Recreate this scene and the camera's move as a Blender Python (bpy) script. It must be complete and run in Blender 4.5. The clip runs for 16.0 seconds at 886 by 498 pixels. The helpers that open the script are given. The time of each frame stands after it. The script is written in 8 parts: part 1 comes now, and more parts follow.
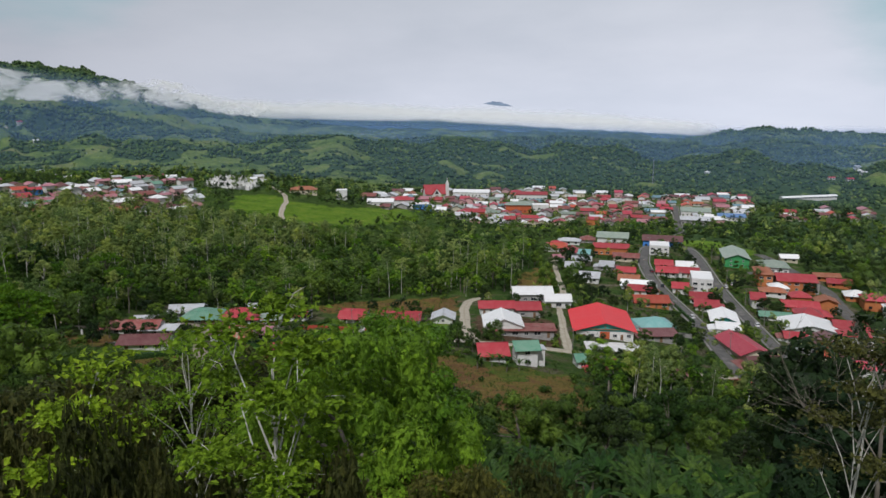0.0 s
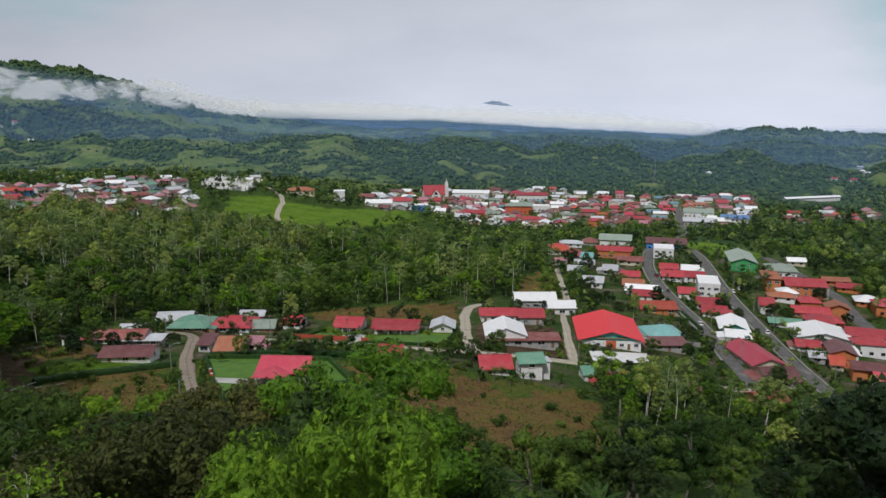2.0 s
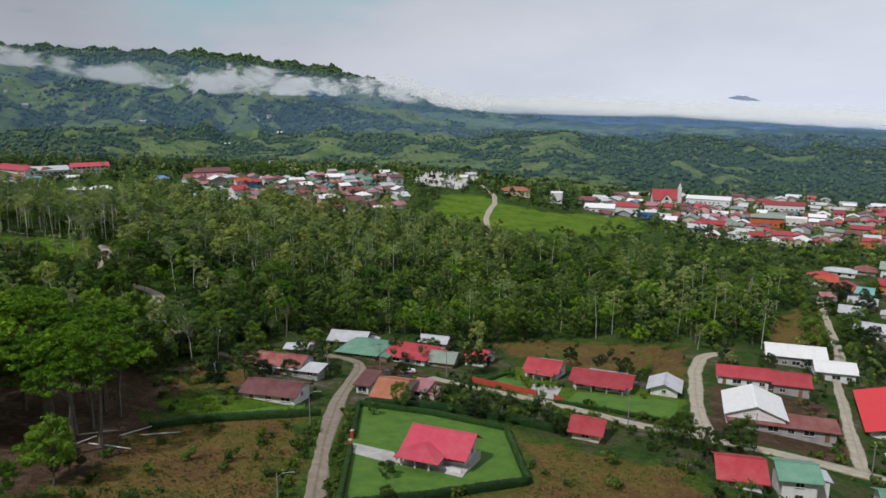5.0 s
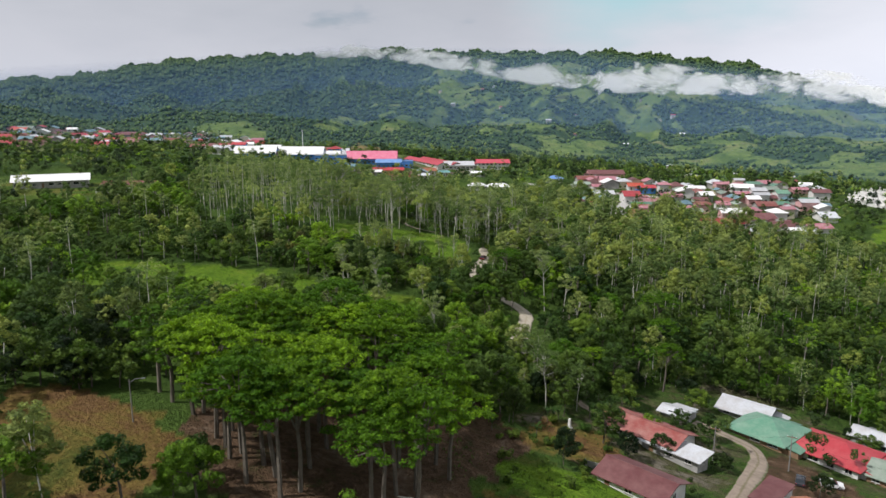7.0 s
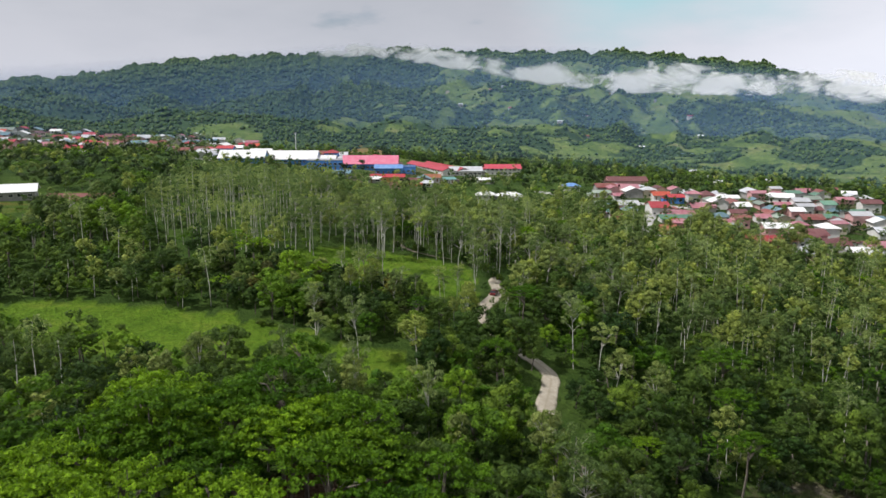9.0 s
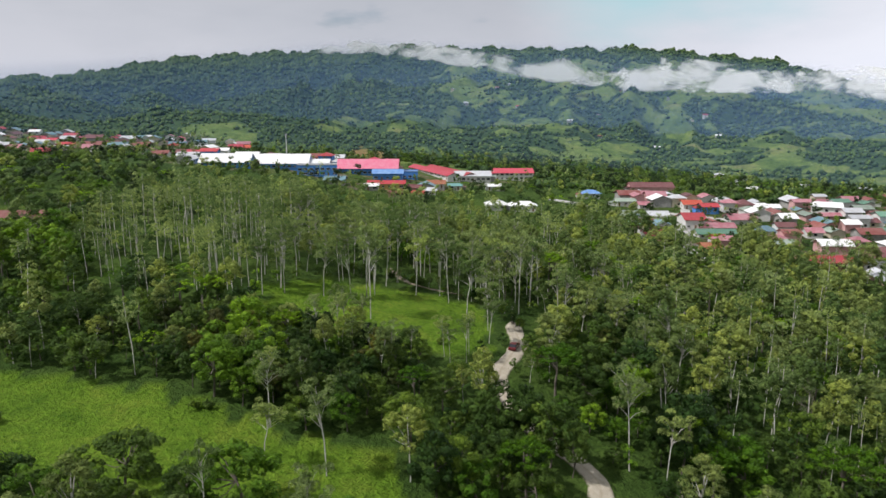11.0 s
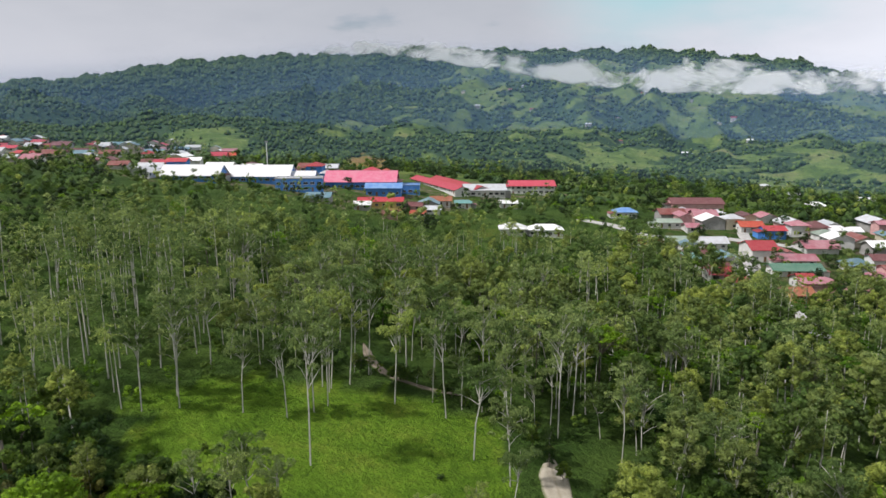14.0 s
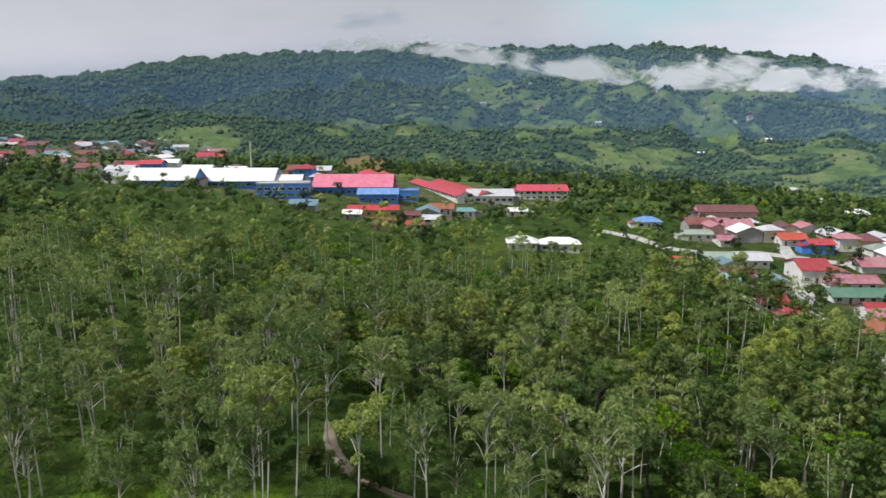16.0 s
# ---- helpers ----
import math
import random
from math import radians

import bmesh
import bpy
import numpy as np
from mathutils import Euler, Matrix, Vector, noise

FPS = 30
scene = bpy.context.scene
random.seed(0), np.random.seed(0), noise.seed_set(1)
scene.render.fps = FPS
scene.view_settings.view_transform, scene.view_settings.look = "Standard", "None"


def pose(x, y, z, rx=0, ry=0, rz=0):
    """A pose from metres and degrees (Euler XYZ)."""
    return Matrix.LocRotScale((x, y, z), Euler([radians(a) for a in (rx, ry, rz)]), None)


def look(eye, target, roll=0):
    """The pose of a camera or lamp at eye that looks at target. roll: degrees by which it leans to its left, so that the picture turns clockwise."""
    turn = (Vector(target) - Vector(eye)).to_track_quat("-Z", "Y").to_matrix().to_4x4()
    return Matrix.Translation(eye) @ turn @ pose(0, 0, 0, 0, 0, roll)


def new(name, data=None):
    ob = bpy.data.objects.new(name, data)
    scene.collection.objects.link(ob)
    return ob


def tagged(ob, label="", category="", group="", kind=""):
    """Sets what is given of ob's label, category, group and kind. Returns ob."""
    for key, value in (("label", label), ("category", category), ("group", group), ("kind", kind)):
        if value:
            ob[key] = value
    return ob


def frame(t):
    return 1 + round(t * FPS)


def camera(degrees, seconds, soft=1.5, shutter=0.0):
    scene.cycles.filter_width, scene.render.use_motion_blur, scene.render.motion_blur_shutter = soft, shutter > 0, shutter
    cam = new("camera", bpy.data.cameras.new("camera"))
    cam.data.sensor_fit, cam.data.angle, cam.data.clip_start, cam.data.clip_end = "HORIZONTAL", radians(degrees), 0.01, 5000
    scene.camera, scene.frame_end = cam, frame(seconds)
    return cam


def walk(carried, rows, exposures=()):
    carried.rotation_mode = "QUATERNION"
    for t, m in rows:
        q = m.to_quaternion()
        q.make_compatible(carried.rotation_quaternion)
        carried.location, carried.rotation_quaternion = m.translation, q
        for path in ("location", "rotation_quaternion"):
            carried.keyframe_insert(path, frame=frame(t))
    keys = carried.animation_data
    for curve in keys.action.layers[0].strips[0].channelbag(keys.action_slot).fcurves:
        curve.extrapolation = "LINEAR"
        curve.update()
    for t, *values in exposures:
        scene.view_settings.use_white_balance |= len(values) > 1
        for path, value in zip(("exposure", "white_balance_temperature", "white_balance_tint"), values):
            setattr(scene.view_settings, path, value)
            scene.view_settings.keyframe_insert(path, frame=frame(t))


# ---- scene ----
cam = camera(64.55, 16.0)
# seconds, x, y, z, yaw, pitch, roll
PATH = [
    (0, -0.29, -31.5, 60.2, 0.08, -11.23, 0.1),
    (0.5, -0.29, -29.67, 60.21, 0.11, -11.23, -0),
    (1, -0.24, -28.51, 60.28, 0.1, -11.23, 0.02),
    (1.5, -0.32, -25.7, 60.48, 0.09, -11.24, 0.05),
    (2, -0.52, -21.29, 60.27, 0.01, -11.27, 0.05),
    (2.5, -0.46, -14.96, 60.18, -0.01, -11.27, 0.03),
    (3, -0.1, -8.25, 60.26, 0.01, -11.32, 0.05),
    (3.5, 0, -0, 60, 0, -11.33, -0.01),
    (4, 0.02, 9.1, 59.84, 0.01, -11.42, -0.05),
    (4.5, -0.25, 18.54, 59.65, 9.59, -11.53, 0.03),
    (5, -1.36, 28.29, 59.46, 18.35, -11.61, 0.03),
    (5.1, -2.18, 30.35, 59.43, 19.55, -11.61, 0.08),
    (5.2, -2.8, 32.09, 59.39, 24.52, -11.62, 0.15),
    (7.3, -26.86, 66.52, 59.69, 50.06, -11.61, -0.08),
    (7.5, -30.11, 69.79, 59.5, 50.14, -11.58, -0.08),
    (8, -39.34, 77.93, 59.34, 50.28, -11.59, -0.08),
    (8.5, -48.78, 86.06, 59.34, 50.42, -11.58, -0.13),
    (9, -58.28, 94.17, 59.35, 50.52, -11.61, -0.1),
    (9.2, -62.09, 97.21, 59.63, 50.56, -11.69, -0.15),
    (11.3, -100.81, 129.83, 59.07, 51.08, -11.67, -0.01),
    (11.5, -104.18, 133.12, 58.9, 51.24, -11.57, -0.03),
    (12, -113.11, 140.97, 58.79, 51.4, -11.53, -0.01),
    (12.5, -122.21, 148.74, 58.68, 51.53, -11.48, -0.01),
    (13, -131.25, 156.5, 58.5, 51.63, -11.47, -0),
    (13.5, -140.38, 164.46, 58.39, 51.73, -11.44, 0.06),
    (14, -149.19, 172.26, 58.27, 51.85, -11.45, 0.1),
    (14.5, -157.82, 179.89, 58.12, 51.99, -11.47, 0.18),
    (15, -166.74, 187.71, 57.88, 52.14, -11.49, 0.19),
    (15.5, -175.13, 195.16, 57.67, 52.26, -11.53, 0.24),
    (16, -178.45, 198.3, 57.57, 52.34, -11.59, 0.09),
]
walk(cam, [(t, pose(x, y, z, 90 + p, r, w)) for t, x, y, z, w, p, r in PATH], [(0, -0.48, 6000, 12), (4.2, -0.48, 6000, 12), (7.3, 0.12, 6200, 13), (16, 0.12, 6200, 13)])

# ---- light ----
SUN_EL, SUN_AZ = radians(52), radians(200)   # the sun stands behind the first view, to its left
world = bpy.data.worlds.new("sky")
scene.world = world
world.use_nodes = True
wn, wl = world.node_tree.nodes, world.node_tree.links
wn.clear()
w_out, w_bg = wn.new("ShaderNodeOutputWorld"), wn.new("ShaderNodeBackground")
w_sky = wn.new("ShaderNodeTexSky")
w_sky.sky_type, w_sky.sun_disc = "NISHITA", False
w_sky.sun_elevation, w_sky.sun_rotation = SUN_EL, SUN_AZ
w_sky.air_density, w_sky.dust_density = 1.0, 2.0
w_gain = wn.new("ShaderNodeVectorMath")
w_gain.operation = "SCALE"
w_gain.inputs["Scale"].default_value = 0.10
w_tc, w_map = wn.new("ShaderNodeTexCoord"), wn.new("ShaderNodeMapping")
w_map.inputs["Scale"].default_value = (1.6, 1.6, 5.0)
w_noise = wn.new("ShaderNodeTexNoise")
w_noise.inputs["Scale"].default_value, w_noise.inputs["Detail"].default_value = 1.5, 6.0
w_noise.inputs["Roughness"].default_value = 0.55
w_cover = wn.new("ShaderNodeMapRange")
w_cover.inputs["From Min"].default_value, w_cover.inputs["From Max"].default_value = 0.25, 0.35
w_tone = wn.new("ShaderNodeValToRGB")
w_tone.color_ramp.elements[0].position, w_tone.color_ramp.elements[0].color = 0.30, (0.68, 0.695, 0.72, 1)
w_tone.color_ramp.elements[1].position, w_tone.color_ramp.elements[1].color = 0.60, (0.80, 0.80, 0.815, 1)
w_mix = wn.new("ShaderNodeMix")
w_mix.data_type = "RGBA"
wl.new(w_sky.outputs[0], w_gain.inputs[0])
wl.new(w_tc.outputs["Generated"], w_map.inputs[0])
wl.new(w_map.outputs[0], w_noise.inputs["Vector"])
wl.new(w_noise.outputs["Fac"], w_cover.inputs["Value"])
wl.new(w_noise.outputs["Fac"], w_tone.inputs["Fac"])
wl.new(w_cover.outputs[0], w_mix.inputs["Factor"])
wl.new(w_gain.outputs[0], w_mix.inputs["A"])
w_side, w_lift, w_bright = wn.new("ShaderNodeVectorMath"), wn.new("ShaderNodeMapRange"), wn.new("ShaderNodeVectorMath")
w_side.operation, w_bright.operation = "DOT_PRODUCT", "SCALE"
w_side.inputs[1].default_value = (0.45, 0.89, 0)
w_lift.inputs["From Min"].default_value, w_lift.inputs["From Max"].default_value = 0.3, 1.0
w_lift.inputs["To Min"].default_value, w_lift.inputs["To Max"].default_value = 0.80, 1.36
wl.new(w_tc.outputs["Generated"], w_side.inputs[0])
wl.new(w_side.outputs["Value"], w_lift.inputs["Value"])
wl.new(w_tone.outputs["Color"], w_bright.inputs[0])
wl.new(w_lift.outputs[0], w_bright.inputs["Scale"])
w_up, w_fall, w_pale = wn.new("ShaderNodeSeparateXYZ"), wn.new("ShaderNodeValToRGB"), wn.new("ShaderNodeMix")
w_pale.data_type, w_pale.blend_type = "RGBA", "MULTIPLY"
w_pale.inputs["Factor"].default_value = 1.0
w_fall.color_ramp.elements[0].position, w_fall.color_ramp.elements[0].color = 0.0, (1.08, 1.10, 1.14, 1)
w_fall.color_ramp.elements[1].position, w_fall.color_ramp.elements[1].color = 0.20, (0.86, 0.88, 0.88, 1)
w_mid = w_fall.color_ramp.elements.new(0.07)
w_mid.color = (1.02, 1.03, 1.05, 1)
wl.new(w_tc.outputs["Generated"], w_up.inputs[0])
wl.new(w_up.outputs["Z"], w_fall.inputs["Fac"])
wl.new(w_bright.outputs[0], w_pale.inputs["A"])
wl.new(w_fall.outputs["Color"], w_pale.inputs["B"])
wl.new(w_pale.outputs["Result"], w_mix.inputs["B"])
open_sky = w_mix.outputs["Result"]
for gap_az, gap_el, gap_r in ((37, 12.2, 0.16), (-37, 9.0, 0.19), (27, 12.5, 0.15)):
    # thin places in the cloud where the blue shows
    g_dir, g_fac, g_mix, g_wob = wn.new("ShaderNodeVectorMath"), wn.new("ShaderNodeMapRange"), wn.new("ShaderNodeMix"), wn.new("ShaderNodeMath")
    g_dir.operation, g_mix.data_type, g_wob.operation = "DISTANCE", "RGBA", "MULTIPLY_ADD"
    ga, ge = radians(gap_az), radians(gap_el)
    g_dir.inputs[1].default_value = (-math.sin(ga) * math.cos(ge), math.cos(ga) * math.cos(ge), math.sin(ge))
    wl.new(w_tc.outputs["Generated"], g_dir.inputs[0])
    wl.new(w_noise.outputs["Fac"], g_wob.inputs[0])
    g_wob.inputs[1].default_value = 0.22
    wl.new(g_dir.outputs["Value"], g_wob.inputs[2])
    g_fac.interpolation_type = "SMOOTHSTEP"
    g_fac.inputs["From Min"].default_value, g_fac.inputs["From Max"].default_value = gap_r + 0.11, gap_r * 0.2 + 0.11
    g_fac.inputs["To Max"].default_value = 0.75
    wl.new(g_wob.outputs[0], g_fac.inputs["Value"])
    wl.new(g_fac.outputs[0], g_mix.inputs["Factor"])
    wl.new(open_sky, g_mix.inputs["A"])
    g_mix.inputs["B"].default_value = (0.40, 0.74, 0.76, 1)
    open_sky = g_mix.outputs["Result"]
wl.new(open_sky, w_bg.inputs["Color"])
wl.new(w_bg.outputs[0], w_out.inputs["Surface"])
w_bg.inputs["Strength"].default_value = 0.88

sun = new("sun", bpy.data.lights.new("sun", "SUN"))
sun.data.energy, sun.data.angle, sun.data.color = 4.0, radians(3), (1.0, 0.95, 0.88)
sun_from = Vector((math.sin(SUN_AZ) * math.cos(SUN_EL), math.cos(SUN_AZ) * math.cos(SUN_EL), math.sin(SUN_EL)))
sun.matrix_world = look(sun_from * 500, (0, 0, 0))


# ---- materials ----
def nodes_of(name):
    m = bpy.data.materials.new(name)
    m.use_nodes = True
    nt = m.node_tree
    return m, nt, nt.nodes["Principled BSDF"]


def noise_node(nt, scale, detail=4.0, rough=0.6, coords="Object", dist=0.0):
    tc = nt.nodes.new("ShaderNodeTexCoord")
    n = nt.nodes.new("ShaderNodeTexNoise")
    n.inputs["Scale"].default_value, n.inputs["Detail"].default_value = scale, detail
    n.inputs["Roughness"].default_value, n.inputs["Distortion"].default_value = rough, dist
    nt.links.new(tc.outputs[coords], n.inputs["Vector"])
    return n.outputs["Fac"]


def ramp(nt, fac, stops):
    r = nt.nodes.new("ShaderNodeValToRGB")
    els = r.color_ramp.elements
    while len(els) < len(stops):
        els.new(0.5)
    for e, (p, c) in zip(els, stops):
        e.position, e.color = p, (*c, 1)
    nt.links.new(fac, r.inputs["Fac"])
    return r.outputs["Color"]


def blend(nt, fac, a, b, mode="MIX"):
    m = nt.nodes.new("ShaderNodeMix")
    m.data_type, m.blend_type = "RGBA", mode
    for value, slot in ((fac, "Factor"), (a, "A"), (b, "B")):
        if isinstance(value, (int, float)):
            m.inputs[slot].default_value = value
        elif isinstance(value, tuple):
            m.inputs[slot].default_value = (*value, 1)
        else:
            nt.links.new(value, m.inputs[slot])
    return m.outputs["Result"]


def bump(nt, bsdf, height, strength, distance):
    b = nt.nodes.new("ShaderNodeBump")
    b.inputs["Strength"].default_value, b.inputs["Distance"].default_value = strength, distance
    nt.links.new(height, b.inputs["Height"])
    nt.links.new(b.outputs[0], bsdf.inputs["Normal"])


def surface(name, dark, light, scale=0.6, fine=9.0, rough=0.85, bump_d=0.02, metal=0.0, spread=(0.3, 0.7), stain=None):
    """A plain surface with blotches, fine grain and relief."""
    m, nt, b = nodes_of(name)
    big, small = noise_node(nt, scale), noise_node(nt, fine, 3.0)
    col = ramp(nt, big, [(spread[0], dark), (spread[1], light)])
    grain = ramp(nt, small, [(0.25, (0.72, 0.72, 0.72)), (0.75, (1.0, 1.0, 1.0))])
    col = blend(nt, 0.8, col, grain, "MULTIPLY")
    if stain:
        col = blend(nt, ramp(nt, noise_node(nt, scale * 0.45, 5.0, 0.7), [(0.56, (0, 0, 0)), (0.7, (1, 1, 1))]), col, stain)
    nt.links.new(col, b.inputs["Base Color"])
    b.inputs["Roughness"].default_value, b.inputs["Metallic"].default_value = rough, metal
    bump(nt, b, small, 0.5, bump_d)
    return m


def roof_metal(name, base, worn, rough=0.55, wear=0.62, low=0.68):
    """Painted ribbed sheet: ribs across the slope, faded patches, each roof a shade of its own."""
    m, nt, b = nodes_of(name)
    info = nt.nodes.new("ShaderNodeObjectInfo")
    fade = ramp(nt, noise_node(nt, 0.35, 6.0, 0.7), [(wear - 0.25, base), (wear + 0.2, worn)])
    own = ramp(nt, info.outputs["Random"], [(0.0, (low, low, low)), (0.5, (0.5 + low * 0.5,) * 3), (1.0, (1.05, 1.05, 1.05))])
    col = blend(nt, 1.0, fade, own, "MULTIPLY")
    streak = ramp(nt, noise_node(nt, 2.2, 4.0, 0.6), [(0.3, (0.72, 0.72, 0.72)), (0.7, (1, 1, 1))])
    nt.links.new(blend(nt, 0.6, col, streak, "MULTIPLY"), b.inputs["Base Color"])
    tc, wave = nt.nodes.new("ShaderNodeTexCoord"), nt.nodes.new("ShaderNodeTexWave")
    wave.inputs["Scale"].default_value = 1.1
    nt.links.new(tc.outputs["Object"], wave.inputs["Vector"])
    b.inputs["Roughness"].default_value = rough
    bump(nt, b, wave.outputs["Fac"], 0.35, 0.04)
    return m


def leaf(name, dark, light, gloss=0.5, patch=0.05, shine=0.22, open_=0.0, fine=2.3, gap_size=None):
    """Leaves: a shade for each tree, patches over the wood, single tufts lighter or darker, gap shade and highlights
    painted in, light shining through.
    open_ above 0 leaves ragged gaps between the tufts of a clump."""
    m, nt, b = nodes_of(name)
    info, geo = nt.nodes.new("ShaderNodeObjectInfo"), nt.nodes.new("ShaderNodeNewGeometry")
    tone = nt.nodes.new("ShaderNodeAttribute")
    tone.attribute_name = "tone"
    own, wrap = nt.nodes.new("ShaderNodeMath"), nt.nodes.new("ShaderNodeMath")
    wrap.operation = "FRACT"
    nt.links.new(info.outputs["Random"], own.inputs[0])
    nt.links.new(tone.outputs["Fac"], own.inputs[1])
    nt.links.new(own.outputs[0], wrap.inputs[0])
    tree = blend(nt, 0.32, wrap.outputs[0], noise_node(nt, patch, 3.0, 0.6, "Object"))
    warm = (light[0] * 1.18, light[1] * 1.16, light[2] * 0.85)
    col = ramp(nt, tree, [(0.20, dark), (0.50, tuple((a + c) / 2 for a, c in zip(dark, light))), (0.66, light), (0.80, warm)])
    each = ramp(nt, geo.outputs["Random Per Island"], [(0.0, (0.62, 0.66, 0.60)), (0.6, (1.0, 1.0, 1.0)), (1.0, (1.30, 1.22, 1.0))])
    col = blend(nt, 1.0, col, each, "MULTIPLY")
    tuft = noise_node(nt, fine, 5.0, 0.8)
    # shade in the hollows and highlights on the tips, multiplied into the leaf colour
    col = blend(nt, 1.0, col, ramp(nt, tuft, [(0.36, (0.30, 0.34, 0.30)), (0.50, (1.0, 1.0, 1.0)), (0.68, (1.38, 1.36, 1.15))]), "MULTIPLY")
    nt.links.new(col, b.inputs["Base Color"])
    b.inputs["Roughness"].default_value = gloss
    b.inputs["Specular IOR Level"].default_value = 0.2
    bump(nt, b, tuft, 1.0, 0.5)
    tr, mix = nt.nodes.new("ShaderNodeBsdfTranslucent"), nt.nodes.new("ShaderNodeMixShader")
    nt.links.new(col, tr.inputs["Color"])
    mix.inputs[0].default_value = shine
    nt.links.new(b.outputs[0], mix.inputs[1])
    nt.links.new(tr.outputs[0], mix.inputs[2])
    out = mix.outputs[0]
    if open_:
        gap = nt.nodes.new("ShaderNodeMath")
        gap.operation = "GREATER_THAN"
        nt.links.new(noise_node(nt, gap_size or fine * 0.8, 4.0, 0.75), gap.inputs[0])
        gap.inputs[1].default_value = open_
        clear, both = nt.nodes.new("ShaderNodeBsdfTransparent"), nt.nodes.new("ShaderNodeMixShader")
        nt.links.new(gap.outputs[0], both.inputs[0])
        nt.links.new(clear.outputs[0], both.inputs[1])
        nt.links.new(out, both.inputs[2])
        out = both.outputs[0]
    nt.links.new(out, nt.nodes["Material Output"].inputs["Surface"])
    return m


LEAF = {
    "leaf_broad": ((0.037, 0.086, 0.016), (0.130, 0.213, 0.034), 0.5, 0.05),
    "leaf_slender": ((0.155, 0.242, 0.072), (0.345, 0.440, 0.162), 0.55, 0.05),
    "leaf_grove": ((0.075, 0.185, 0.006), (0.205, 0.370, 0.014), 0.5, 0.09),
    "leaf_fresh": ((0.085, 0.200, 0.012), (0.190, 0.340, 0.026), 0.5, 0.09),
    "leaf_lime": ((0.170, 0.310, 0.016), (0.300, 0.450, 0.032), 0.5, 0.09),
    "leaf_bush": ((0.042, 0.100, 0.014), (0.130, 0.200, 0.032), 0.5, 0.05),
    "leaf_olive": ((0.094, 0.168, 0.042), (0.285, 0.358, 0.105), 0.55, 0.04),
    "leaf_dark": ((0.018, 0.042, 0.014), (0.048, 0.082, 0.022), 0.5, 0.05),
    "leaf_dry": ((0.062, 0.082, 0.022), (0.150, 0.155, 0.044), 0.5, 0.05),
    "leaf_hill": ((0.052, 0.105, 0.030), (0.100, 0.170, 0.048), 0.7, 0.012),
    "leaf_far": ((0.040, 0.084, 0.034), (0.090, 0.145, 0.055), 0.7, 0.012),
}
def track(name, dark, light, verge, soil, middle=0.35):
    """A worn unpaved road: paler wheel tracks, a rougher strip between them, grass creeping in from the sides."""
    m, nt, b = nodes_of(name)
    at = nt.nodes.new("ShaderNodeAttribute")
    at.attribute_name = "across"
    wander = nt.nodes.new("ShaderNodeMath")
    wander.operation = "MULTIPLY_ADD"
    nt.links.new(noise_node(nt, 0.9, 5.0, 0.7), wander.inputs[0])
    wander.inputs[1].default_value = 0.26
    nt.links.new(at.outputs["Fac"], wander.inputs[2])
    col = ramp(nt, noise_node(nt, 0.5, 6.0, 0.7), [(0.3, dark), (0.7, light)])
    grain = noise_node(nt, 11.0, 3.0)
    col = blend(nt, 0.7, col, ramp(nt, grain, [(0.3, (0.68, 0.68, 0.68)), (0.7, (1.05, 1.05, 1.05))]), "MULTIPLY")
    hump = ramp(nt, wander.outputs[0], [(0.13, (middle,) * 3), (0.22, (0, 0, 0))])
    col = blend(nt, hump, col, soil)
    edge = ramp(nt, wander.outputs[0], [(0.52, (0, 0, 0)), (0.60, (1, 1, 1))])
    col = blend(nt, edge, col, verge)
    nt.links.new(col, b.inputs["Base Color"])
    b.inputs["Roughness"].default_value = 0.95
    bump(nt, b, grain, 0.4, 0.02)
    return m


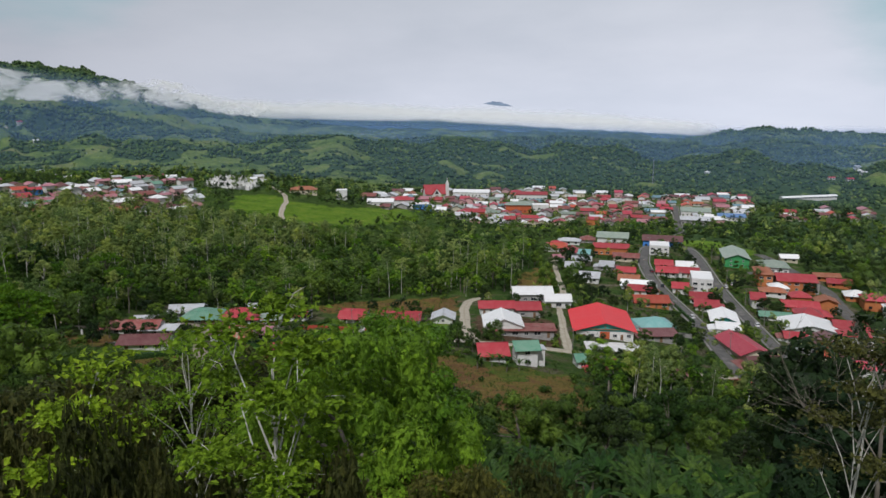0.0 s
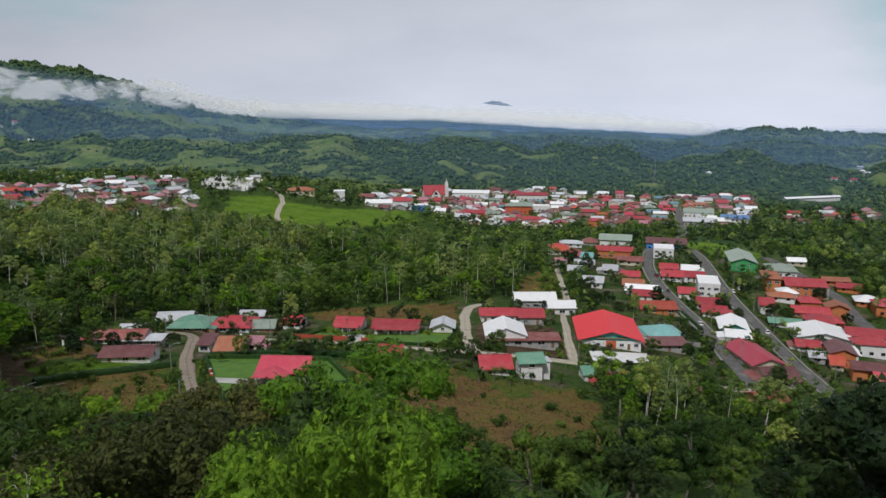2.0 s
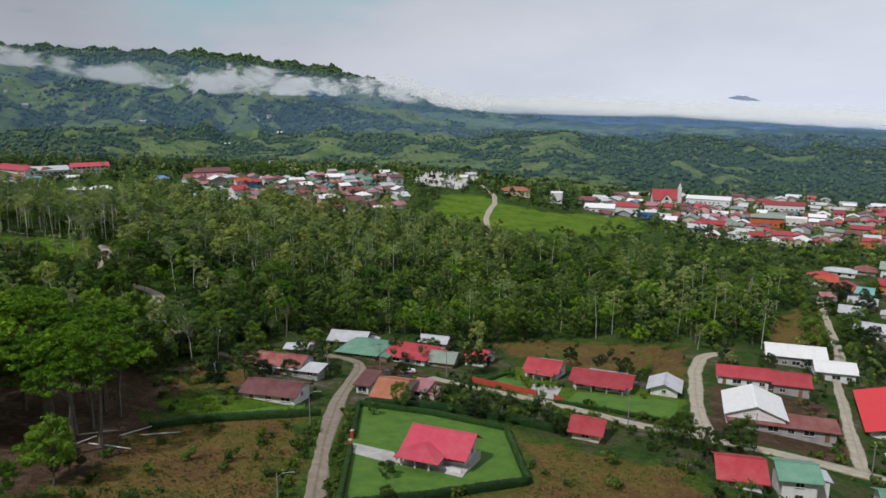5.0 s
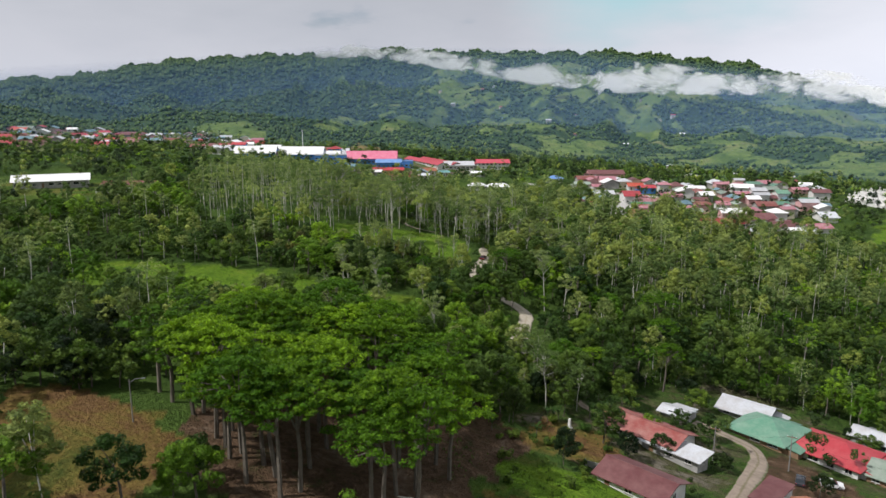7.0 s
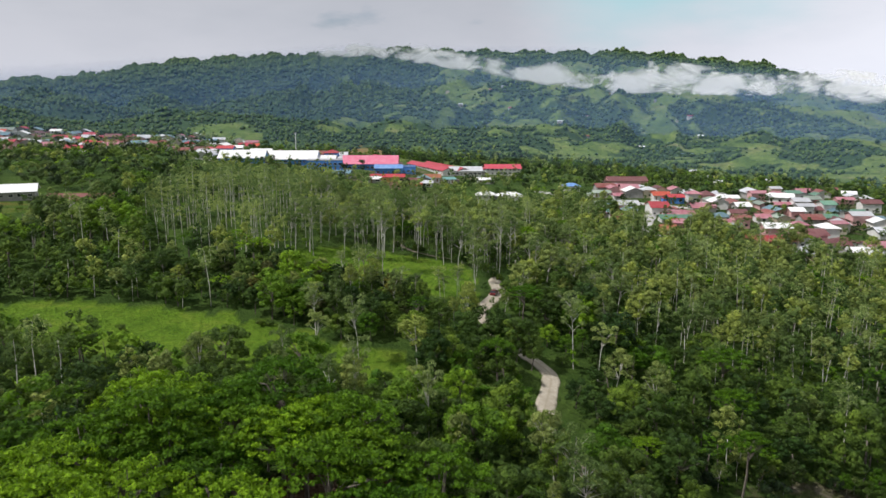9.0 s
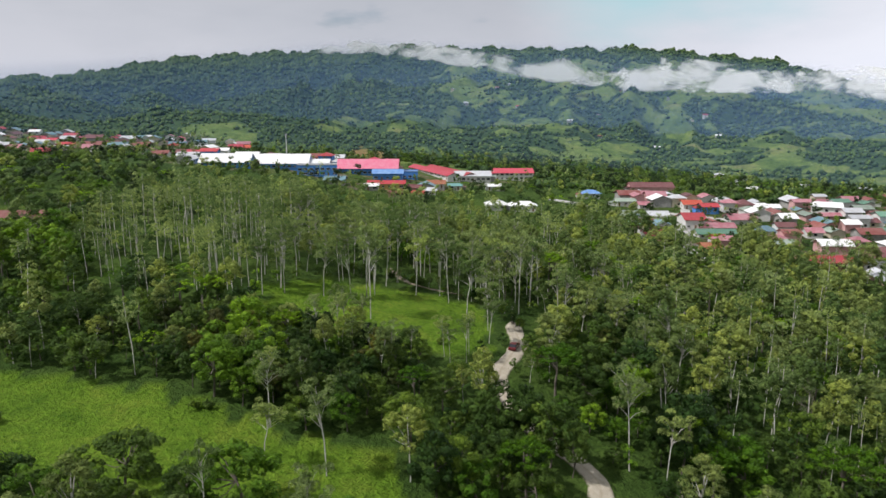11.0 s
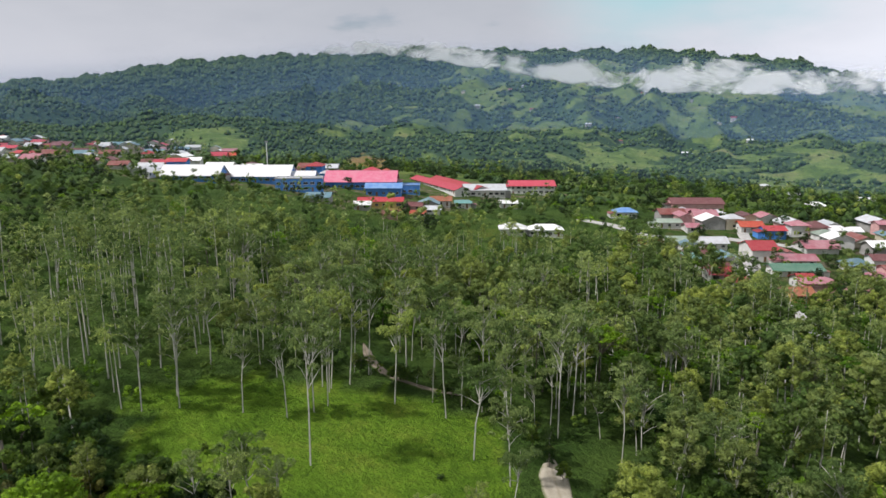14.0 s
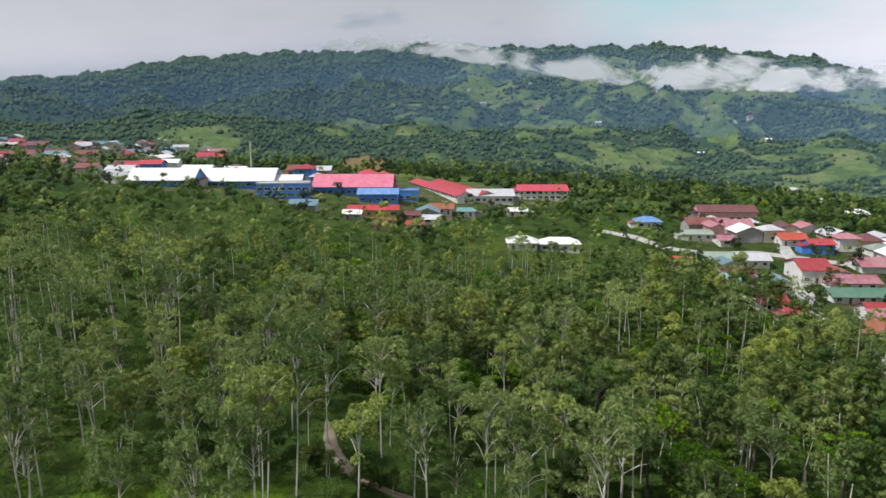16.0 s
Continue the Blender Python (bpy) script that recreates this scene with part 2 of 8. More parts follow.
M = {
    "leaf_banana": leaf("leaf_banana", (0.034, 0.088, 0.020), (0.095, 0.165, 0.036), 0.35),
    "hedge": leaf("hedge", (0.020, 0.062, 0.012), (0.045, 0.105, 0.018)),
    "bark": surface("bark", (0.10, 0.085, 0.065), (0.20, 0.175, 0.14), 0.8, 6.0, 0.9, 0.03),
    "bark_pale": surface("bark_pale", (0.40, 0.38, 0.33), (0.66, 0.64, 0.58), 0.9, 5.0, 0.85, 0.02),
    "lawn": surface("lawn", (0.050, 0.130, 0.009), (0.100, 0.210, 0.015), 0.35, 4.0, 0.95, 0.05, 0.0, (0.3, 0.7), (0.085, 0.17, 0.02)),
    "meadow": surface("meadow", (0.060, 0.140, 0.016), (0.120, 0.215, 0.026), 0.09, 1.6, 0.95, 0.10, 0.0, (0.3, 0.7), (0.11, 0.14, 0.03)),
    "gravel": track("gravel", (0.20, 0.160, 0.120), (0.34, 0.275, 0.215), (0.075, 0.115, 0.022), (0.115, 0.105, 0.045), 0.75),
    "sand": track("sand", (0.32, 0.28, 0.21), (0.49, 0.44, 0.35), (0.085, 0.105, 0.030), (0.27, 0.23, 0.16), 0.7),
    "asphalt": surface("asphalt", (0.075, 0.073, 0.070), (0.14, 0.133, 0.125), 0.3, 9.0, 0.9, 0.01, 0.0, (0.3, 0.7), (0.20, 0.19, 0.17)),
    "concrete": surface("concrete", (0.36, 0.35, 0.33), (0.54, 0.53, 0.50), 0.5, 8.0, 0.85, 0.01, 0.0, (0.3, 0.7), (0.30, 0.28, 0.25)),
    "pavement": surface("pavement", (0.17, 0.165, 0.155), (0.29, 0.28, 0.26), 0.5, 8.0, 0.9, 0.01, 0.0, (0.3, 0.7), (0.13, 0.125, 0.11)),
    "white_paint": surface("white_paint", (0.62, 0.61, 0.58), (0.80, 0.79, 0.77), 0.4, 6.0, 0.7, 0.006),
    "cream_paint": surface("cream_paint", (0.52, 0.46, 0.34), (0.66, 0.60, 0.46), 0.4, 6.0, 0.75, 0.006),
    "grey_wall": surface("grey_wall", (0.26, 0.25, 0.24), (0.42, 0.41, 0.39), 0.5, 6.0, 0.85, 0.01),
    "orange_wall": surface("orange_wall", (0.42, 0.13, 0.04), (0.58, 0.21, 0.07), 0.4, 6.0, 0.75, 0.006),
    "redorange_wall": surface("redorange_wall", (0.46, 0.09, 0.035), (0.58, 0.14, 0.05), 0.4, 6.0, 0.75, 0.006),
    "yellow_wall": surface("yellow_wall", (0.56, 0.40, 0.12), (0.68, 0.52, 0.20), 0.4, 6.0, 0.75, 0.006),
    "blue_wall": surface("blue_wall", (0.05, 0.20, 0.58), (0.10, 0.30, 0.72), 0.4, 6.0, 0.7, 0.006),
    "teal_wall": surface("teal_wall", (0.05, 0.32, 0.28), (0.09, 0.44, 0.38), 0.4, 6.0, 0.7, 0.006),
    "green_wall": surface("green_wall", (0.04, 0.26, 0.08), (0.07, 0.36, 0.12), 0.4, 6.0, 0.7, 0.006),
    "brown_wall": surface("brown_wall", (0.20, 0.12, 0.07), (0.34, 0.22, 0.13), 0.5, 6.0, 0.85, 0.01),
    "pink_wall": surface("pink_wall", (0.56, 0.30, 0.30), (0.70, 0.44, 0.42), 0.4, 6.0, 0.75, 0.006),
    "roof_red": roof_metal("roof_red", (0.40, 0.028, 0.042), (0.47, 0.10, 0.10)),
    "roof_pinkred": roof_metal("roof_pinkred", (0.50, 0.045, 0.080), (0.54, 0.11, 0.13)),
    "roof_scarlet": roof_metal("roof_scarlet", (0.70, 0.030, 0.038), (0.68, 0.06, 0.065), 0.6, 0.62, 0.95),
    "roof_redorange": roof_metal("roof_redorange", (0.46, 0.060, 0.032), (0.52, 0.15, 0.08)),
    "roof_brown": roof_metal("roof_brown", (0.14, 0.040, 0.042), (0.25, 0.12, 0.11), 0.5),
    "roof_rust": roof_metal("roof_rust", (0.24, 0.046, 0.038), (0.36, 0.20, 0.17), 0.6, 0.60),
    "roof_tile": roof_metal("roof_tile", (0.33, 0.105, 0.050), (0.40, 0.20, 0.12), 0.7),
    "roof_zinc": roof_metal("roof_zinc", (0.56, 0.58, 0.61), (0.40, 0.37, 0.34), 0.4, 0.66, 0.75),
    "roof_whitemetal": roof_metal("roof_whitemetal", (0.84, 0.84, 0.83), (0.66, 0.64, 0.61), 0.45, 0.75, 0.88),
    "roof_green": roof_metal("roof_green", (0.10, 0.26, 0.17), (0.24, 0.36, 0.27), 0.45),
    "roof_greygreen": roof_metal("roof_greygreen", (0.26, 0.33, 0.26), (0.40, 0.44, 0.38), 0.5),
    "roof_teal": roof_metal("roof_teal", (0.16, 0.38, 0.36), (0.30, 0.48, 0.46), 0.45),
    "roof_tealgrey": roof_metal("roof_tealgrey", (0.13, 0.25, 0.30), (0.26, 0.36, 0.40), 0.45),
    "roof_bluemetal": roof_metal("roof_bluemetal", (0.10, 0.24, 0.55), (0.30, 0.44, 0.64), 0.45),
    "roof_pink": roof_metal("roof_pink", (0.36, 0.105, 0.135), (0.50, 0.30, 0.32), 0.5, 0.58, 0.85),
    "roof_rose": roof_metal("roof_rose", (0.60, 0.13, 0.22), (0.64, 0.30, 0.36), 0.5, 0.62, 0.85),
    "window_frame": surface("window_frame", (0.55, 0.55, 0.53), (0.72, 0.72, 0.70), 1.0, 8.0, 0.5, 0.002),
    "wood": surface("wood", (0.13, 0.07, 0.035), (0.27, 0.16, 0.085), 1.2, 8.0, 0.75, 0.01),
    "steel": surface("steel", (0.34, 0.35, 0.36), (0.50, 0.51, 0.52), 1.0, 9.0, 0.4, 0.002, 0.8),
    "rubber": surface("rubber", (0.015, 0.015, 0.016), (0.03, 0.03, 0.032), 2.0, 12.0, 0.8, 0.003),
    "red_fence": surface("red_fence", (0.34, 0.045, 0.025), (0.46, 0.085, 0.045), 0.6, 6.0, 0.8, 0.01),
    # far woodland with the blue-grey of distant haze mixed into its base colour
    "hazed_peak": surface("hazed_peak", (0.17, 0.24, 0.34), (0.23, 0.30, 0.40), 0.01, 0.05, 0.95, 1.0),
    "car_red": surface("car_red", (0.10, 0.010, 0.012), (0.13, 0.014, 0.016), 1.0, 9.0, 0.25, 0.0005),
    "car_white": surface("car_white", (0.70, 0.70, 0.70), (0.76, 0.76, 0.76), 1.0, 9.0, 0.25, 0.0005),
    "car_dark": surface("car_dark", (0.03, 0.032, 0.04), (0.05, 0.052, 0.06), 1.0, 9.0, 0.25, 0.0005),
}
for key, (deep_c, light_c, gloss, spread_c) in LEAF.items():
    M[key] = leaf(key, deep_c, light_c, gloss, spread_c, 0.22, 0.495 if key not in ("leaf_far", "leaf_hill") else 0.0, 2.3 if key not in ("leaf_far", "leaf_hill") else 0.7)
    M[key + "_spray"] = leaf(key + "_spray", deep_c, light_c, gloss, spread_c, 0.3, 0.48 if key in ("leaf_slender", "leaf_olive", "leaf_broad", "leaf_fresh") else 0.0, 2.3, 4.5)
glass, g_nt, g_b = nodes_of("glass")
g_b.inputs["Base Color"].default_value = (0.02, 0.025, 0.03, 1)
g_b.inputs["Roughness"].default_value = 0.06
M["glass"] = glass


# ---- geometry helpers ----
class Geo:
    """Vertices and faces collected for one mesh."""

    def __init__(self):
        self.v, self.f = [], []

    def add(self, verts, faces, m=None):
        n = len(self.v)
        self.v += [tuple(m @ Vector(p)) for p in verts] if m else [tuple(p) for p in verts]
        self.f += [tuple(i + n for i in f) for f in faces]
        return self

    def box(self, x, y, z, sx, sy, sz, m=None, taper=1.0):
        """A box on the base z, centred on x, y; taper narrows its top."""
        a, b, t = sx / 2, sy / 2, taper
        return self.add([(x - a, y - b, z), (x + a, y - b, z), (x + a, y + b, z), (x - a, y + b, z),
                         (x - a * t, y - b * t, z + sz), (x + a * t, y - b * t, z + sz), (x + a * t, y + b * t, z + sz), (x - a * t, y + b * t, z + sz)],
                        [(3, 2, 1, 0), (4, 5, 6, 7), (0, 1, 5, 4), (1, 2, 6, 5), (2, 3, 7, 6), (3, 0, 4, 7)], m)

    def tube(self, points, radii, sides=6):
        """A tapering round bar along points."""
        rings = []
        for i, (p, r) in enumerate(zip(points, radii)):
            d = Vector(points[min(i + 1, len(points) - 1)]) - Vector(points[max(i - 1, 0)])
            q = d.to_track_quat("Z", "Y")
            rings.append([Vector(p) + q @ Vector((r * math.cos(6.2832 * k / sides), r * math.sin(6.2832 * k / sides), 0)) for k in range(sides)])
        faces = [(i * sides + k, i * sides + (k + 1) % sides, (i + 1) * sides + (k + 1) % sides, (i + 1) * sides + k)
                 for i in range(len(rings) - 1) for k in range(sides)]
        faces.append(tuple(range((len(rings) - 1) * sides, len(rings) * sides)))
        return self.add([v for ring in rings for v in ring], faces)

    def slab(self, corners, thick):
        """A sheet with thickness under a polygon of corners."""
        n = len(corners)
        low = [(p[0], p[1], p[2] - thick) for p in corners]
        return self.add(list(corners) + low, [tuple(range(n)), tuple(range(2 * n - 1, n - 1, -1))]
                        + [(i, i + n, (i + 1) % n + n, (i + 1) % n) for i in range(n)])

    def mesh(self, name):
        me = bpy.data.meshes.new(name)
        me.from_pydata(self.v, [], self.f)
        me.update()
        return me


def array_mesh(name, verts, quads, smooth=False):
    """A mesh straight from arrays of vertices and of faces with equal numbers of corners."""
    me = bpy.data.meshes.new(name)
    quads = np.asarray(quads, np.int32)
    n, (k, c) = len(verts), quads.shape
    me.vertices.add(n)
    me.vertices.foreach_set("co", np.asarray(verts, np.float32).ravel())
    me.loops.add(c * k)
    me.loops.foreach_set("vertex_index", quads.ravel())
    me.polygons.add(k)
    me.polygons.foreach_set("loop_start", np.arange(k, dtype=np.int32) * c)
    me.polygons.foreach_set("loop_total", np.full(k, c, np.int32))
    me.polygons.foreach_set("use_smooth", np.array(np.broadcast_to(smooth, (k,)), bool))
    me.update(calc_edges=True)
    return me


def part(name, geo, material, parent=None, label=""):
    """One mesh object, under a thing or a part."""
    me = geo.mesh(name) if isinstance(geo, Geo) else geo
    if not me.materials:
        me.materials.append(M[material])
    ob = new(name, me)
    if parent:
        ob.parent = parent
    return tagged(ob, label)


def thing(name, label, category, group="", m=None):
    ob = tagged(new(name), label, category, group)
    if m:
        ob.matrix_basis = m
    return ob


# ---- the lie of the land ----
HILLS = [(0, 0, 90, 14.5), (-70, -40, 140, 24.9), (90, 60, 110, -14.4), (140, 230, 110, -15.8), (60, 330, 120, 16.5), (-40, 280, 110, -19.0), (-40, 140, 70, 0.2), (-110, 200, 60, 0.7), (-130, 100, 80, -20.7), (-190, 180, 60, 4.9), (-260, 210, 70, 0.9), (-340, 190, 120, -5.4), (-250, 330, 90, 6.7), (-380, 350, 80, -8.3), (-480, 300, 150, 10.2), (-180, 430, 130, -19.2)]
FAR_HILLS = [(-150, 560, 140, 35.0), (-20, 600, 180, -33.6), (200, 600, 260, 5.1), (400, 400, 300, -37.7), (-700, 300, 260, -5.7), (-550, 800, 330, -20.4), (-1100, 1150, 350, 1.5), (-300, 1350, 400, 10.3), (400, 1200, 450, -25.8)]
SWELL = np.array([
    (2.6, -1.0, -0.4, -1.1, -1.4, 2.7, 8.9, 3.0, 0.1),
    (-2.1, -5.5, -1.3, -1.3, -2.9, -3.5, 0.1, -0.1, -0.1),
    (-0.8, -3.5, 1.0, 4.4, -1.3, -0.9, -0.9, -2.6, -0.9),
    (2.2, -2.1, -1.9, 1.2, 0.9, 2.2, -0.8, -1.1, -1.9),
    (6.4, 0.2, 2.5, -3.0, -2.9, 3.2, 3.2, 1.4, -2.6),
    (-3.7, -5.4, 1.7, 2.7, -0.0, 1.3, -0.2, -2.0, -1.4),
    (1.8, 3.3, -0.4, -2.1, -3.8, -1.5, 0.2, 0.1, 0.8),
    (-2.0, -1.0, 0.8, 2.8, -1.8, -2.0, 0.2, 0.3, 4.7),
])
# far ranges: bearing left of the first view, distance and elevation of the crest, both seen from above the village
CREST = np.array([(-180, 2600, 0.0), (-60, 2800, -1.2), (-32, 2500, -1.73), (-28.6, 2400, -1.51), (-26.1, 2400, -1.35), (-23.5, 2600, -1.62), (-20, 3300, -1.98),
                  (-15, 4300, -1.75), (-9.7, 4400, -1.45), (-2.1, 4300, -0.85), (3.8, 4100, -0.65), (10, 3700, -0.35), (15.2, 3200, 0.0), (19, 3000, 0.6), (22, 2850, 1.44),
                  (27, 2700, 2.95), (31, 2500, 3.4), (36, 2450, 3.95), (41, 2500, 3.93), (49.8, 2750, 4.1), (54.3, 2800, 4.25), (58.7, 2850, 3.7),
                  (62.6, 2950, 3.73), (70.5, 3100, 3.15), (77, 3000, 1.85), (82, 3000, 1.56), (110, 3000, 1.5), (180, 2600, 0.0)])
# the nearer wooded ridge behind the town: bearing, distance, elevation of its top
FORE = np.array([(-180, 1500, -3.4), (-40, 1500, -3.2), (-30, 1450, -3.0), (-20, 1400, -2.75), (-12, 1350, -2.6), (-5, 1300, -2.52), (2, 1280, -2.6), (8, 1300, -2.5), (14, 1350, -2.1), (20, 1400, -2.0), (26, 1450, -1.7), (180, 1500, -2.0)])


def fbm(x, y, scale, octaves=4, seed=0):
    """Smooth noise in -1..1 made of turned sines, cheap on arrays."""
    rng = np.random.RandomState(seed)
    total, amp, f = np.zeros_like(x), 1.0, 1.0 / scale
    for _ in range(octaves):
        for _ in range(3):
            a, p, q = rng.uniform(0, 6.283, 3)
            total = total + amp / 3 * np.sin((x * math.cos(a) + y * math.sin(a)) * f * 6.283 * rng.uniform(0.7, 1.3) + p + 1.7 * np.sin((x * math.sin(a) - y * math.cos(a)) * f * 3.1 + q))
        amp, f = amp * 0.5, f * 2.03
    return total


def smooth_step(t):
    t = np.clip(t, 0, 1)
    return t * t * (3 - 2 * t)


def spur(x, y):
    """Spurs running down from the crest: ridges towards 0.5, gullies towards -0.5."""
    az, r = np.arctan2(-(x + 30), y - 60), np.hypot(x + 30, y - 60)
    u = az * 2500 + 130 * fbm(x, y, 700, 2, 7)
    big, small = fbm(u, r * 0.32 + 0.35 * u, 640, 2, 3), fbm(u, r * 0.45, 290, 2, 5)
    return 0.75 * (0.55 - 1.25 * np.sqrt(big * big + 0.012)) + 0.35 * (0.45 - 1.2 * np.sqrt(small * small + 0.01))


def ground_z(x, y):
    """The height of the ground at x, y (arrays or numbers)."""
    x, y = np.asarray(x, float), np.asarray(y, float)
    xc, yc = np.clip(x, -1400, 900), np.clip(y, -300, 1500)
    z = 17.7 + -30.1 * xc / 1000 + -26.7 * yc / 1000
    for cx, cy, s, h in HILLS + FAR_HILLS:
        z = z + h * np.exp(-((x - cx) ** 2 + (y - cy) ** 2) / (2 * s * s))
    for j, row in enumerate(SWELL):
        for i, h in enumerate(row):
            z = z + h * np.exp(-((x + 330 - 66 * i) ** 2 + (y + 30 - 66 * j) ** 2) / (2 * 48 * 48))
    dx, dy = x + 30, y - 60
    r, az = np.hypot(dx, dy), np.degrees(np.arctan2(-dx, dy))
    far1, el1 = np.interp(az, FORE[:, 0], FORE[:, 1]), np.interp(az, FORE[:, 0], FORE[:, 2])
    far1 = far1 + 90 * np.sin(az * 0.55) + 50 * np.sin(az * 1.3 + 1)
    up, down = smooth_step((r - 0.58 * far1) / (0.42 * far1)), smooth_step((r - far1) / (0.45 * far1))
    fore = up * (1 - 0.8 * down) * np.clip((32 - az) / 12, 0, 1)
    lumps = fbm(x, y, 330, 4, 15) * 13 * np.clip((r - 750) / 350, 0, 1)
    z = z * (1 - fore) + (59 + far1 * np.tan(np.radians(el1))) * fore + lumps * (1 - 0.55 * fore)
    dist, el = np.interp(az, CREST[:, 0], CREST[:, 1]), np.interp(az, CREST[:, 0], CREST[:, 2])
    el = el + (0.10 * np.sin(az * 1.9 + 0.6) + 0.07 * np.sin(az * 4.3) + 0.04 * np.sin(az * 9.1 + 2)) * np.clip((az - 14) / 8, 0.25, 1)
    top = 59 + dist * np.tan(np.radians(el))
    start = np.interp(az, [-24, -16, 12, 24], [0.42, 0.62, 0.62, 0.40])
    t = np.clip((r - start * dist) / ((1 - start) * dist), 0, 1)
    s = t ** 1.4 * (1.55 - 0.55 * t)
    hump = np.clip(t * 2.6, 0, 1) * (1 - t) ** 1.2 * np.clip(top / 150, 0.25, 1)
    z = z * (1 - s) + top * s + ((spur(x, y) - 0.34) * 82 + fbm(x, y, 260, 2, 27) * 9) * hump + fbm(x, y, 170, 2, 29) * 6 * np.clip(t * 3, 0, 1)
    return z - np.clip(r - dist, 0, 4000) * 0.22


def gz(x, y):
    return float(ground_z(x, y))


def inside(px, py, poly):
    """Which points lie in a polygon."""
    hit = np.zeros(np.shape(px), bool)
    for (x1, y1), (x2, y2) in zip(poly, poly[1:] + poly[:1]):
        cross = ((y1 > py) != (y2 > py)) & (px < (x2 - x1) * (py - y1) / ((y2 - y1) or 1e-9) + x1)
        hit ^= cross
    return hit


def along(points, step):
    """Points at even steps on a smooth line through points."""
    p = np.array(points, float)
    d = np.r_[0, np.cumsum(np.hypot(*np.diff(p, axis=0).T))]
    s = np.linspace(0, d[-1], max(3, int(d[-1] / step) + 1))
    q = np.stack([np.interp(s, d, p[:, 0]), np.interp(s, d, p[:, 1])], 1)
    for _ in range(3):
        q[1:-1] = (q[:-2] + 2 * q[1:-1] + q[2:]) / 4
    return q


ROADS = {
    "dirt": [(-100, 203), (-92, 204), (-86, 204), (-82, 198), (-79, 187), (-72, 164), (-63, 141), (-53, 119), (-44, 101), (-38, 80), (-36, 60)],
    "lane": [(-62, 199), (-49, 195), (-28, 188), (-15, 184), (-5, 181), (9, 181), (25, 182), (41, 182), (57, 181), (70, 181), (84, 180), (98, 183)],
    "sand": [(19, 264), (14, 261), (10, 254), (7.5, 237), (7.2, 214), (7.6, 195), (9, 182)],
    "lane_two": [(64, 372), (63, 363), (59, 320), (55, 282), (47, 248), (43, 212), (40, 184)],
    "avenue": [(255, 740), (237, 678), (207, 575), (170, 500), (135, 430), (118, 377), (112, 340), (110, 303), (108, 270), (104, 239), (100, 210), (97, 180)],
    "avenue_two": [(165, 440), (159, 405), (147, 342), (143, 313), (139, 285), (132, 248), (127, 220), (125, 203), (123, 180), (121, 160)],
    "avenue_three": [(206, 420), (205, 382), (205, 332), (196, 301), (190, 270)],
    "forest_road": [(-140, 190), (-147, 193), (-155, 204), (-161, 212), (-168, 213), (-178, 212), (-187, 215), (-195, 220), (-200, 228), (-206, 238), (-213, 243), (-218, 247.5)],
    "trail": [(-108, 440), (-113, 456), (-120, 476), (-125, 508), (-127, 529), (-135, 560), (-150, 590), (-160, 610)],
    "east_street": [(-228, 365), (-238, 375), (-252, 385), (-265, 398), (-276, 417), (-285, 432), (-300, 460), (-321, 490)],
    "forest_path": [(-106, 182), (-115, 181), (-124, 185), (-132, 188), (-141, 190)],
    "forest_trail": [(-272, 247), (-264, 243), (-256, 242), (-248, 245), (-241, 251)],
    "upper_street": [(-385, 445), (-367, 450), (-347, 445), (-331, 453), (-321, 470), (-290, 480)],
}
ROAD_WIDTH = {"dirt": 3.9, "lane": 4.0, "sand": 4.4, "lane_two": 3.4, "avenue": 5.6, "avenue_two": 5.4, "avenue_three": 8.0, "forest_road": 4.4, "forest_path": 2.3, "trail": 4.2, "forest_trail": 1.9,
              "east_street": 6.0, "upper_street": 6.0}
ROAD_LOOK = {"dirt": "gravel", "lane": "sand", "sand": "sand", "lane_two": "sand", "avenue": "asphalt", "avenue_two": "asphalt", "avenue_three": "asphalt",
             "forest_road": "sand", "forest_path": "gravel", "trail": "sand", "forest_trail": "gravel", "east_street": "concrete", "upper_street": "concrete"}

COW_MEADOW = [(-268, 200), (-262, 220), (-250, 238), (-238, 245), (-222, 243), (-212, 236), (-206, 226), (-212, 208), (-228, 200), (-240, 190)]
GREEN_HILL = [(-262, 112), (-255, 133), (-238, 147), (-222, 161), (-205, 170), (-191, 178), (-182, 186), (-172, 180), (-172, 166), (-190, 152), (-206, 134), (-236, 108)]
CLEARING = [(-160, 80), (-153, 91), (-144, 95), (-128, 97), (-118, 94), (-110, 80), (-125, 65), (-150, 66)]
PASTURE = [(-95, 134), (-76, 152), (-66, 138), (-55, 112), (-46, 92), (-66, 84), (-82, 98), (-90, 114)]
YARD_WEST = [(-112, 148), (-94, 163), (-103, 176), (-114, 166)]
STRIP = [(-97, 136), (-75, 154), (-81, 164), (-104, 144)]
SLOPE = [(-28, 158), (-12, 159), (2, 158), (11, 146), (16, 134), (27, 149), (36, 152), (36, 136), (32, 104), (14, 82), (-14, 80), (-40, 88), (-46, 108), (-31, 122), (-20, 139)]
BACK_FIELD = [(-57, 250), (-40, 262), (5, 264), (5, 224), (-28, 230), (-43, 234)]
RIGHT_FIELD = [(40, 336), (60, 358), (52, 281), (32, 272)]
GREEN_FIELD = [(-152, 452), (-168, 534), (-146, 556), (-125, 535), (-86, 535), (-33, 595), (-20, 535), (-52, 486), (-106, 460)]
RIGHT_GRASS = [(172, 500), (196, 531), (221, 528), (212, 430), (190, 402), (172, 412)]
LAWN = [(-66, 163), (-43, 169), (-32, 164), (-22, 141), (-30, 127), (-39, 119), (-48, 116), (-52, 130)]
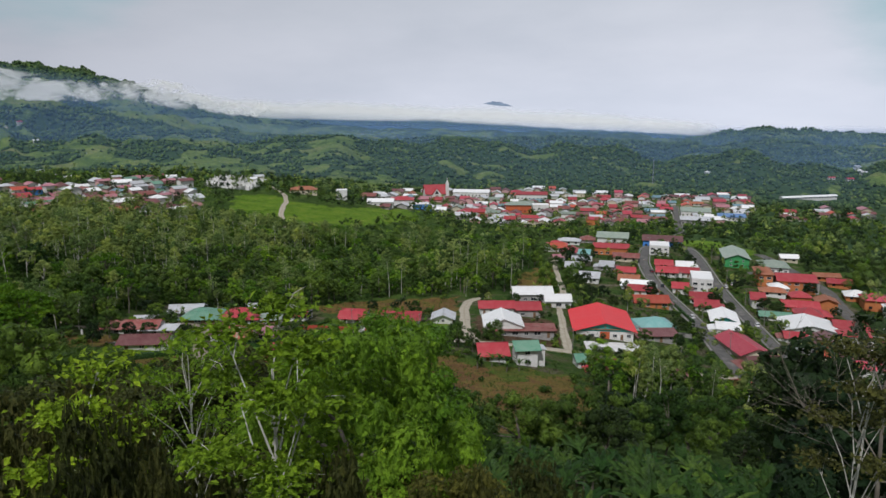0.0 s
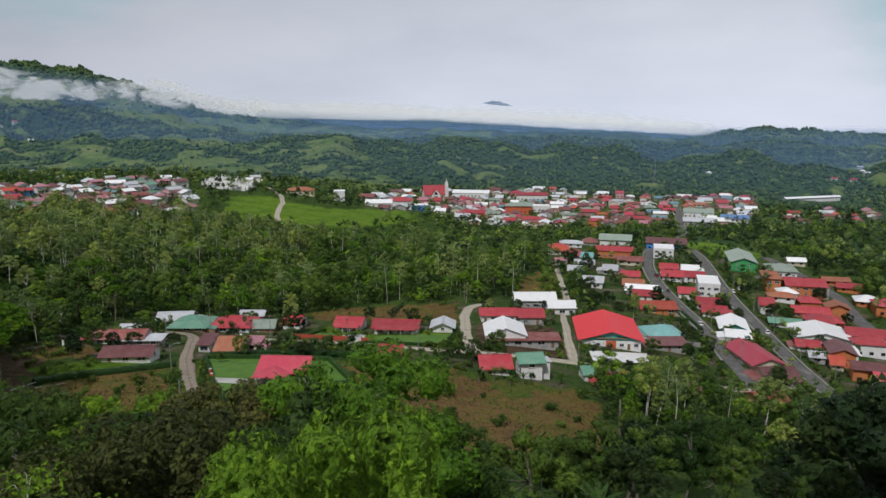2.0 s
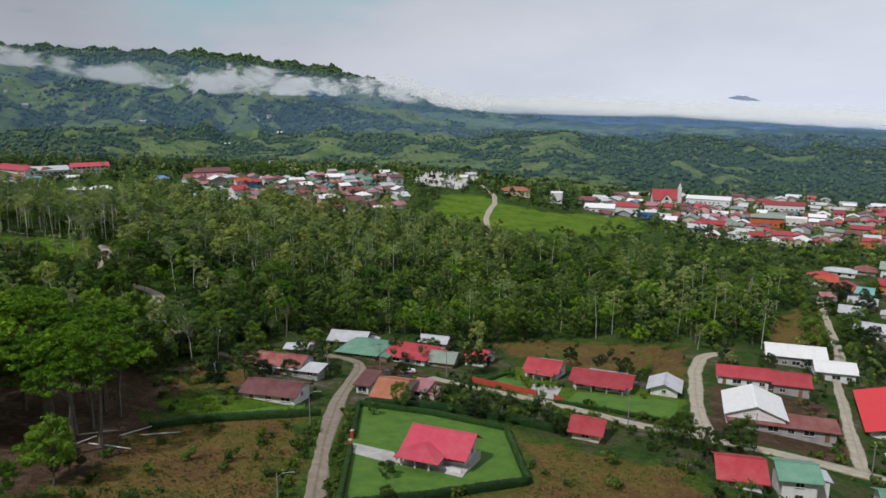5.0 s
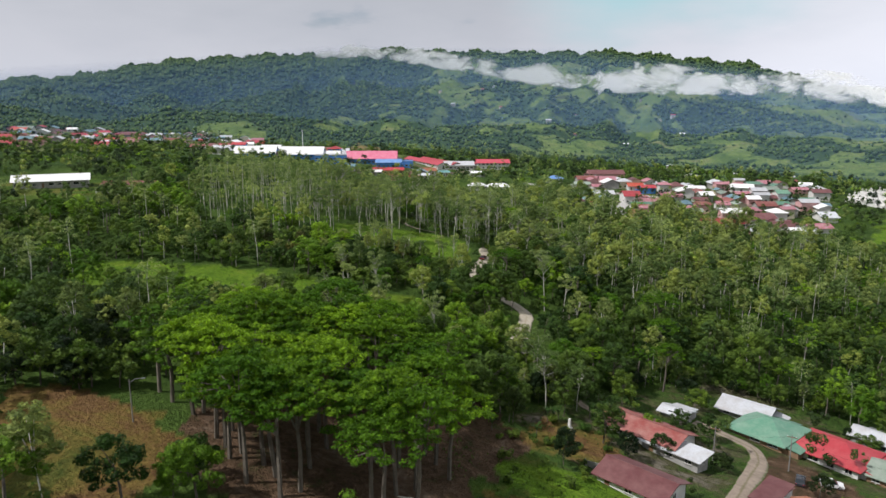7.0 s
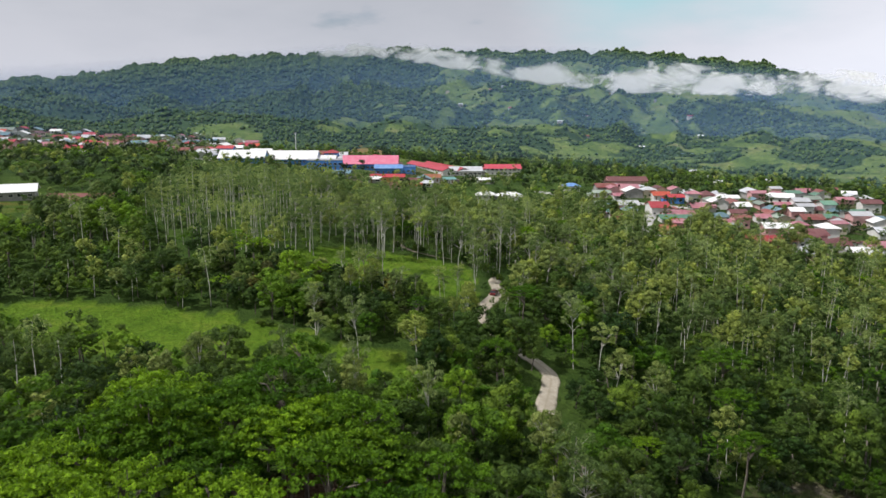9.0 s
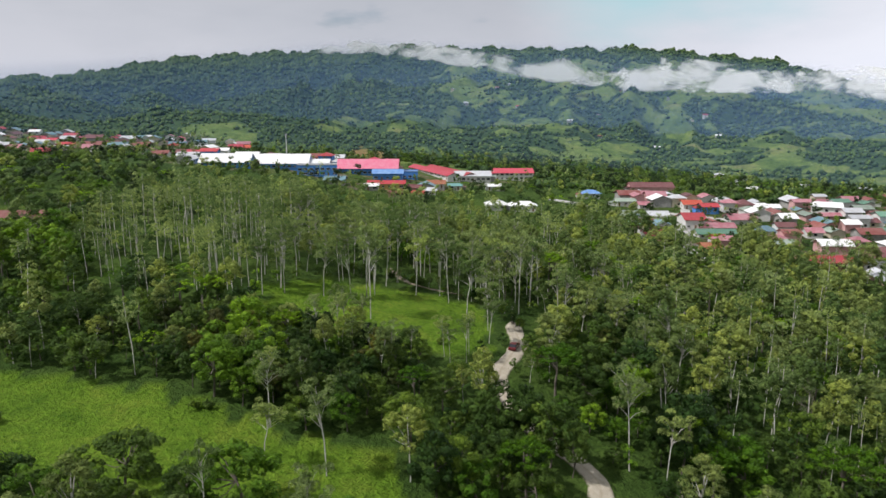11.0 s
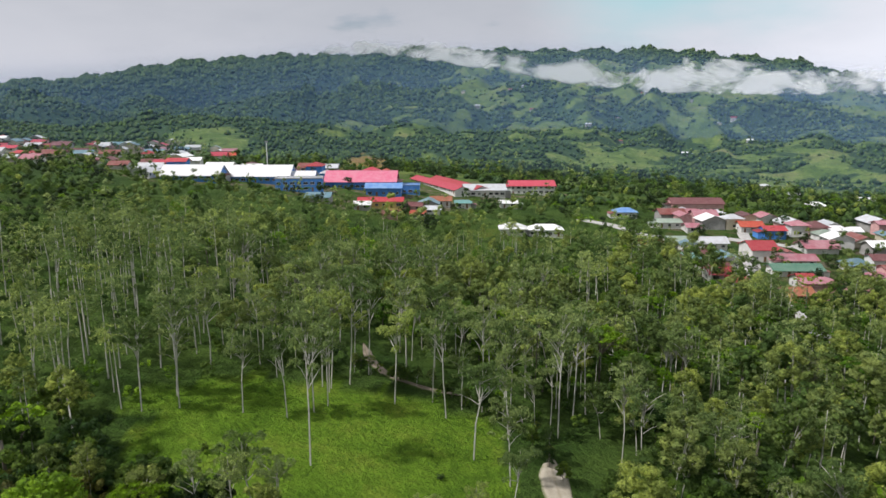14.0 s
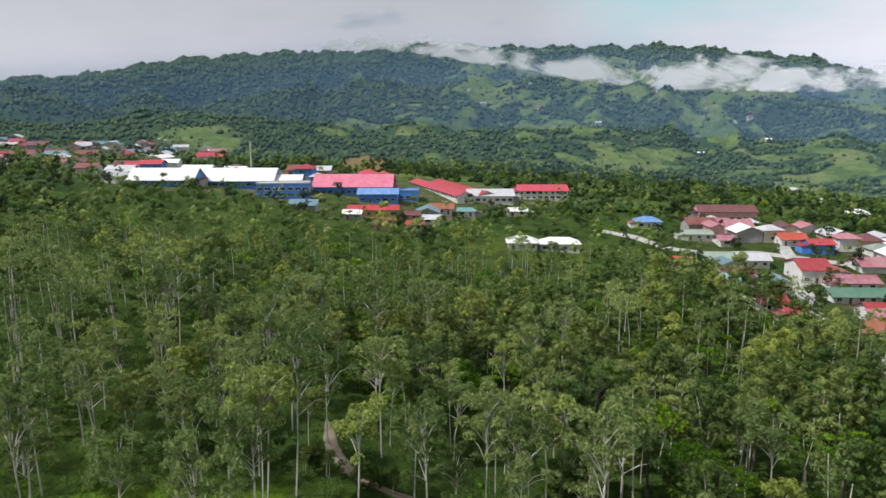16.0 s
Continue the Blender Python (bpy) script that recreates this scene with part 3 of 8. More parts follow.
GARDENS = [(-48, 206), (-42, 221), (-24, 205), (-10, 212), (5, 206), (5, 188), (-13, 188), (-36, 195)]
VILLAGE = [(-118, 152), (-76, 154), (-66, 164), (-30, 166), (-14, 160), (4, 160), (30, 152), (64, 165), (90, 160), (130, 150), (160, 180), (215, 330), (222, 420), (165, 470),
           (90, 470), (62, 420), (66, 300), (60, 280), (4, 270), (-60, 246), (-110, 238), (-116, 200)]
EAST_TOWN = [(-289, 384), (-330, 435), (-367, 500), (-331, 532), (-286, 547), (-274, 595), (-226, 602), (-166, 431), (-185, 413), (-205, 429), (-246, 398)]
WOOD_HOUSES = [(-350, 375), (-385, 370), (-392, 400), (-350, 415)]
SCHOOL = [(-425, 345), (-470, 330), (-520, 270), (-570, 260), (-640, 330), (-540, 480), (-440, 520), (-425, 420)]
MAIN_TOWN = [(-67, 552), (-74, 665), (-53, 756), (10, 807), (122, 845), (178, 816), (260, 796), (383, 853), (310, 663), (228, 613), (177, 630), (86, 586), (22, 571), (-13, 615)]
WEST_TOWN = [(-560, 150), (-620, 130), (-900, 200), (-900, 420), (-700, 400), (-600, 260)]
SOUTH_WEST = [(-340, 110), (-400, 90), (-430, 150), (-370, 180), (-335, 160)]
SCAR = [(-595, 423), (-827, 589), (-759, 580), (-623, 485)]
WEST_FIELD = [(-872, 372), (-985, 452), (-955, 496), (-770, 444), (-720, 412), (-815, 408)]
LOT = [(8, 186), (38, 186), (42, 200), (40, 226), (12, 226), (10, 205)]
GROVE_FLOOR = [(-124, 160), (-106, 152), (-99, 134), (-92, 122), (-84, 104), (-90, 92), (-135, 98), (-152, 138), (-142, 158)]
DIRT_YARD = [(-73, 180), (-56, 178), (-54, 192), (-66, 206), (-82, 206), (-84, 200)]
HOME = [(-80, 156), (-60, 100), (-44, 90), (34, 94), (40, 160), (-14, 164), (-66, 168)]
WEST_EDGE = [(-116, 140), (-96, 126), (-84, 98), (-60, 84), (-46, 92), (-76, 152), (-100, 176), (-118, 170)]
OPEN_LAND = [HOME, WEST_EDGE, WEST_FIELD, SCAR, COW_MEADOW, GREEN_HILL, CLEARING, PASTURE, YARD_WEST, STRIP, SLOPE, BACK_FIELD, RIGHT_FIELD, GREEN_FIELD, RIGHT_GRASS, LAWN, GARDENS, VILLAGE, EAST_TOWN, WOOD_HOUSES, SCHOOL,
             MAIN_TOWN, WEST_TOWN, SOUTH_WEST]

# one sheet of ground round the village, its cells growing towards the horizon, closest where the ranges stand
bearing = np.radians(np.r_[np.linspace(-180, -46, 68)[:-1], np.linspace(-46, 100, 640)[:-1], np.linspace(100, 180, 41)])
rings = np.r_[0.02, np.arange(3, 90, 3.0), np.geomspace(90, 6500, 285)]
ba, br = np.meshgrid(bearing, rings)
gx, gy = -30 - br * np.sin(ba), 60 + br * np.cos(ba)
gzz = ground_z(gx, gy)
idx = np.arange(gx.size).reshape(gx.shape)
quads = np.stack([idx[:-1, :-1], idx[1:, :-1], idx[1:, 1:], idx[:-1, 1:]], -1).reshape(-1, 4)[:, ::-1]
ground_me = array_mesh("ground", np.stack([gx, gy, gzz], -1).reshape(-1, 3), quads, True)


def cover_layer(name, polys, soft):
    """A layer on the ground: 1 in the polygons, ragged at the edge."""
    jx, jy = gx + soft * fbm(gx, gy, 14, 2, 8), gy + soft * fbm(gx, gy, 14, 2, 9)
    a = np.zeros(gx.shape)
    for p in polys:
        a = np.maximum(a, inside(jx, jy, p).astype(float))
    at = ground_me.attributes.new(name, "FLOAT", "POINT")
    at.data.foreach_set("value", a.astype(np.float32).ravel())


def woods(x, y):
    """How wooded the far slopes are, 0 to 1: wood in the gullies, on the near ridge and on the western range, pasture on the spurs."""
    az, r = np.degrees(np.arctan2(-(x + 30), y - 60)), np.hypot(x + 30, y - 60)
    west = np.clip((az - 52 + 5 * fbm(x, y, 500, 2, 45)) / 5, 0, 1)
    high = np.clip((r - 1500) / 400, 0, 1) * np.interp(az, [8, 18, 45, 54], [0, 1.45, 1.35, 1.0])
    fore = np.clip((1500 - r) / 300, 0, 1) * np.interp(az, [-40, -12, 1, 7, 20, 34, 46], [0.26, 0.46, 0.30, -0.08, -0.06, -0.06, 0.04])
    patches = fbm(x, y, 230, 4, 41) * 0.60 + fbm(x, y, 75, 3, 43) * 0.50
    gully = np.clip(0.06 - spur(x, y), -0.35, 0.8) * 0.85
    wooded = np.clip(0.5 + (0.10 + patches + fore + west * 0.95 - high * 0.42 + 0.5 * np.clip((r - 2300) / 300, 0, 1) * np.clip((14 - az) / 4, 0, 1) + 0.9 * np.clip((r - 2000) / 250, 0, 1) * np.clip((az - 14) / 4, 0, 1) + gully * np.clip((r - 1100) / 500, 0.15, 1)) * 1.6, 0, 1)
    bend = 16 * fbm(x, y, 60, 2, 47)
    return np.where(inside(x + bend, y + bend, WEST_FIELD), 0.12, wooded)


at = ground_me.attributes.new("woods", "FLOAT", "POINT")
at.data.foreach_set("value", woods(gx, gy).astype(np.float32).ravel())
cover_layer("brown", [SLOPE, PASTURE, CLEARING, BACK_FIELD, RIGHT_FIELD, SCAR, YARD_WEST], 2.5)
cover_layer("green", [COW_MEADOW, GREEN_HILL, STRIP, GREEN_FIELD, RIGHT_GRASS, GARDENS], 2.5)
cover_layer("rough", [HOME, WEST_EDGE, WOOD_HOUSES, SOUTH_WEST], 5.0)
cover_layer("dirt", [LOT, GROVE_FLOOR, DIRT_YARD], 2.0)
cover_layer("yard", [VILLAGE, EAST_TOWN, MAIN_TOWN, SCHOOL, WEST_TOWN], 3.0)

land, nt, b = nodes_of("land")


def layer(name):
    a = nt.nodes.new("ShaderNodeAttribute")
    a.attribute_name = name
    return a.outputs["Fac"]


floor_c = ramp(nt, noise_node(nt, 0.05, 6.0, 0.65), [(0.35, (0.042, 0.092, 0.013)), (0.65, (0.105, 0.178, 0.030))])
tuft = noise_node(nt, 0.9, 5.0, 0.7)
wood_far = ramp(nt, noise_node(nt, 0.11, 5.0, 0.72, "Object", 0.4), [(0.30, (0.022, 0.050, 0.020)), (0.52, (0.042, 0.082, 0.030)), (0.72, (0.075, 0.118, 0.042))])
pasture_far = ramp(nt, noise_node(nt, 0.02, 6.0, 0.7), [(0.32, (0.075, 0.130, 0.030)), (0.44, (0.125, 0.190, 0.046)), (0.54, (0.165, 0.225, 0.058)), (0.68, (0.225, 0.225, 0.090))])
edge = nt.nodes.new("ShaderNodeMath")
edge.operation = "MULTIPLY_ADD"
nt.links.new(noise_node(nt, 0.035, 6.0, 0.7), edge.inputs[0])
edge.inputs[1].default_value = 1.6
nt.links.new(layer("woods"), edge.inputs[2])
scaled = nt.nodes.new("ShaderNodeMath")
scaled.operation = "MULTIPLY"
scaled.inputs[1].default_value = 1 / 2.6
nt.links.new(edge.outputs[0], scaled.inputs[0])
wood_mask = ramp(nt, scaled.outputs[0], [(0.455, (0, 0, 0)), (0.53, (1, 1, 1))])
scrub = ramp(nt, noise_node(nt, 0.075, 8.0, 0.80, "Object", 1.2), [(0.40, (0.34, 0.42, 0.40)), (0.52, (0.92, 0.95, 0.95)), (0.62, (1.16, 1.10, 1.05))])
pasture_far = blend(nt, 0.85, pasture_far, scrub, "MULTIPLY")
far_c = blend(nt, wood_mask, pasture_far, wood_far)
sep = nt.nodes.new("ShaderNodeSeparateXYZ")
tc = nt.nodes.new("ShaderNodeTexCoord")
nt.links.new(tc.outputs["Object"], sep.inputs[0])
dist_n = nt.nodes.new("ShaderNodeVectorMath")
dist_n.operation = "DISTANCE"
dist_n.inputs[1].default_value = (-110, 230, 0)
nt.links.new(tc.outputs["Object"], dist_n.inputs[0])
far_f = nt.nodes.new("ShaderNodeMapRange")
far_f.inputs["From Min"].default_value, far_f.inputs["From Max"].default_value = 330, 520
nt.links.new(dist_n.outputs["Value"], far_f.inputs["Value"])
col = blend(nt, far_f.outputs[0], floor_c, far_c)
brown_c = ramp(nt, noise_node(nt, 0.055, 9.0, 0.76, "Object", 0.8), [(0.34, (0.090, 0.122, 0.022)), (0.43, (0.190, 0.170, 0.036)), (0.51, (0.262, 0.180, 0.052)), (0.58, (0.215, 0.122, 0.050)), (0.70, (0.300, 0.185, 0.082))])
rough_c = ramp(nt, noise_node(nt, 0.07, 9.0, 0.76, "Object", 0.8), [(0.36, (0.050, 0.105, 0.015)), (0.48, (0.098, 0.175, 0.022)), (0.58, (0.170, 0.185, 0.034)), (0.68, (0.205, 0.155, 0.048))])
green_c = ramp(nt, noise_node(nt, 0.09, 9.0, 0.74), [(0.34, (0.085, 0.178, 0.010)), (0.50, (0.158, 0.285, 0.019)), (0.66, (0.225, 0.318, 0.032))])
yard_c = ramp(nt, noise_node(nt, 0.09, 7.0, 0.7, "Object", 0.4), [(0.34, (0.035, 0.080, 0.014)), (0.48, (0.075, 0.140, 0.024)), (0.56, (0.125, 0.125, 0.055)), (0.66, (0.26, 0.23, 0.18))])
col = blend(nt, layer("rough"), col, rough_c)
col = blend(nt, layer("yard"), col, yard_c)
col = blend(nt, layer("brown"), col, brown_c)
col = blend(nt, layer("green"), col, green_c)
dirt_c = ramp(nt, noise_node(nt, 0.16, 8.0, 0.74, "Object", 0.6), [(0.34, (0.075, 0.085, 0.028)), (0.44, (0.120, 0.075, 0.042)), (0.56, (0.185, 0.118, 0.072)), (0.68, (0.270, 0.200, 0.140))])
col = blend(nt, layer("dirt"), col, dirt_c)
col = blend(nt, 0.7, col, ramp(nt, tuft, [(0.30, (0.42, 0.42, 0.42)), (0.70, (1.12, 1.12, 1.12))]), "MULTIPLY")
nt.links.new(col, b.inputs["Base Color"])
b.inputs["Roughness"].default_value = 0.95
b.inputs["Specular IOR Level"].default_value = 0.15
crowns = noise_node(nt, 0.11, 5.0, 0.72, "Object", 0.4)
height = blend(nt, far_f.outputs[0], tuft, crowns)
bump(nt, b, height, 0.9, 3.0)
ground_me.materials.append(land)
ground = tagged(new("ground", ground_me), "rolling green valley floor rising to wooded mountains", "ground", kind="structure")


def strip(name, points, width, material, label, lift=0.12, ragged=0.22, category="road", taper=False):
    """A road laid over the ground, its edges uneven and dropping into the soil."""
    q = along(points, 1.5)
    d = np.gradient(q, axis=0)
    nrm = np.stack([-d[:, 1], d[:, 0]], 1) / np.hypot(d[:, 0], d[:, 1])[:, None]
    rng = np.random.RandomState(int(width * 10) + len(q))
    cols = [-0.5, -0.44, -0.3, -0.15, 0.0, 0.15, 0.3, 0.44, 0.5]
    wobble = [np.convolve(rng.normal(0, 1, len(q) + 8), np.ones(9) / 3, "valid") * ragged for _ in (0, 1)]
    rows = []
    for c in cols:
        off = width * c + (wobble[int(c > 0)] if abs(c) > 0.4 else np.zeros(len(q)))
        if taper:
            off = off * np.clip(np.minimum(np.arange(len(q)), np.arange(len(q))[::-1]) / 4 + 0.15, 0, 1)
        p = q + nrm * np.reshape(off, (-1, 1))
        rut = -0.05 if ragged > 0.15 and abs(abs(c) - 0.3) < 0.05 else 0
        z = ground_z(p[:, 0], p[:, 1]) + (lift + rut if abs(c) < 0.45 else -0.25)
        rows.append(np.c_[p, z])
    v = np.stack(rows, 1)
    k = np.arange(len(q) * len(cols)).reshape(len(q), -1)
    f = np.stack([k[:-1, :-1], k[:-1, 1:], k[1:, 1:], k[1:, :-1]], -1).reshape(-1, 4)[:, ::-1]
    me = array_mesh(name, v.reshape(-1, 3), f, True)
    me.attributes.new("across", "FLOAT", "POINT").data.foreach_set("value", np.tile(np.abs(cols), len(q)).astype(np.float32))
    me.materials.append(M[material])
    return tagged(new(name, me), label, category, kind="structure")


ROAD_LABEL = {"gravel": "rutted stony dirt road through the pasture", "sand": "pale gravel lane", "asphalt": "worn grey asphalt avenue", "concrete": "grey concrete village street"}
for key, pts in ROADS.items():
    strip("road", pts, ROAD_WIDTH[key], ROAD_LOOK[key], ROAD_LABEL[ROAD_LOOK[key]], 0.20, 0.06 if "avenue" in key else 0.25, taper="forest" in key)


def beside(points, off):
    """A line alongside another."""
    q = along(points, 6)
    d = np.gradient(q, axis=0)
    nrm = np.stack([-d[:, 1], d[:, 0]], 1) / np.hypot(d[:, 0], d[:, 1])[:, None]
    return [tuple(p) for p in q + nrm * off]


for key in ("avenue", "avenue_two"):
    for side in (-1, 1):
        strip("pavement", beside(ROADS[key][:-1], side * (ROAD_WIDTH[key] / 2 + 0.6)), 0.9, "pavement", "narrow concrete pavement with a raised kerb along the avenue", 0.28, 0.02, "pavement")


def patch(name, corners, material, label, lift=0.12, steps=10, kind="structure", category="ground"):
    """A four-cornered piece of ground laid on the land."""
    (a, b2, c, d) = [np.array(p, float) for p in corners]
    t = np.linspace(0, 1, steps)
    s, r = np.meshgrid(t, t)
    p = (a * (1 - s[..., None]) + b2 * s[..., None]) * (1 - r[..., None]) + (d * (1 - s[..., None]) + c * s[..., None]) * r[..., None]
    z = ground_z(p[..., 0], p[..., 1]) + lift
    edge = (s == 0) | (s == 1) | (r == 0) | (r == 1)
    z = np.where(edge, z - lift - 0.2, z)
    k = np.arange(steps * steps).reshape(steps, steps)
    f = np.stack([k[:-1, :-1], k[:-1, 1:], k[1:, 1:], k[1:, :-1]], -1).reshape(-1, 4)
    me = array_mesh(name, np.concatenate([p, z[..., None]], -1).reshape(-1, 3), f, True)
    me.materials.append(M[material])
    return tagged(new(name, me), label, category, kind=kind)


def field(name, poly, material, label, lift=0.12, step=1.5, category="ground"):
    """A piece of ground with straight convex edges laid on the land."""
    cx, cy = sum(p[0] for p in poly) / len(poly), sum(p[1] for p in poly) / len(poly)
    half = max(math.hypot(p[0] - cx, p[1] - cy) for p in poly)
    n = int(2 * half / step) + 1
    bm = bmesh.new()
    bmesh.ops.create_grid(bm, x_segments=n, y_segments=n, size=half, matrix=Matrix.Translation((cx, cy, 0)))
    for (x1, y1), (x2, y2) in zip(poly, poly[1:] + poly[:1]):
        out = Vector((y2 - y1, x1 - x2, 0))
        if out.dot(Vector((x1 - cx, y1 - cy, 0))) < 0:
            out = -out
        bmesh.ops.bisect_plane(bm, geom=bm.verts[:] + bm.edges[:] + bm.faces[:], plane_co=(x1, y1, 0), plane_no=out, clear_outer=True)
    for v in bm.verts:
        v.co.z = gz(v.co.x, v.co.y) + lift
    rim = [e for e in bm.edges if e.is_boundary]
    skirt = bmesh.ops.extrude_edge_only(bm, edges=rim)
    for v in skirt["geom"]:
        if isinstance(v, bmesh.types.BMVert):
            v.co.z -= lift + 0.3
    bmesh.ops.recalc_face_normals(bm, faces=bm.faces[:])
    me = bpy.data.meshes.new(name)
    bm.to_mesh(me)
    bm.free()
    me.materials.append(M[material])
    return tagged(new(name, me), label, category, kind="structure")


LAWN_EDGE = [(-67, 165), (-50, 166), (-32, 163), (-22, 137), (-36, 122), (-46, 113)]
field("lawn", LAWN_EDGE, "lawn", "bright mown lawn round the red-roofed house")
field("lawn", [(-93, 135), (-78, 160), (-74, 152), (-80, 144), (-91, 133)], "lawn", "strip of mown grass along a clipped hedge")
field("driveway", [(-57, 141), (-48, 140), (-45, 134), (-55, 136)], "concrete", "pale concrete driveway", 0.2, 1.0, "driveway")
patch("lawn", [(-26, 189), (4, 188), (5, 207), (-24, 203)], "lawn", "mown lawn before red-roofed houses")
patch("lawn", [(-47, 198), (-35, 194), (-33, 206), (-44, 216)], "lawn", "mown lawn behind a red fence")
patch("yard", [(-34, 193), (-26, 191), (-26, 206), (-35, 206)], "concrete", "grey paved yard before a house", 0.18, category="driveway")
patch("court", [(45.5, 187.5), (67.5, 194.5), (70, 207), (46.5, 200)], "white_paint", "whitish concrete forecourt of the hall", 0.25, category="pavement")
patch("car_park", [(176, 334), (200, 338), (202, 372), (172, 366)], "asphalt", "grey asphalt car park", 0.16, category="pavement")

# ---- houses ----
FOOT = []   # x, y and radius of what stands on the ground, so that no tree grows through it
ROOF_WORD = {"red": "red metal", "pinkred": "faded red metal", "redorange": "orange-red metal", "brown": "dark maroon metal", "rust": "patched rusty red", "tile": "orange tiled",
             "zinc": "grey zinc", "whitemetal": "white metal", "green": "green metal", "greygreen": "grey-green metal", "teal": "teal metal", "tealgrey": "blue-grey metal",
             "bluemetal": "blue metal", "pink": "faded pink metal", "rose": "bright pink metal"}
WALL = {"white": "white_paint", "cream": "cream_paint", "grey": "grey_wall", "orange": "orange_wall", "redorange": "redorange_wall", "yellow": "yellow_wall", "blue": "blue_wall",
        "teal": "teal_wall", "brownw": "brown_wall", "pinkw": "pink_wall", "green": "green_wall"}
WALL_WORD = {"brownw": "brown", "pinkw": "pink", "redorange": "orange-red"}


def window_mesh(w, h):
    f = Geo()
    for x in (-w / 2, 0, w / 2):
        f.box(x, 0, 0, 0.07, 0.12, h)
    for z in (0, h - 0.07):
        f.box(0, 0, z, w + 0.07, 0.12, 0.07)
    p = Geo().box(0, 0.02, 0.04, w - 0.02, 0.05, h - 0.08)
    s = Geo().box(0, -0.06, -0.09, w + 0.25, 0.24, 0.08)
    return [(g.mesh(n), n, k) for g, n, k in ((f, "window_frame", "window_frame"), (p, "pane", "glass"), (s, "window_sill", "concrete"))]


WINDOW = {s: window_mesh(*s) for s in ((1.4, 1.1), (1.0, 1.0), (2.2, 1.3))}
FAR_WINDOW = Geo().box(0, 0, 0, 1.5, 0.1, 1.2).mesh("window")
DOOR = Geo().box(0, 0, 0, 0.95, 0.10, 2.05).box(0.36, -0.07, 1.0, 0.08, 0.06, 0.08).mesh("door")


def put_window(house, m, size=(1.4, 1.1)):
    pieces = WINDOW[size]
    frame_me, n, k = pieces[0]
    w = part("window", frame_me, k, house)
    w.matrix_basis = m
    for me, n, k in pieces[1:]:
        part(n, me, k, w)


def roof_geo(kind, w, d, h, over, rise):
    """The roof as one folded sheet with thickness; its eaves at height h over the walls."""
    g, a, c, t = Geo(), w / 2 + over, d / 2 + over, 0.16
    e, top = h - over * rise / (d / 2), h + rise
    if kind in ("gable", "shedgable"):
        p = 0.0 if kind == "gable" else -0.16 * d
        ring = [(-c, e), (p, top), (c, e), (c, e - t), (p, top - t), (-c, e - t)]
        v = [(x, y, z) for x in (-a, a) for y, z in ring]
        g.add(v, [(0, 6, 7, 1), (1, 7, 8, 2), (2, 8, 9, 3), (3, 9, 10, 4), (4, 10, 11, 5), (5, 11, 6, 0), (0, 1, 4, 5), (1, 2, 3, 4), (6, 11, 10, 7), (7, 10, 9, 8)])
    elif kind == "hip":
        r = max(a - min(a, c) * 0.9, 0.3)
        lo = [(-a, -c, e), (a, -c, e), (a, c, e), (-a, c, e)]
        v = lo + [(-r, 0, top), (r, 0, top)] + [(x, y, z - t) for x, y, z in lo]
        g.add(v, [(0, 1, 5, 4), (2, 3, 4, 5), (1, 2, 5), (3, 0, 4), (0, 6, 7, 1), (1, 7, 8, 2), (2, 8, 9, 3), (3, 9, 6, 0), (9, 8, 7, 6)])
    elif kind == "shed":
        g.slab([(-a, -c, h), (a, -c, h), (a, c, h + rise), (-a, c, h + rise)], t)
    else:
        o, i, k = 0.12, -0.22, h + 0.55
        rings = [(o, h - 0.05), (o, k), (i, k), (i, h + 0.12)]
        v = [(sx * (w / 2 + q), sy * (d / 2 + q), z) for q, z in rings for sx, sy in ((-1, -1), (1, -1), (1, 1), (-1, 1))]
        g.add(v, [(4 * n + m, 4 * n + (m + 1) % 4, 4 * n + 4 + (m + 1) % 4, 4 * n + 4 + m) for n in range(3) for m in range(4)] + [(12, 13, 14, 15), (3, 2, 1, 0)])
    return g


def ridge_geo(kind, w, d, h, over, rise):
    a = w / 2 + over + 0.05
    if kind == "hip":
        a = max(a - min(a, d / 2 + over) * 0.9, 0.3) + 0.2
    p, z = (-0.16 * d if kind == "shedgable" else 0.0), h + rise
    return Geo().add([(-a, p - 0.3, z - 0.05), (-a, p, z + 0.07), (-a, p + 0.3, z - 0.05), (a, p - 0.3, z - 0.05), (a, p, z + 0.07), (a, p + 0.3, z - 0.05)],
                     [(0, 3, 4, 1), (1, 4, 5, 2), (0, 1, 2), (5, 4, 3), (2, 5, 3, 0)])


def walls_geo(kind, w, d, h, rise, deep):
    """The walls with their gable ends, reaching into the slope below."""
    a, c = w / 2, d / 2
    if kind in ("gable", "shedgable"):
        return Geo().add([(-a, -c, -deep), (a, -c, -deep), (a, c, -deep), (-a, c, -deep), (-a, -c, h - 0.1), (a, -c, h - 0.1), (a, c, h - 0.1), (-a, c, h - 0.1),
                          (-a, 0, h + rise - 0.2), (a, 0, h + rise - 0.2)],
                         [(3, 2, 1, 0), (0, 1, 5, 4), (2, 3, 7, 6), (1, 2, 6, 9, 5), (3, 0, 4, 8, 7), (4, 5, 9, 8), (6, 7, 8, 9)])
    if kind == "shed":
        return Geo().add([(-a, -c, -deep), (a, -c, -deep), (a, c, -deep), (-a, c, -deep), (-a, -c, h - 0.1), (a, -c, h - 0.1), (a, c, h + rise * 0.85 - 0.1), (-a, c, h + rise * 0.85 - 0.1)],
                         [(3, 2, 1, 0), (4, 5, 6, 7), (0, 1, 5, 4), (1, 2, 6, 5), (2, 3, 7, 6), (3, 0, 4, 7)])
    return Geo().box(0, 0, -deep, w, d, h + deep)


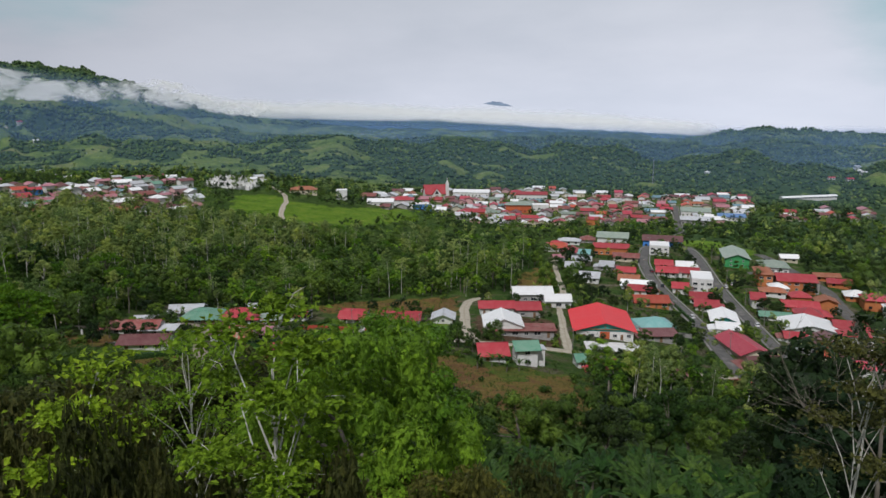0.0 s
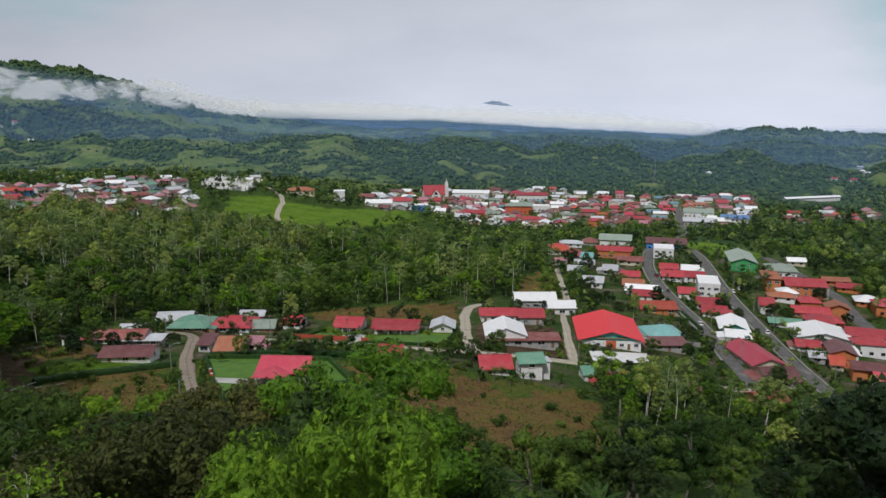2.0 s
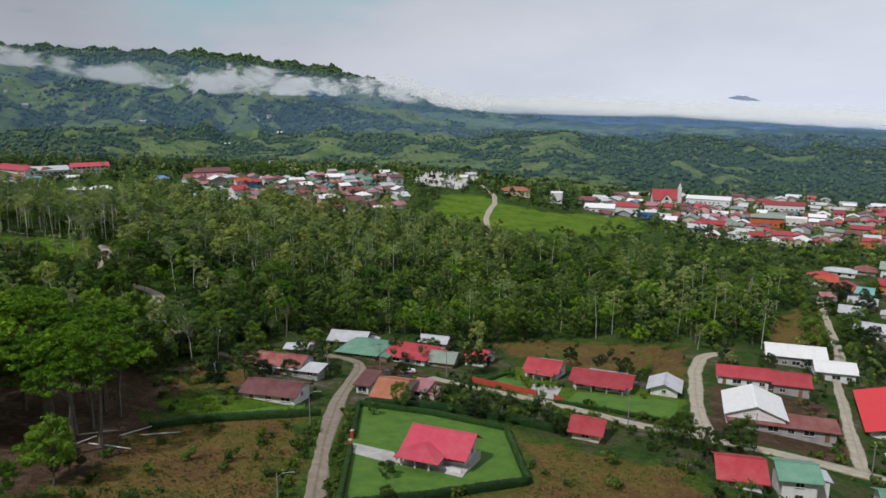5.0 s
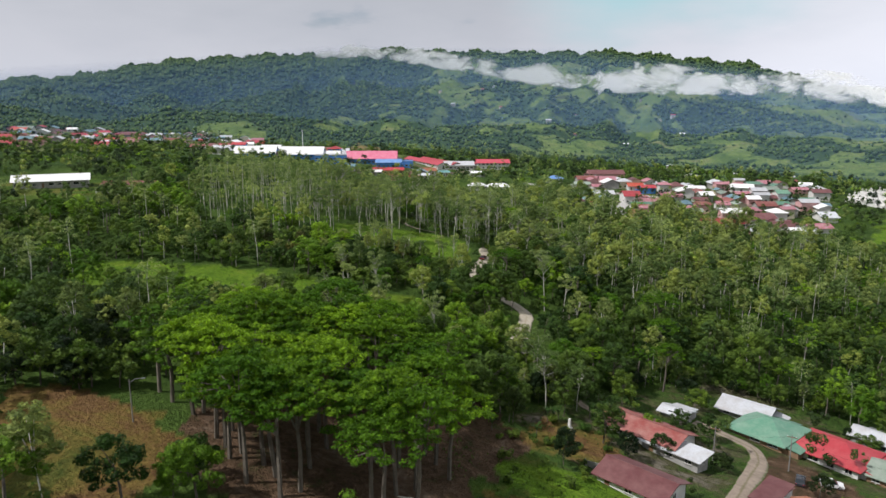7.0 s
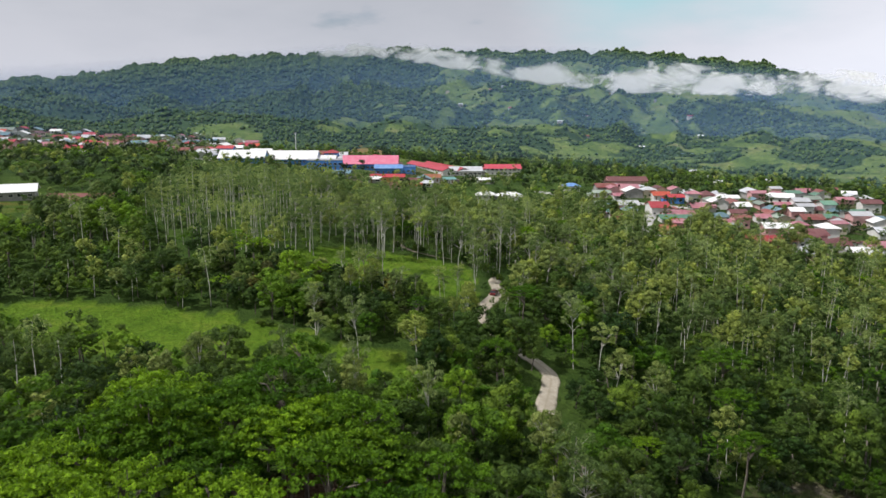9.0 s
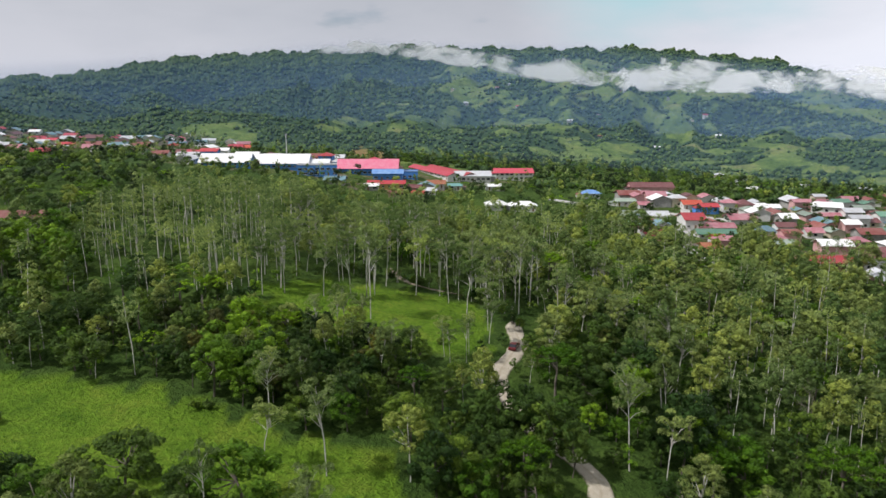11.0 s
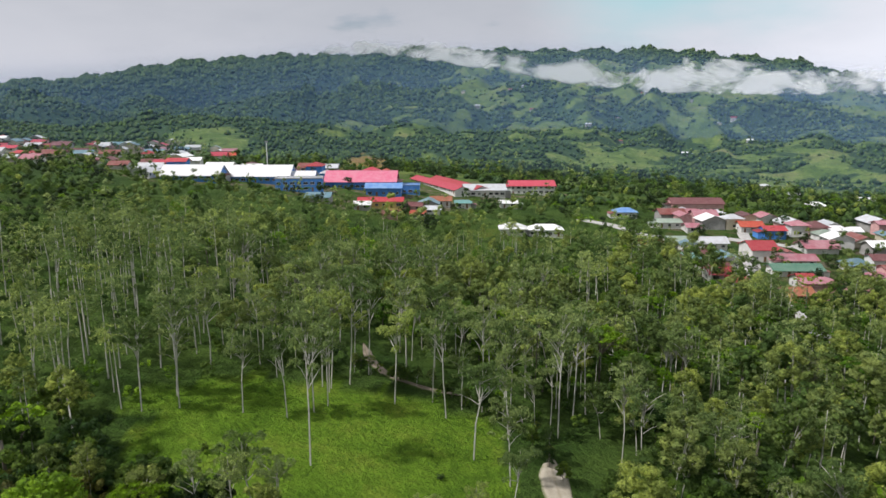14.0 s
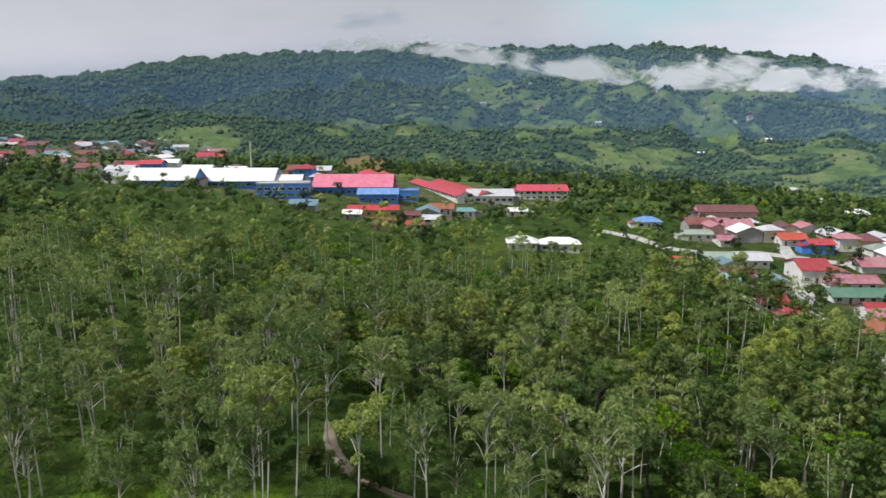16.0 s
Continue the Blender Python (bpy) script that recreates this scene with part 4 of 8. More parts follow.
def house(x, y, yaw, w, d, h, kind, roof, wall, detail=2, porch=False, label="", name="house", turn=0, rise=None):
    """A house with walls, roof, windows and doors. detail 0: far away; turn 90: its gable faces the front."""
    rng = random.Random(int(x * 7 + y * 13))
    if turn:
        w, d, yaw = d, w, yaw + turn
    r = max(w, d) / 2
    ca, sa = math.cos(radians(yaw)), math.sin(radians(yaw))
    zs = [gz(x + u1 * w / 2 * ca - v1 * d / 2 * sa, y + u1 * w / 2 * sa + v1 * d / 2 * ca) for u1 in (-1, 1) for v1 in (-1, 1)]
    z = sum(zs) / 4 + 0.15
    deep = z - min(zs) + 0.6
    FOOT.append((x, y, r + 1.5))
    if rise is None:
        rise = {"gable": 0.19 * d, "shedgable": 0.16 * d, "hip": 0.20 * d, "shed": 0.12 * d, "flat": 0}[kind] + rng.uniform(-0.1, 0.15)
        rise = min(rise, 2.4)
    storeys = "two-storey" if h > 5 else "single-storey"
    label = label or "%s house with %s roof and %s walls" % (storeys, ROOF_WORD[roof], WALL_WORD.get(wall, wall))
    ob = thing(name, label, "house", "", pose(x, y, z, 0, 0, yaw))
    part("wall", walls_geo(kind, w, d, h, max(rise, 0), deep), WALL[wall], ob)
    over = 0.35 if kind == "flat" else rng.uniform(0.6, 1.1)
    part("roof", roof_geo(kind, w, d, h, over, max(rise, 0.05)), "roof_" + roof, ob, ROOF_WORD[roof] + " roof")
    if detail and kind in ("gable", "shedgable", "hip"):
        part("ridge_cap", ridge_geo(kind, w, d, h, over, rise), "roof_" + roof, ob)
    if detail == 0:
        n = max(1, int(w / 4))
        for i in range(n):
            part("window", FAR_WINDOW, "glass", ob).matrix_basis = pose(-w / 2 + (i + 0.5) * w / n, -d / 2 - 0.02, 1.0)
        return ob
    for side in rng.sample([-1, 1, 2], rng.choice([0, 1, 1, 2]) if kind != "flat" and not turn else 0):
        # a lean-to against one end or the back, roofed with other sheets
        kind_of = rng.choice([roof, "zinc", "rust", "brown", "greygreen", roof])
        deep_l, wide, low = rng.uniform(2.4, 3.8), rng.uniform(0.55, 0.9), h - rng.uniform(0.35, 0.6)
        span = (d if abs(side) == 1 else w) * wide
        at = pose(side * w / 2, rng.uniform(-0.1, 0.1) * d, 0, 0, 0, 90 * side) if abs(side) == 1 else pose(rng.uniform(-0.1, 0.1) * w, d / 2, 0, 0, 0, 180)
        part("annex_wall", Geo().box(0, -deep_l / 2 + 0.1, -deep, span, deep_l - 0.3, deep + low - 0.75), rng.choice([WALL[wall], "grey_wall"]), ob).matrix_basis = at
        part("annex_roof", Geo().slab([(-span / 2 - 0.3, -deep_l - 0.25, low - 0.6), (span / 2 + 0.3, -deep_l - 0.25, low - 0.6), (span / 2 + 0.3, 0.05, low), (-span / 2 - 0.3, 0.05, low)], 0.1), "roof_" + kind_of, ob,
             ROOF_WORD[kind_of] + " lean-to roof").matrix_basis = at
    levels = (0.95, 3.6) if h > 5 else (0.95,)
    for lev in levels:
        n = max(1, int(w / 3.2))
        door_at = rng.randrange(n) if lev < 2 and n > 1 else -1
        for i in range(n):
            px = -w / 2 + (i + 0.5) * w / n
            if i == door_at:
                dr = part("door", DOOR, "wood", ob)
                dr.matrix_basis = pose(px, -d / 2 - 0.03, 0.0)
            else:
                put_window(ob, pose(px, -d / 2 - 0.03, lev), rng.choice([(1.4, 1.1), (2.2, 1.3)]) if w / n > 2.6 else (1.0, 1.0))
        for side in (-1, 1):
            k = max(1, int(d / 5))
            for i in range(k):
                put_window(ob, pose(side * (w / 2 + 0.03), -d / 2 + (i + 0.5) * d / k, lev, 0, 0, 90 * side), (1.0, 1.0))
    if porch:
        part("floor_slab", Geo().box(0, -d / 2 - 1.2, -0.5, w * 0.9, 2.4, 0.55), "concrete", ob)
        for i in range(4):
            part("post", Geo().box(-w * 0.42 + i * w * 0.28, -d / 2 - 2.1, 0, 0.16, 0.16, h - 0.25), "white_paint", ob)
        part("porch_roof", Geo().slab([(-w * 0.47, -d / 2 - 2.6, h - 0.35), (w * 0.47, -d / 2 - 2.6, h - 0.35), (w * 0.47, -d / 2 - 0.3, h + 0.12), (-w * 0.47, -d / 2 - 0.3, h + 0.12)], 0.12),
             "roof_" + roof, ob)
    return ob


def main_house(x, y, yaw):
    """The white house with the broad red roof on its own lawn: two crossing hips over a terrace and a carport."""
    z = gz(x, y) + 0.9
    FOOT.append((x, y, 11))
    ob = thing("house", "white bungalow with a crossed red metal roof on a mown lawn", "house", "", pose(x, y, z, 0, 0, yaw) @ Matrix.Diagonal((0.87, 0.87, 0.87, 1)))
    part("wall", Geo().box(0.6, 1.6, -1.6, 12.4, 7.2, 4.6), "white_paint", ob)
    part("wing_wall", Geo().box(0.6, -3.2, -1.6, 3.2, 2.6, 4.5), "white_paint", ob)
    part("plinth", Geo().box(0.2, -0.6, -2.2, 15.0, 12.4, 2.25), "concrete", ob, "pale concrete terrace")
    part("roof", roof_geo("shedgable", 13.0, 9.4, 2.95, 0.8, 2.3), "roof_pinkred", ob, "broad red metal roof with one long slope").matrix_basis = pose(0.6, 1.2, 0, 0, 0, 180)
    part("ridge_cap", ridge_geo("shedgable", 13.0, 9.4, 2.95, 0.8, 2.3), "roof_pinkred", ob).matrix_basis = pose(0.6, 1.2, 0.02, 0, 0, 180)
    part("gable_wall", Geo().add([(-5.6, -2.0, 2.9), (-5.6, 5.2, 2.9), (-5.6, 2.7, 4.9), (6.8, -2.0, 2.9), (6.8, 5.2, 2.9), (6.8, 2.7, 4.9)], [(0, 2, 1), (3, 4, 5), (0, 3, 5, 2), (1, 2, 5, 4), (0, 1, 4, 3)]), "white_paint", ob)
    part("front_roof", roof_geo("hip", 9.6, 8.4, 2.85, 0.7, 0.95), "roof_pinkred", ob, "red metal hip roof").matrix_basis = pose(-1.6, -2.3, 0.03, 0, 0, 90)
    for px, py in ((-5.4, -6.2), (0.6, -6.2), (-5.4, -3.2), (-2.4, -6.2)):
        part("column", Geo().box(px, py, 0, 0.35, 0.35, 2.8), "white_paint", ob)
    part("railing", Geo().box(4.6, -4.6, 0.05, 4.6, 0.18, 0.8), "white_paint", ob)
    for px in (3.0, 5.6):
        put_window(ob, pose(px, -2.05, 0.9), (2.2, 1.3))
    for py in (-0.8, 2.6):
        put_window(ob, pose(6.83, py, 0.9, 0, 0, 90), (1.4, 1.1))
        put_window(ob, pose(-5.63, py, 0.9, 0, 0, -90), (1.4, 1.1))
    part("door", DOOR, "wood", ob).matrix_basis = pose(-2.0, -2.05, 0.02)
    part("awning", Geo().slab([(1.5, 7.0, 2.7), (4.5, 7.0, 2.7), (4.5, 5.4, 3.2), (1.5, 5.4, 3.2)], 0.12), "roof_whitemetal", ob, "white sheet awning")
    return ob


def hall(x, y, yaw, w, d, h):
    """The big hall: a broad red gable roof, a teal band under it, white walls and red doors."""
    z = gz(x, y) - 0.3
    FOOT.append((x, y, 22))
    ob = thing("hall", "large hall with a broad red gable roof and teal gable", "hall", "", pose(x, y, z, 0, 0, yaw))
    rise = 3.2
    part("wall", Geo().box(0, 0, -3.0, w, d, h + 3.0), "white_paint", ob)
    a, c = w / 2, d / 2
    part("gable", Geo().add([(-a, -c - 0.04, h), (a, -c - 0.04, h), (a, -c - 0.04, h + 0.5), (0, -c - 0.04, h + rise), (-a, -c - 0.04, h + 0.5),
                             (-a, c, h), (a, c, h), (a, c, h + 0.5), (0, c, h + rise), (-a, c, h + 0.5)],
                            [(0, 1, 2, 3, 4), (9, 8, 7, 6, 5), (1, 6, 7, 2), (0, 4, 9, 5), (2, 7, 8, 3), (4, 3, 8, 9)]), "teal_wall", ob, "teal painted gable")
    g = roof_geo("gable", d, w, h + 0.5, 1.3, rise - 0.3)
    part("roof", g, "roof_scarlet", ob, "broad bright red metal roof").matrix_basis = pose(0, 0, 0.1, 0, 0, 90)
    part("truss", Geo().box(0, -c - 0.5, h + 0.75, w * 0.55, 0.2, 0.35).box(0, -c - 0.5, h + 1.1, 0.25, 0.2, rise - 1.4), "brown_wall", ob)
    part("gate", Geo().box(0, -c - 0.08, 0.3, 3.4, 0.14, 3.0), "redorange_wall", ob, "orange double gate")
    for px in (-w * 0.36, w * 0.30):
        part("door", DOOR, "wood", ob).matrix_basis = pose(px, -c - 0.06, 0.3)
    for px in (-w * 0.22, w * 0.18, w * 0.42):
        put_window(ob, pose(px, -c - 0.05, 1.4), (1.4, 1.1))
    for i in range(5):
        put_window(ob, pose(-a - 0.05, -c + (i + 0.5) * d / 5, 1.2, 0, 0, -90), (2.2, 1.3))
    return ob


def church(x, y, yaw):
    """The church: a steep red roof over a white front, and a slim white tower."""
    z = gz(x, y)
    FOOT.append((x, y, 20))
    ob = thing("church", "white church with a steep red roof and slim tower", "church", "", pose(x, y, z, 0, 0, yaw))
    part("wall", walls_geo("gable", 22, 18, 6, 8.5, 3), "white_paint", ob)
    part("roof", roof_geo("gable", 22, 18, 6, 1.2, 8.5), "roof_red", ob, "steep dark red roof")
    part("porch_wall", walls_geo("gable", 9, 10, 5.5, 6.0, 3), "white_paint", ob, "white gabled front").matrix_basis = pose(0, -9.5, 0, 0, 0, 90)
    part("porch_roof", roof_geo("gable", 9, 10, 5.5, 0.7, 6.0), "roof_red", ob).matrix_basis = pose(0, -9.4, 0, 0, 0, 90)
    part("tower", Geo().box(12.5, -9, -3, 3.2, 3.2, 20).box(12.5, -9, 17, 2.4, 2.4, 3.0, None, 0.4), "white_paint", ob, "slim white bell tower")
    part("cross", Geo().box(12.5, -9, 20, 0.25, 0.25, 2.2).box(12.5, -9, 21.2, 1.3, 0.25, 0.25), "white_paint", ob)
    part("gable_window", Geo().add([(-2.2, -14.1, 5.5), (2.2, -14.1, 5.5), (0, -14.1, 9.2), (-2.2, -13.9, 5.5), (2.2, -13.9, 5.5), (0, -13.9, 9.2)], [(0, 1, 2), (5, 4, 3), (0, 3, 4, 1), (1, 4, 5, 2), (2, 5, 3, 0)]), "glass", ob)
    part("door", Geo().box(0, -14.1, 0, 3, 0.2, 4), "wood", ob)
    for px in (-8, 8):
        put_window(ob, pose(px, -9.06, 2.0), (2.2, 1.3))
    return ob


main_house(-39.4, 139.6, -3)
hall(58.0, 219.5, -6.0, 20.0, 25.0, 3.4)
FOOT.append((58, 197, 12))
church(-11, 741, 12)
house(-85.4, 160.0, 4, 12.6, 8.0, 2.5, "gable", "brown", "white", 2)
house(-99.3, 182.2, 2, 17.6, 8.0, 2.5, "gable", "rust", "white", 2)
house(-90.9, 179.8, 2, 12.1, 4.0, 2.3, "shed", "zinc", "grey", 2)
house(-70.7, 178.0, 1, 3.2, 7.0, 2.8, "shed", "brown", "white", 2)
house(-62.3, 175.0, 0, 6.6, 12.0, 2.8, "gable", "tile", "cream", 2)
house(-57.4, 180.5, -3, 3.6, 5.5, 2.5, "shed", "pink", "cream", 2)
house(-88.2, 214.5, 0, 12.0, 12.0, 2.5, "hip", "green", "brownw", 2)
house(-96.5, 221.7, 6, 11.0, 8.0, 2.5, "gable", "zinc", "grey", 2)
house(-74.9, 217.5, -2, 14.5, 12.0, 2.7, "hip", "red", "white", 2)
house(-72.8, 236.0, 0, 8.5, 6.0, 2.9, "gable", "zinc", "grey", 2)
house(-63.4, 217.2, 2, 7.0, 9.0, 2.3, "gable", "greygreen", "brownw", 2)
house(-103.2, 200.7, 5, 5.7, 4.0, 1.9, "gable", "zinc", "grey", 2)
house(-54.6, 223.0, -4, 5.8, 8.0, 2.8, "gable", "red", "white", 2)
house(-33.1, 216.4, -8, 9.0, 9.0, 2.9, "gable", "red", "white", 2, porch=True)
house(-16.4, 209.2, -4, 14.3, 8.0, 2.9, "gable", "red", "white", 2, porch=True)
house(-15.5, 168.6, -4, 5.6, 7.0, 2.6, "gable", "red", "cream", 2)
house(13.5, 161.9, 4, 7.1, 9.0, 2.8, "gable", "red", "white", 2)
house(22.9, 160.7, 6, 5.8, 7.0, 5.4, "gable", "green", "white", 2)
house(19.8, 201.4, 0, 12.6, 13.0, 3.8, "gable", "whitemetal", "white", 2, turn=90)
house(25.4, 196.6, 0, 22.4, 5.0, 2.7, "shed", "rust", "grey", 2)
house(47.2, 254.0, 0, 10.3, 9.0, 3.4, "gable", "whitemetal", "white", 2)
house(19.9, 231.8, 0, 12.9, 8.0, 3.2, "gable", "red", "white", 2)
house(32.0, 231.5, 0, 8.9, 9.0, 3.4, "gable", "red", "grey", 2)
house(37.8, 264.0, 0, 16.3, 10.0, 4.0, "gable", "whitemetal", "grey", 1)
house(80.9, 229.2, 4, 11.8, 12.0, 3.0, "hip", "teal", "white", 2)
house(78.5, 215.1, 0, 11.3, 6.0, 2.6, "shed", "brown", "grey", 2)
house(93.2, 276.8, -4, 14.7, 10.0, 3.0, "gable", "redorange", "orange", 1)
house(119.4, 257.9, -16, 10.0, 15.0, 3.4, "gable", "whitemetal", "teal", 2, turn=90)
house(114.6, 241.7, -16, 8.6, 9.0, 3.0, "gable", "whitemetal", "white", 2)
house(109.8, 215.5, 3, 11.0, 21.0, 3.0, "gable", "pinkred", "cream", 2, turn=90)
house(109.0, 197.5, 3, 11.0, 11.0, 2.7, "gable", "brown", "cream", 2, porch=True)
house(157.1, 260.2, -16, 20.9, 18.0, 3.6, "gable", "whitemetal", "white", 2, turn=90)
house(142.9, 242.9, -16, 7.8, 8.0, 2.8, "gable", "red", "white", 2)
house(68.9, 165.1, 10, 5.1, 10.0, 2.8, "gable", "brown", "cream", 2)
house(93.3, 169.1, 5, 7.7, 9.0, 2.8, "gable", "red", "yellow", 2)
house(46.9, 163.3, 5, 5.8, 7.0, 2.8, "gable", "red", "white", 2)
house(40.3, 167.0, 5, 3.2, 6.0, 2.6, "gable", "green", "white", 2)
house(123.9, 297.0, -16, 10.2, 11.0, 3.0, "gable", "red", "white", 1)
house(121.2, 282.9, -16, 9.7, 10.0, 3.0, "gable", "red", "white", 1)
house(152.4, 300.2, -16, 5.4, 10.0, 5.0, "gable", "red", "white", 1)
house(151.1, 278.3, -16, 12.3, 6.0, 2.6, "gable", "green", "white", 1)
house(172.7, 298.7, -16, 15.5, 10.0, 3.0, "gable", "red", "orange", 1)
house(143.1, 222.9, -16, 3.8, 9.0, 2.8, "gable", "redorange", "cream", 2)
house(138.7, 228.0, -16, 5.1, 6.0, 2.6, "gable", "zinc", "grey", 2)
house(193.1, 371.4, -16, 14.2, 18.0, 4.0, "hip", "greygreen", "white", 1)
house(175.5, 345.7, -16, 7.5, 18.0, 6.5, "hip", "tile", "orange", 1)
house(188.1, 335.6, -16, 18.4, 15.0, 6.0, "gable", "red", "orange", 1)
house(134.2, 325.7, -16, 10.2, 18.0, 6.5, "flat", "whitemetal", "white", 1)
house(119.7, 315.0, -16, 7.4, 10.0, 3.0, "gable", "red", "white", 1)
house(152.7, 452.9, -16, 25.6, 18.0, 5.0, "gable", "brown", "blue", 0)
house(136.6, 407.0, -16, 11.7, 15.0, 6.0, "flat", "whitemetal", "white", 1)
house(126.2, 363.6, -16, 9.2, 10.0, 3.0, "gable", "red", "white", 1)
house(123.2, 348.0, -16, 10.1, 10.0, 3.0, "gable", "red", "white", 1)
house(137.9, 362.9, -16, 8.9, 10.0, 3.0, "gable", "whitemetal", "white", 1)
house(135.2, 348.9, -16, 10.5, 10.0, 3.0, "gable", "red", "white", 1)
house(121.0, 465.0, -16, 20.5, 18.0, 6.0, "gable", "greygreen", "white", 0)
house(104.3, 400.2, -16, 21.1, 10.0, 5.0, "gable", "red", "orange", 1)
house(72.2, 411.3, 10, 8.3, 10.0, 3.2, "gable", "redorange", "white", 1)
house(65.7, 372.9, 10, 4.1, 5.0, 3.0, "gable", "pink", "cream", 1)
house(73.8, 322.4, -16, 12.1, 10.0, 3.0, "gable", "zinc", "white", 1)
house(99.0, 341.6, -16, 8.8, 9.0, 3.0, "gable", "red", "white", 1)
house(95.6, 323.0, -16, 9.1, 9.0, 3.0, "gable", "tile", "white", 1)
house(96.6, 311.6, -16, 14.4, 10.0, 3.0, "gable", "whitemetal", "white", 1)
house(95.6, 301.3, -16, 10.8, 8.0, 3.0, "gable", "red", "white", 1)
house(90.9, 352.9, -16, 7.2, 10.0, 3.0, "gable", "zinc", "grey", 1)
house(85.3, 387.6, -16, 5.8, 9.0, 3.0, "gable", "teal", "white", 1)
house(283.7, 656.4, -16, 24.7, 15.0, 4.0, "gable", "bluemetal", "white", 0)
house(259.0, 687.4, -16, 28.3, 31.0, 5.0, "gable", "greygreen", "white", 0)
house(240.2, 632.7, -16, 26.8, 15.0, 5.0, "gable", "zinc", "grey", 0)
house(76.9, 690.5, -5, 26.1, 16.0, 8.0, "hip", "greygreen", "redorange", 0)
house(101.4, 705.6, -5, 17.5, 12.0, 6.0, "flat", "whitemetal", "white", 0)
house(80.0, 621.3, -5, 14.6, 10.0, 5.0, "gable", "red", "white", 0)
house(28.3, 626.4, -5, 19.6, 12.0, 5.0, "gable", "red", "orange", 0)
house(100.7, 776.7, -5, 35.1, 20.0, 6.0, "gable", "red", "white", 0)
house(-125.0, 588.9, 10, 23.4, 14.0, 4.0, "hip", "tile", "cream", 0)
house(-91.2, 589.4, 5, 9.1, 12.0, 8.0, "flat", "whitemetal", "white", 0)
house(-56.9, 593.3, 0, 22.5, 14.0, 4.0, "gable", "whitemetal", "white", 0)
house(-39.1, 618.4, 0, 20.3, 16.0, 7.0, "hip", "red", "white", 0)
house(-22.5, 619.6, 0, 20.4, 12.0, 5.0, "flat", "whitemetal", "blue", 0)
house(31.9, 778.1, -10, 41.2, 20.0, 5.0, "gable", "whitemetal", "white", 0)
house(-264.8, 541.8, 30, 14.9, 10.0, 4.0, "gable", "whitemetal", "white", 0)
house(-207.8, 489.9, 30, 8.7, 10.0, 4.0, "gable", "zinc", "white", 0, turn=90)
house(-197.1, 512.9, 40, 9.2, 12.0, 4.0, "gable", "whitemetal", "white", 0, turn=90)
house(-377.0, 472.3, 50, 10.9, 8.0, 3.4, "hip", "bluemetal", "white", 1)
house(-321.0, 416.3, 50, 7.6, 9.0, 3.2, "gable", "redorange", "white", 2)
house(-321.7, 438.1, 50, 12.0, 8.0, 3.0, "gable", "greygreen", "white", 1)
house(-312.2, 448.0, 50, 10.8, 9.0, 3.2, "gable", "zinc", "white", 1)
house(-283.8, 410.5, 50, 6.3, 9.0, 5.4, "gable", "tealgrey", "white", 2, turn=90)
house(-301.3, 420.4, 50, 9.4, 7.0, 3.0, "gable", "brown", "pinkw", 2)
house(-295.8, 407.3, 50, 5.0, 7.0, 2.8, "shed", "teal", "white", 2)
house(-289.9, 445.8, 50, 10.2, 14.0, 5.0, "gable", "red", "white", 2)
house(-275.5, 391.5, 50, 7.7, 8.0, 3.0, "gable", "red", "white", 2)
house(-266.6, 388.0, 50, 5.1, 6.0, 2.8, "gable", "red", "white", 2)
house(-249.1, 393.7, 50, 6.2, 8.0, 2.8, "gable", "tile", "yellow", 2)
house(-255.3, 410.8, 50, 4.8, 10.0, 3.2, "gable", "red", "white", 2)
house(-267.4, 429.5, 50, 17.1, 8.0, 2.8, "gable", "green", "white", 2)
house(-275.2, 447.6, 50, 12.0, 8.0, 3.0, "gable", "pink", "white", 2)
house(-368.3, 522.6, 50, 27.8, 14.0, 5.0, "gable", "brown", "pinkw", 1)
house(-355.9, 495.5, 50, 8.8, 8.0, 4.0, "gable", "pink", "white", 1)
house(-349.7, 470.8, 50, 11.1, 7.0, 3.0, "gable", "greygreen", "white", 1)
house(-336.7, 470.8, 50, 5.5, 7.0, 3.0, "gable", "pink", "white", 1)
house(-320.5, 494.4, 50, 10.6, 9.0, 3.0, "gable", "redorange", "white", 1)
house(-306.7, 489.7, 50, 9.6, 8.0, 4.0, "gable", "red", "blue", 1)
house(-296.1, 508.1, 50, 8.1, 9.0, 5.0, "hip", "brown", "pinkw", 1)
house(-373.0, 387.4, 50, 10.7, 8.0, 3.4, "hip", "whitemetal", "white", 1)
house(-364.9, 399.8, 50, 15.0, 8.0, 3.4, "hip", "whitemetal", "white", 1)
house(-520.9, 297.6, 52, 30.0, 16.0, 3.2, "gable", "whitemetal", "blue", 1, rise=4.5)
house(-514.5, 331.0, 52, 36.0, 18.0, 3.8, "gable", "whitemetal", "blue", 1, rise=5.0)
house(-557.6, 345.8, 52, 10.8, 10.0, 3.2, "gable", "whitemetal", "white", 1)
house(-499.4, 348.4, 52, 15.3, 12.0, 5.2, "gable", "whitemetal", "blue", 1, rise=2.6)
house(-491.2, 382.4, 52, 38.8, 20.0, 4.6, "gable", "rose", "blue", 1, rise=5.0)
house(-467.9, 381.9, 52, 18.4, 10.0, 4.6, "gable", "bluemetal", "blue", 1)
house(-472.0, 402.6, 52, 10.0, 12.0, 4.5, "flat", "bluemetal", "blue", 1)
house(-458.7, 485.0, 52, 27.3, 18.0, 5.4, "gable", "pinkred", "white", 1)
house(-459.3, 446.6, 52, 23.5, 20.0, 3.8, "gable", "zinc", "white", 1)
house(-440.5, 361.8, 52, 21.6, 8.0, 3.4, "gable", "red", "yellow", 1)
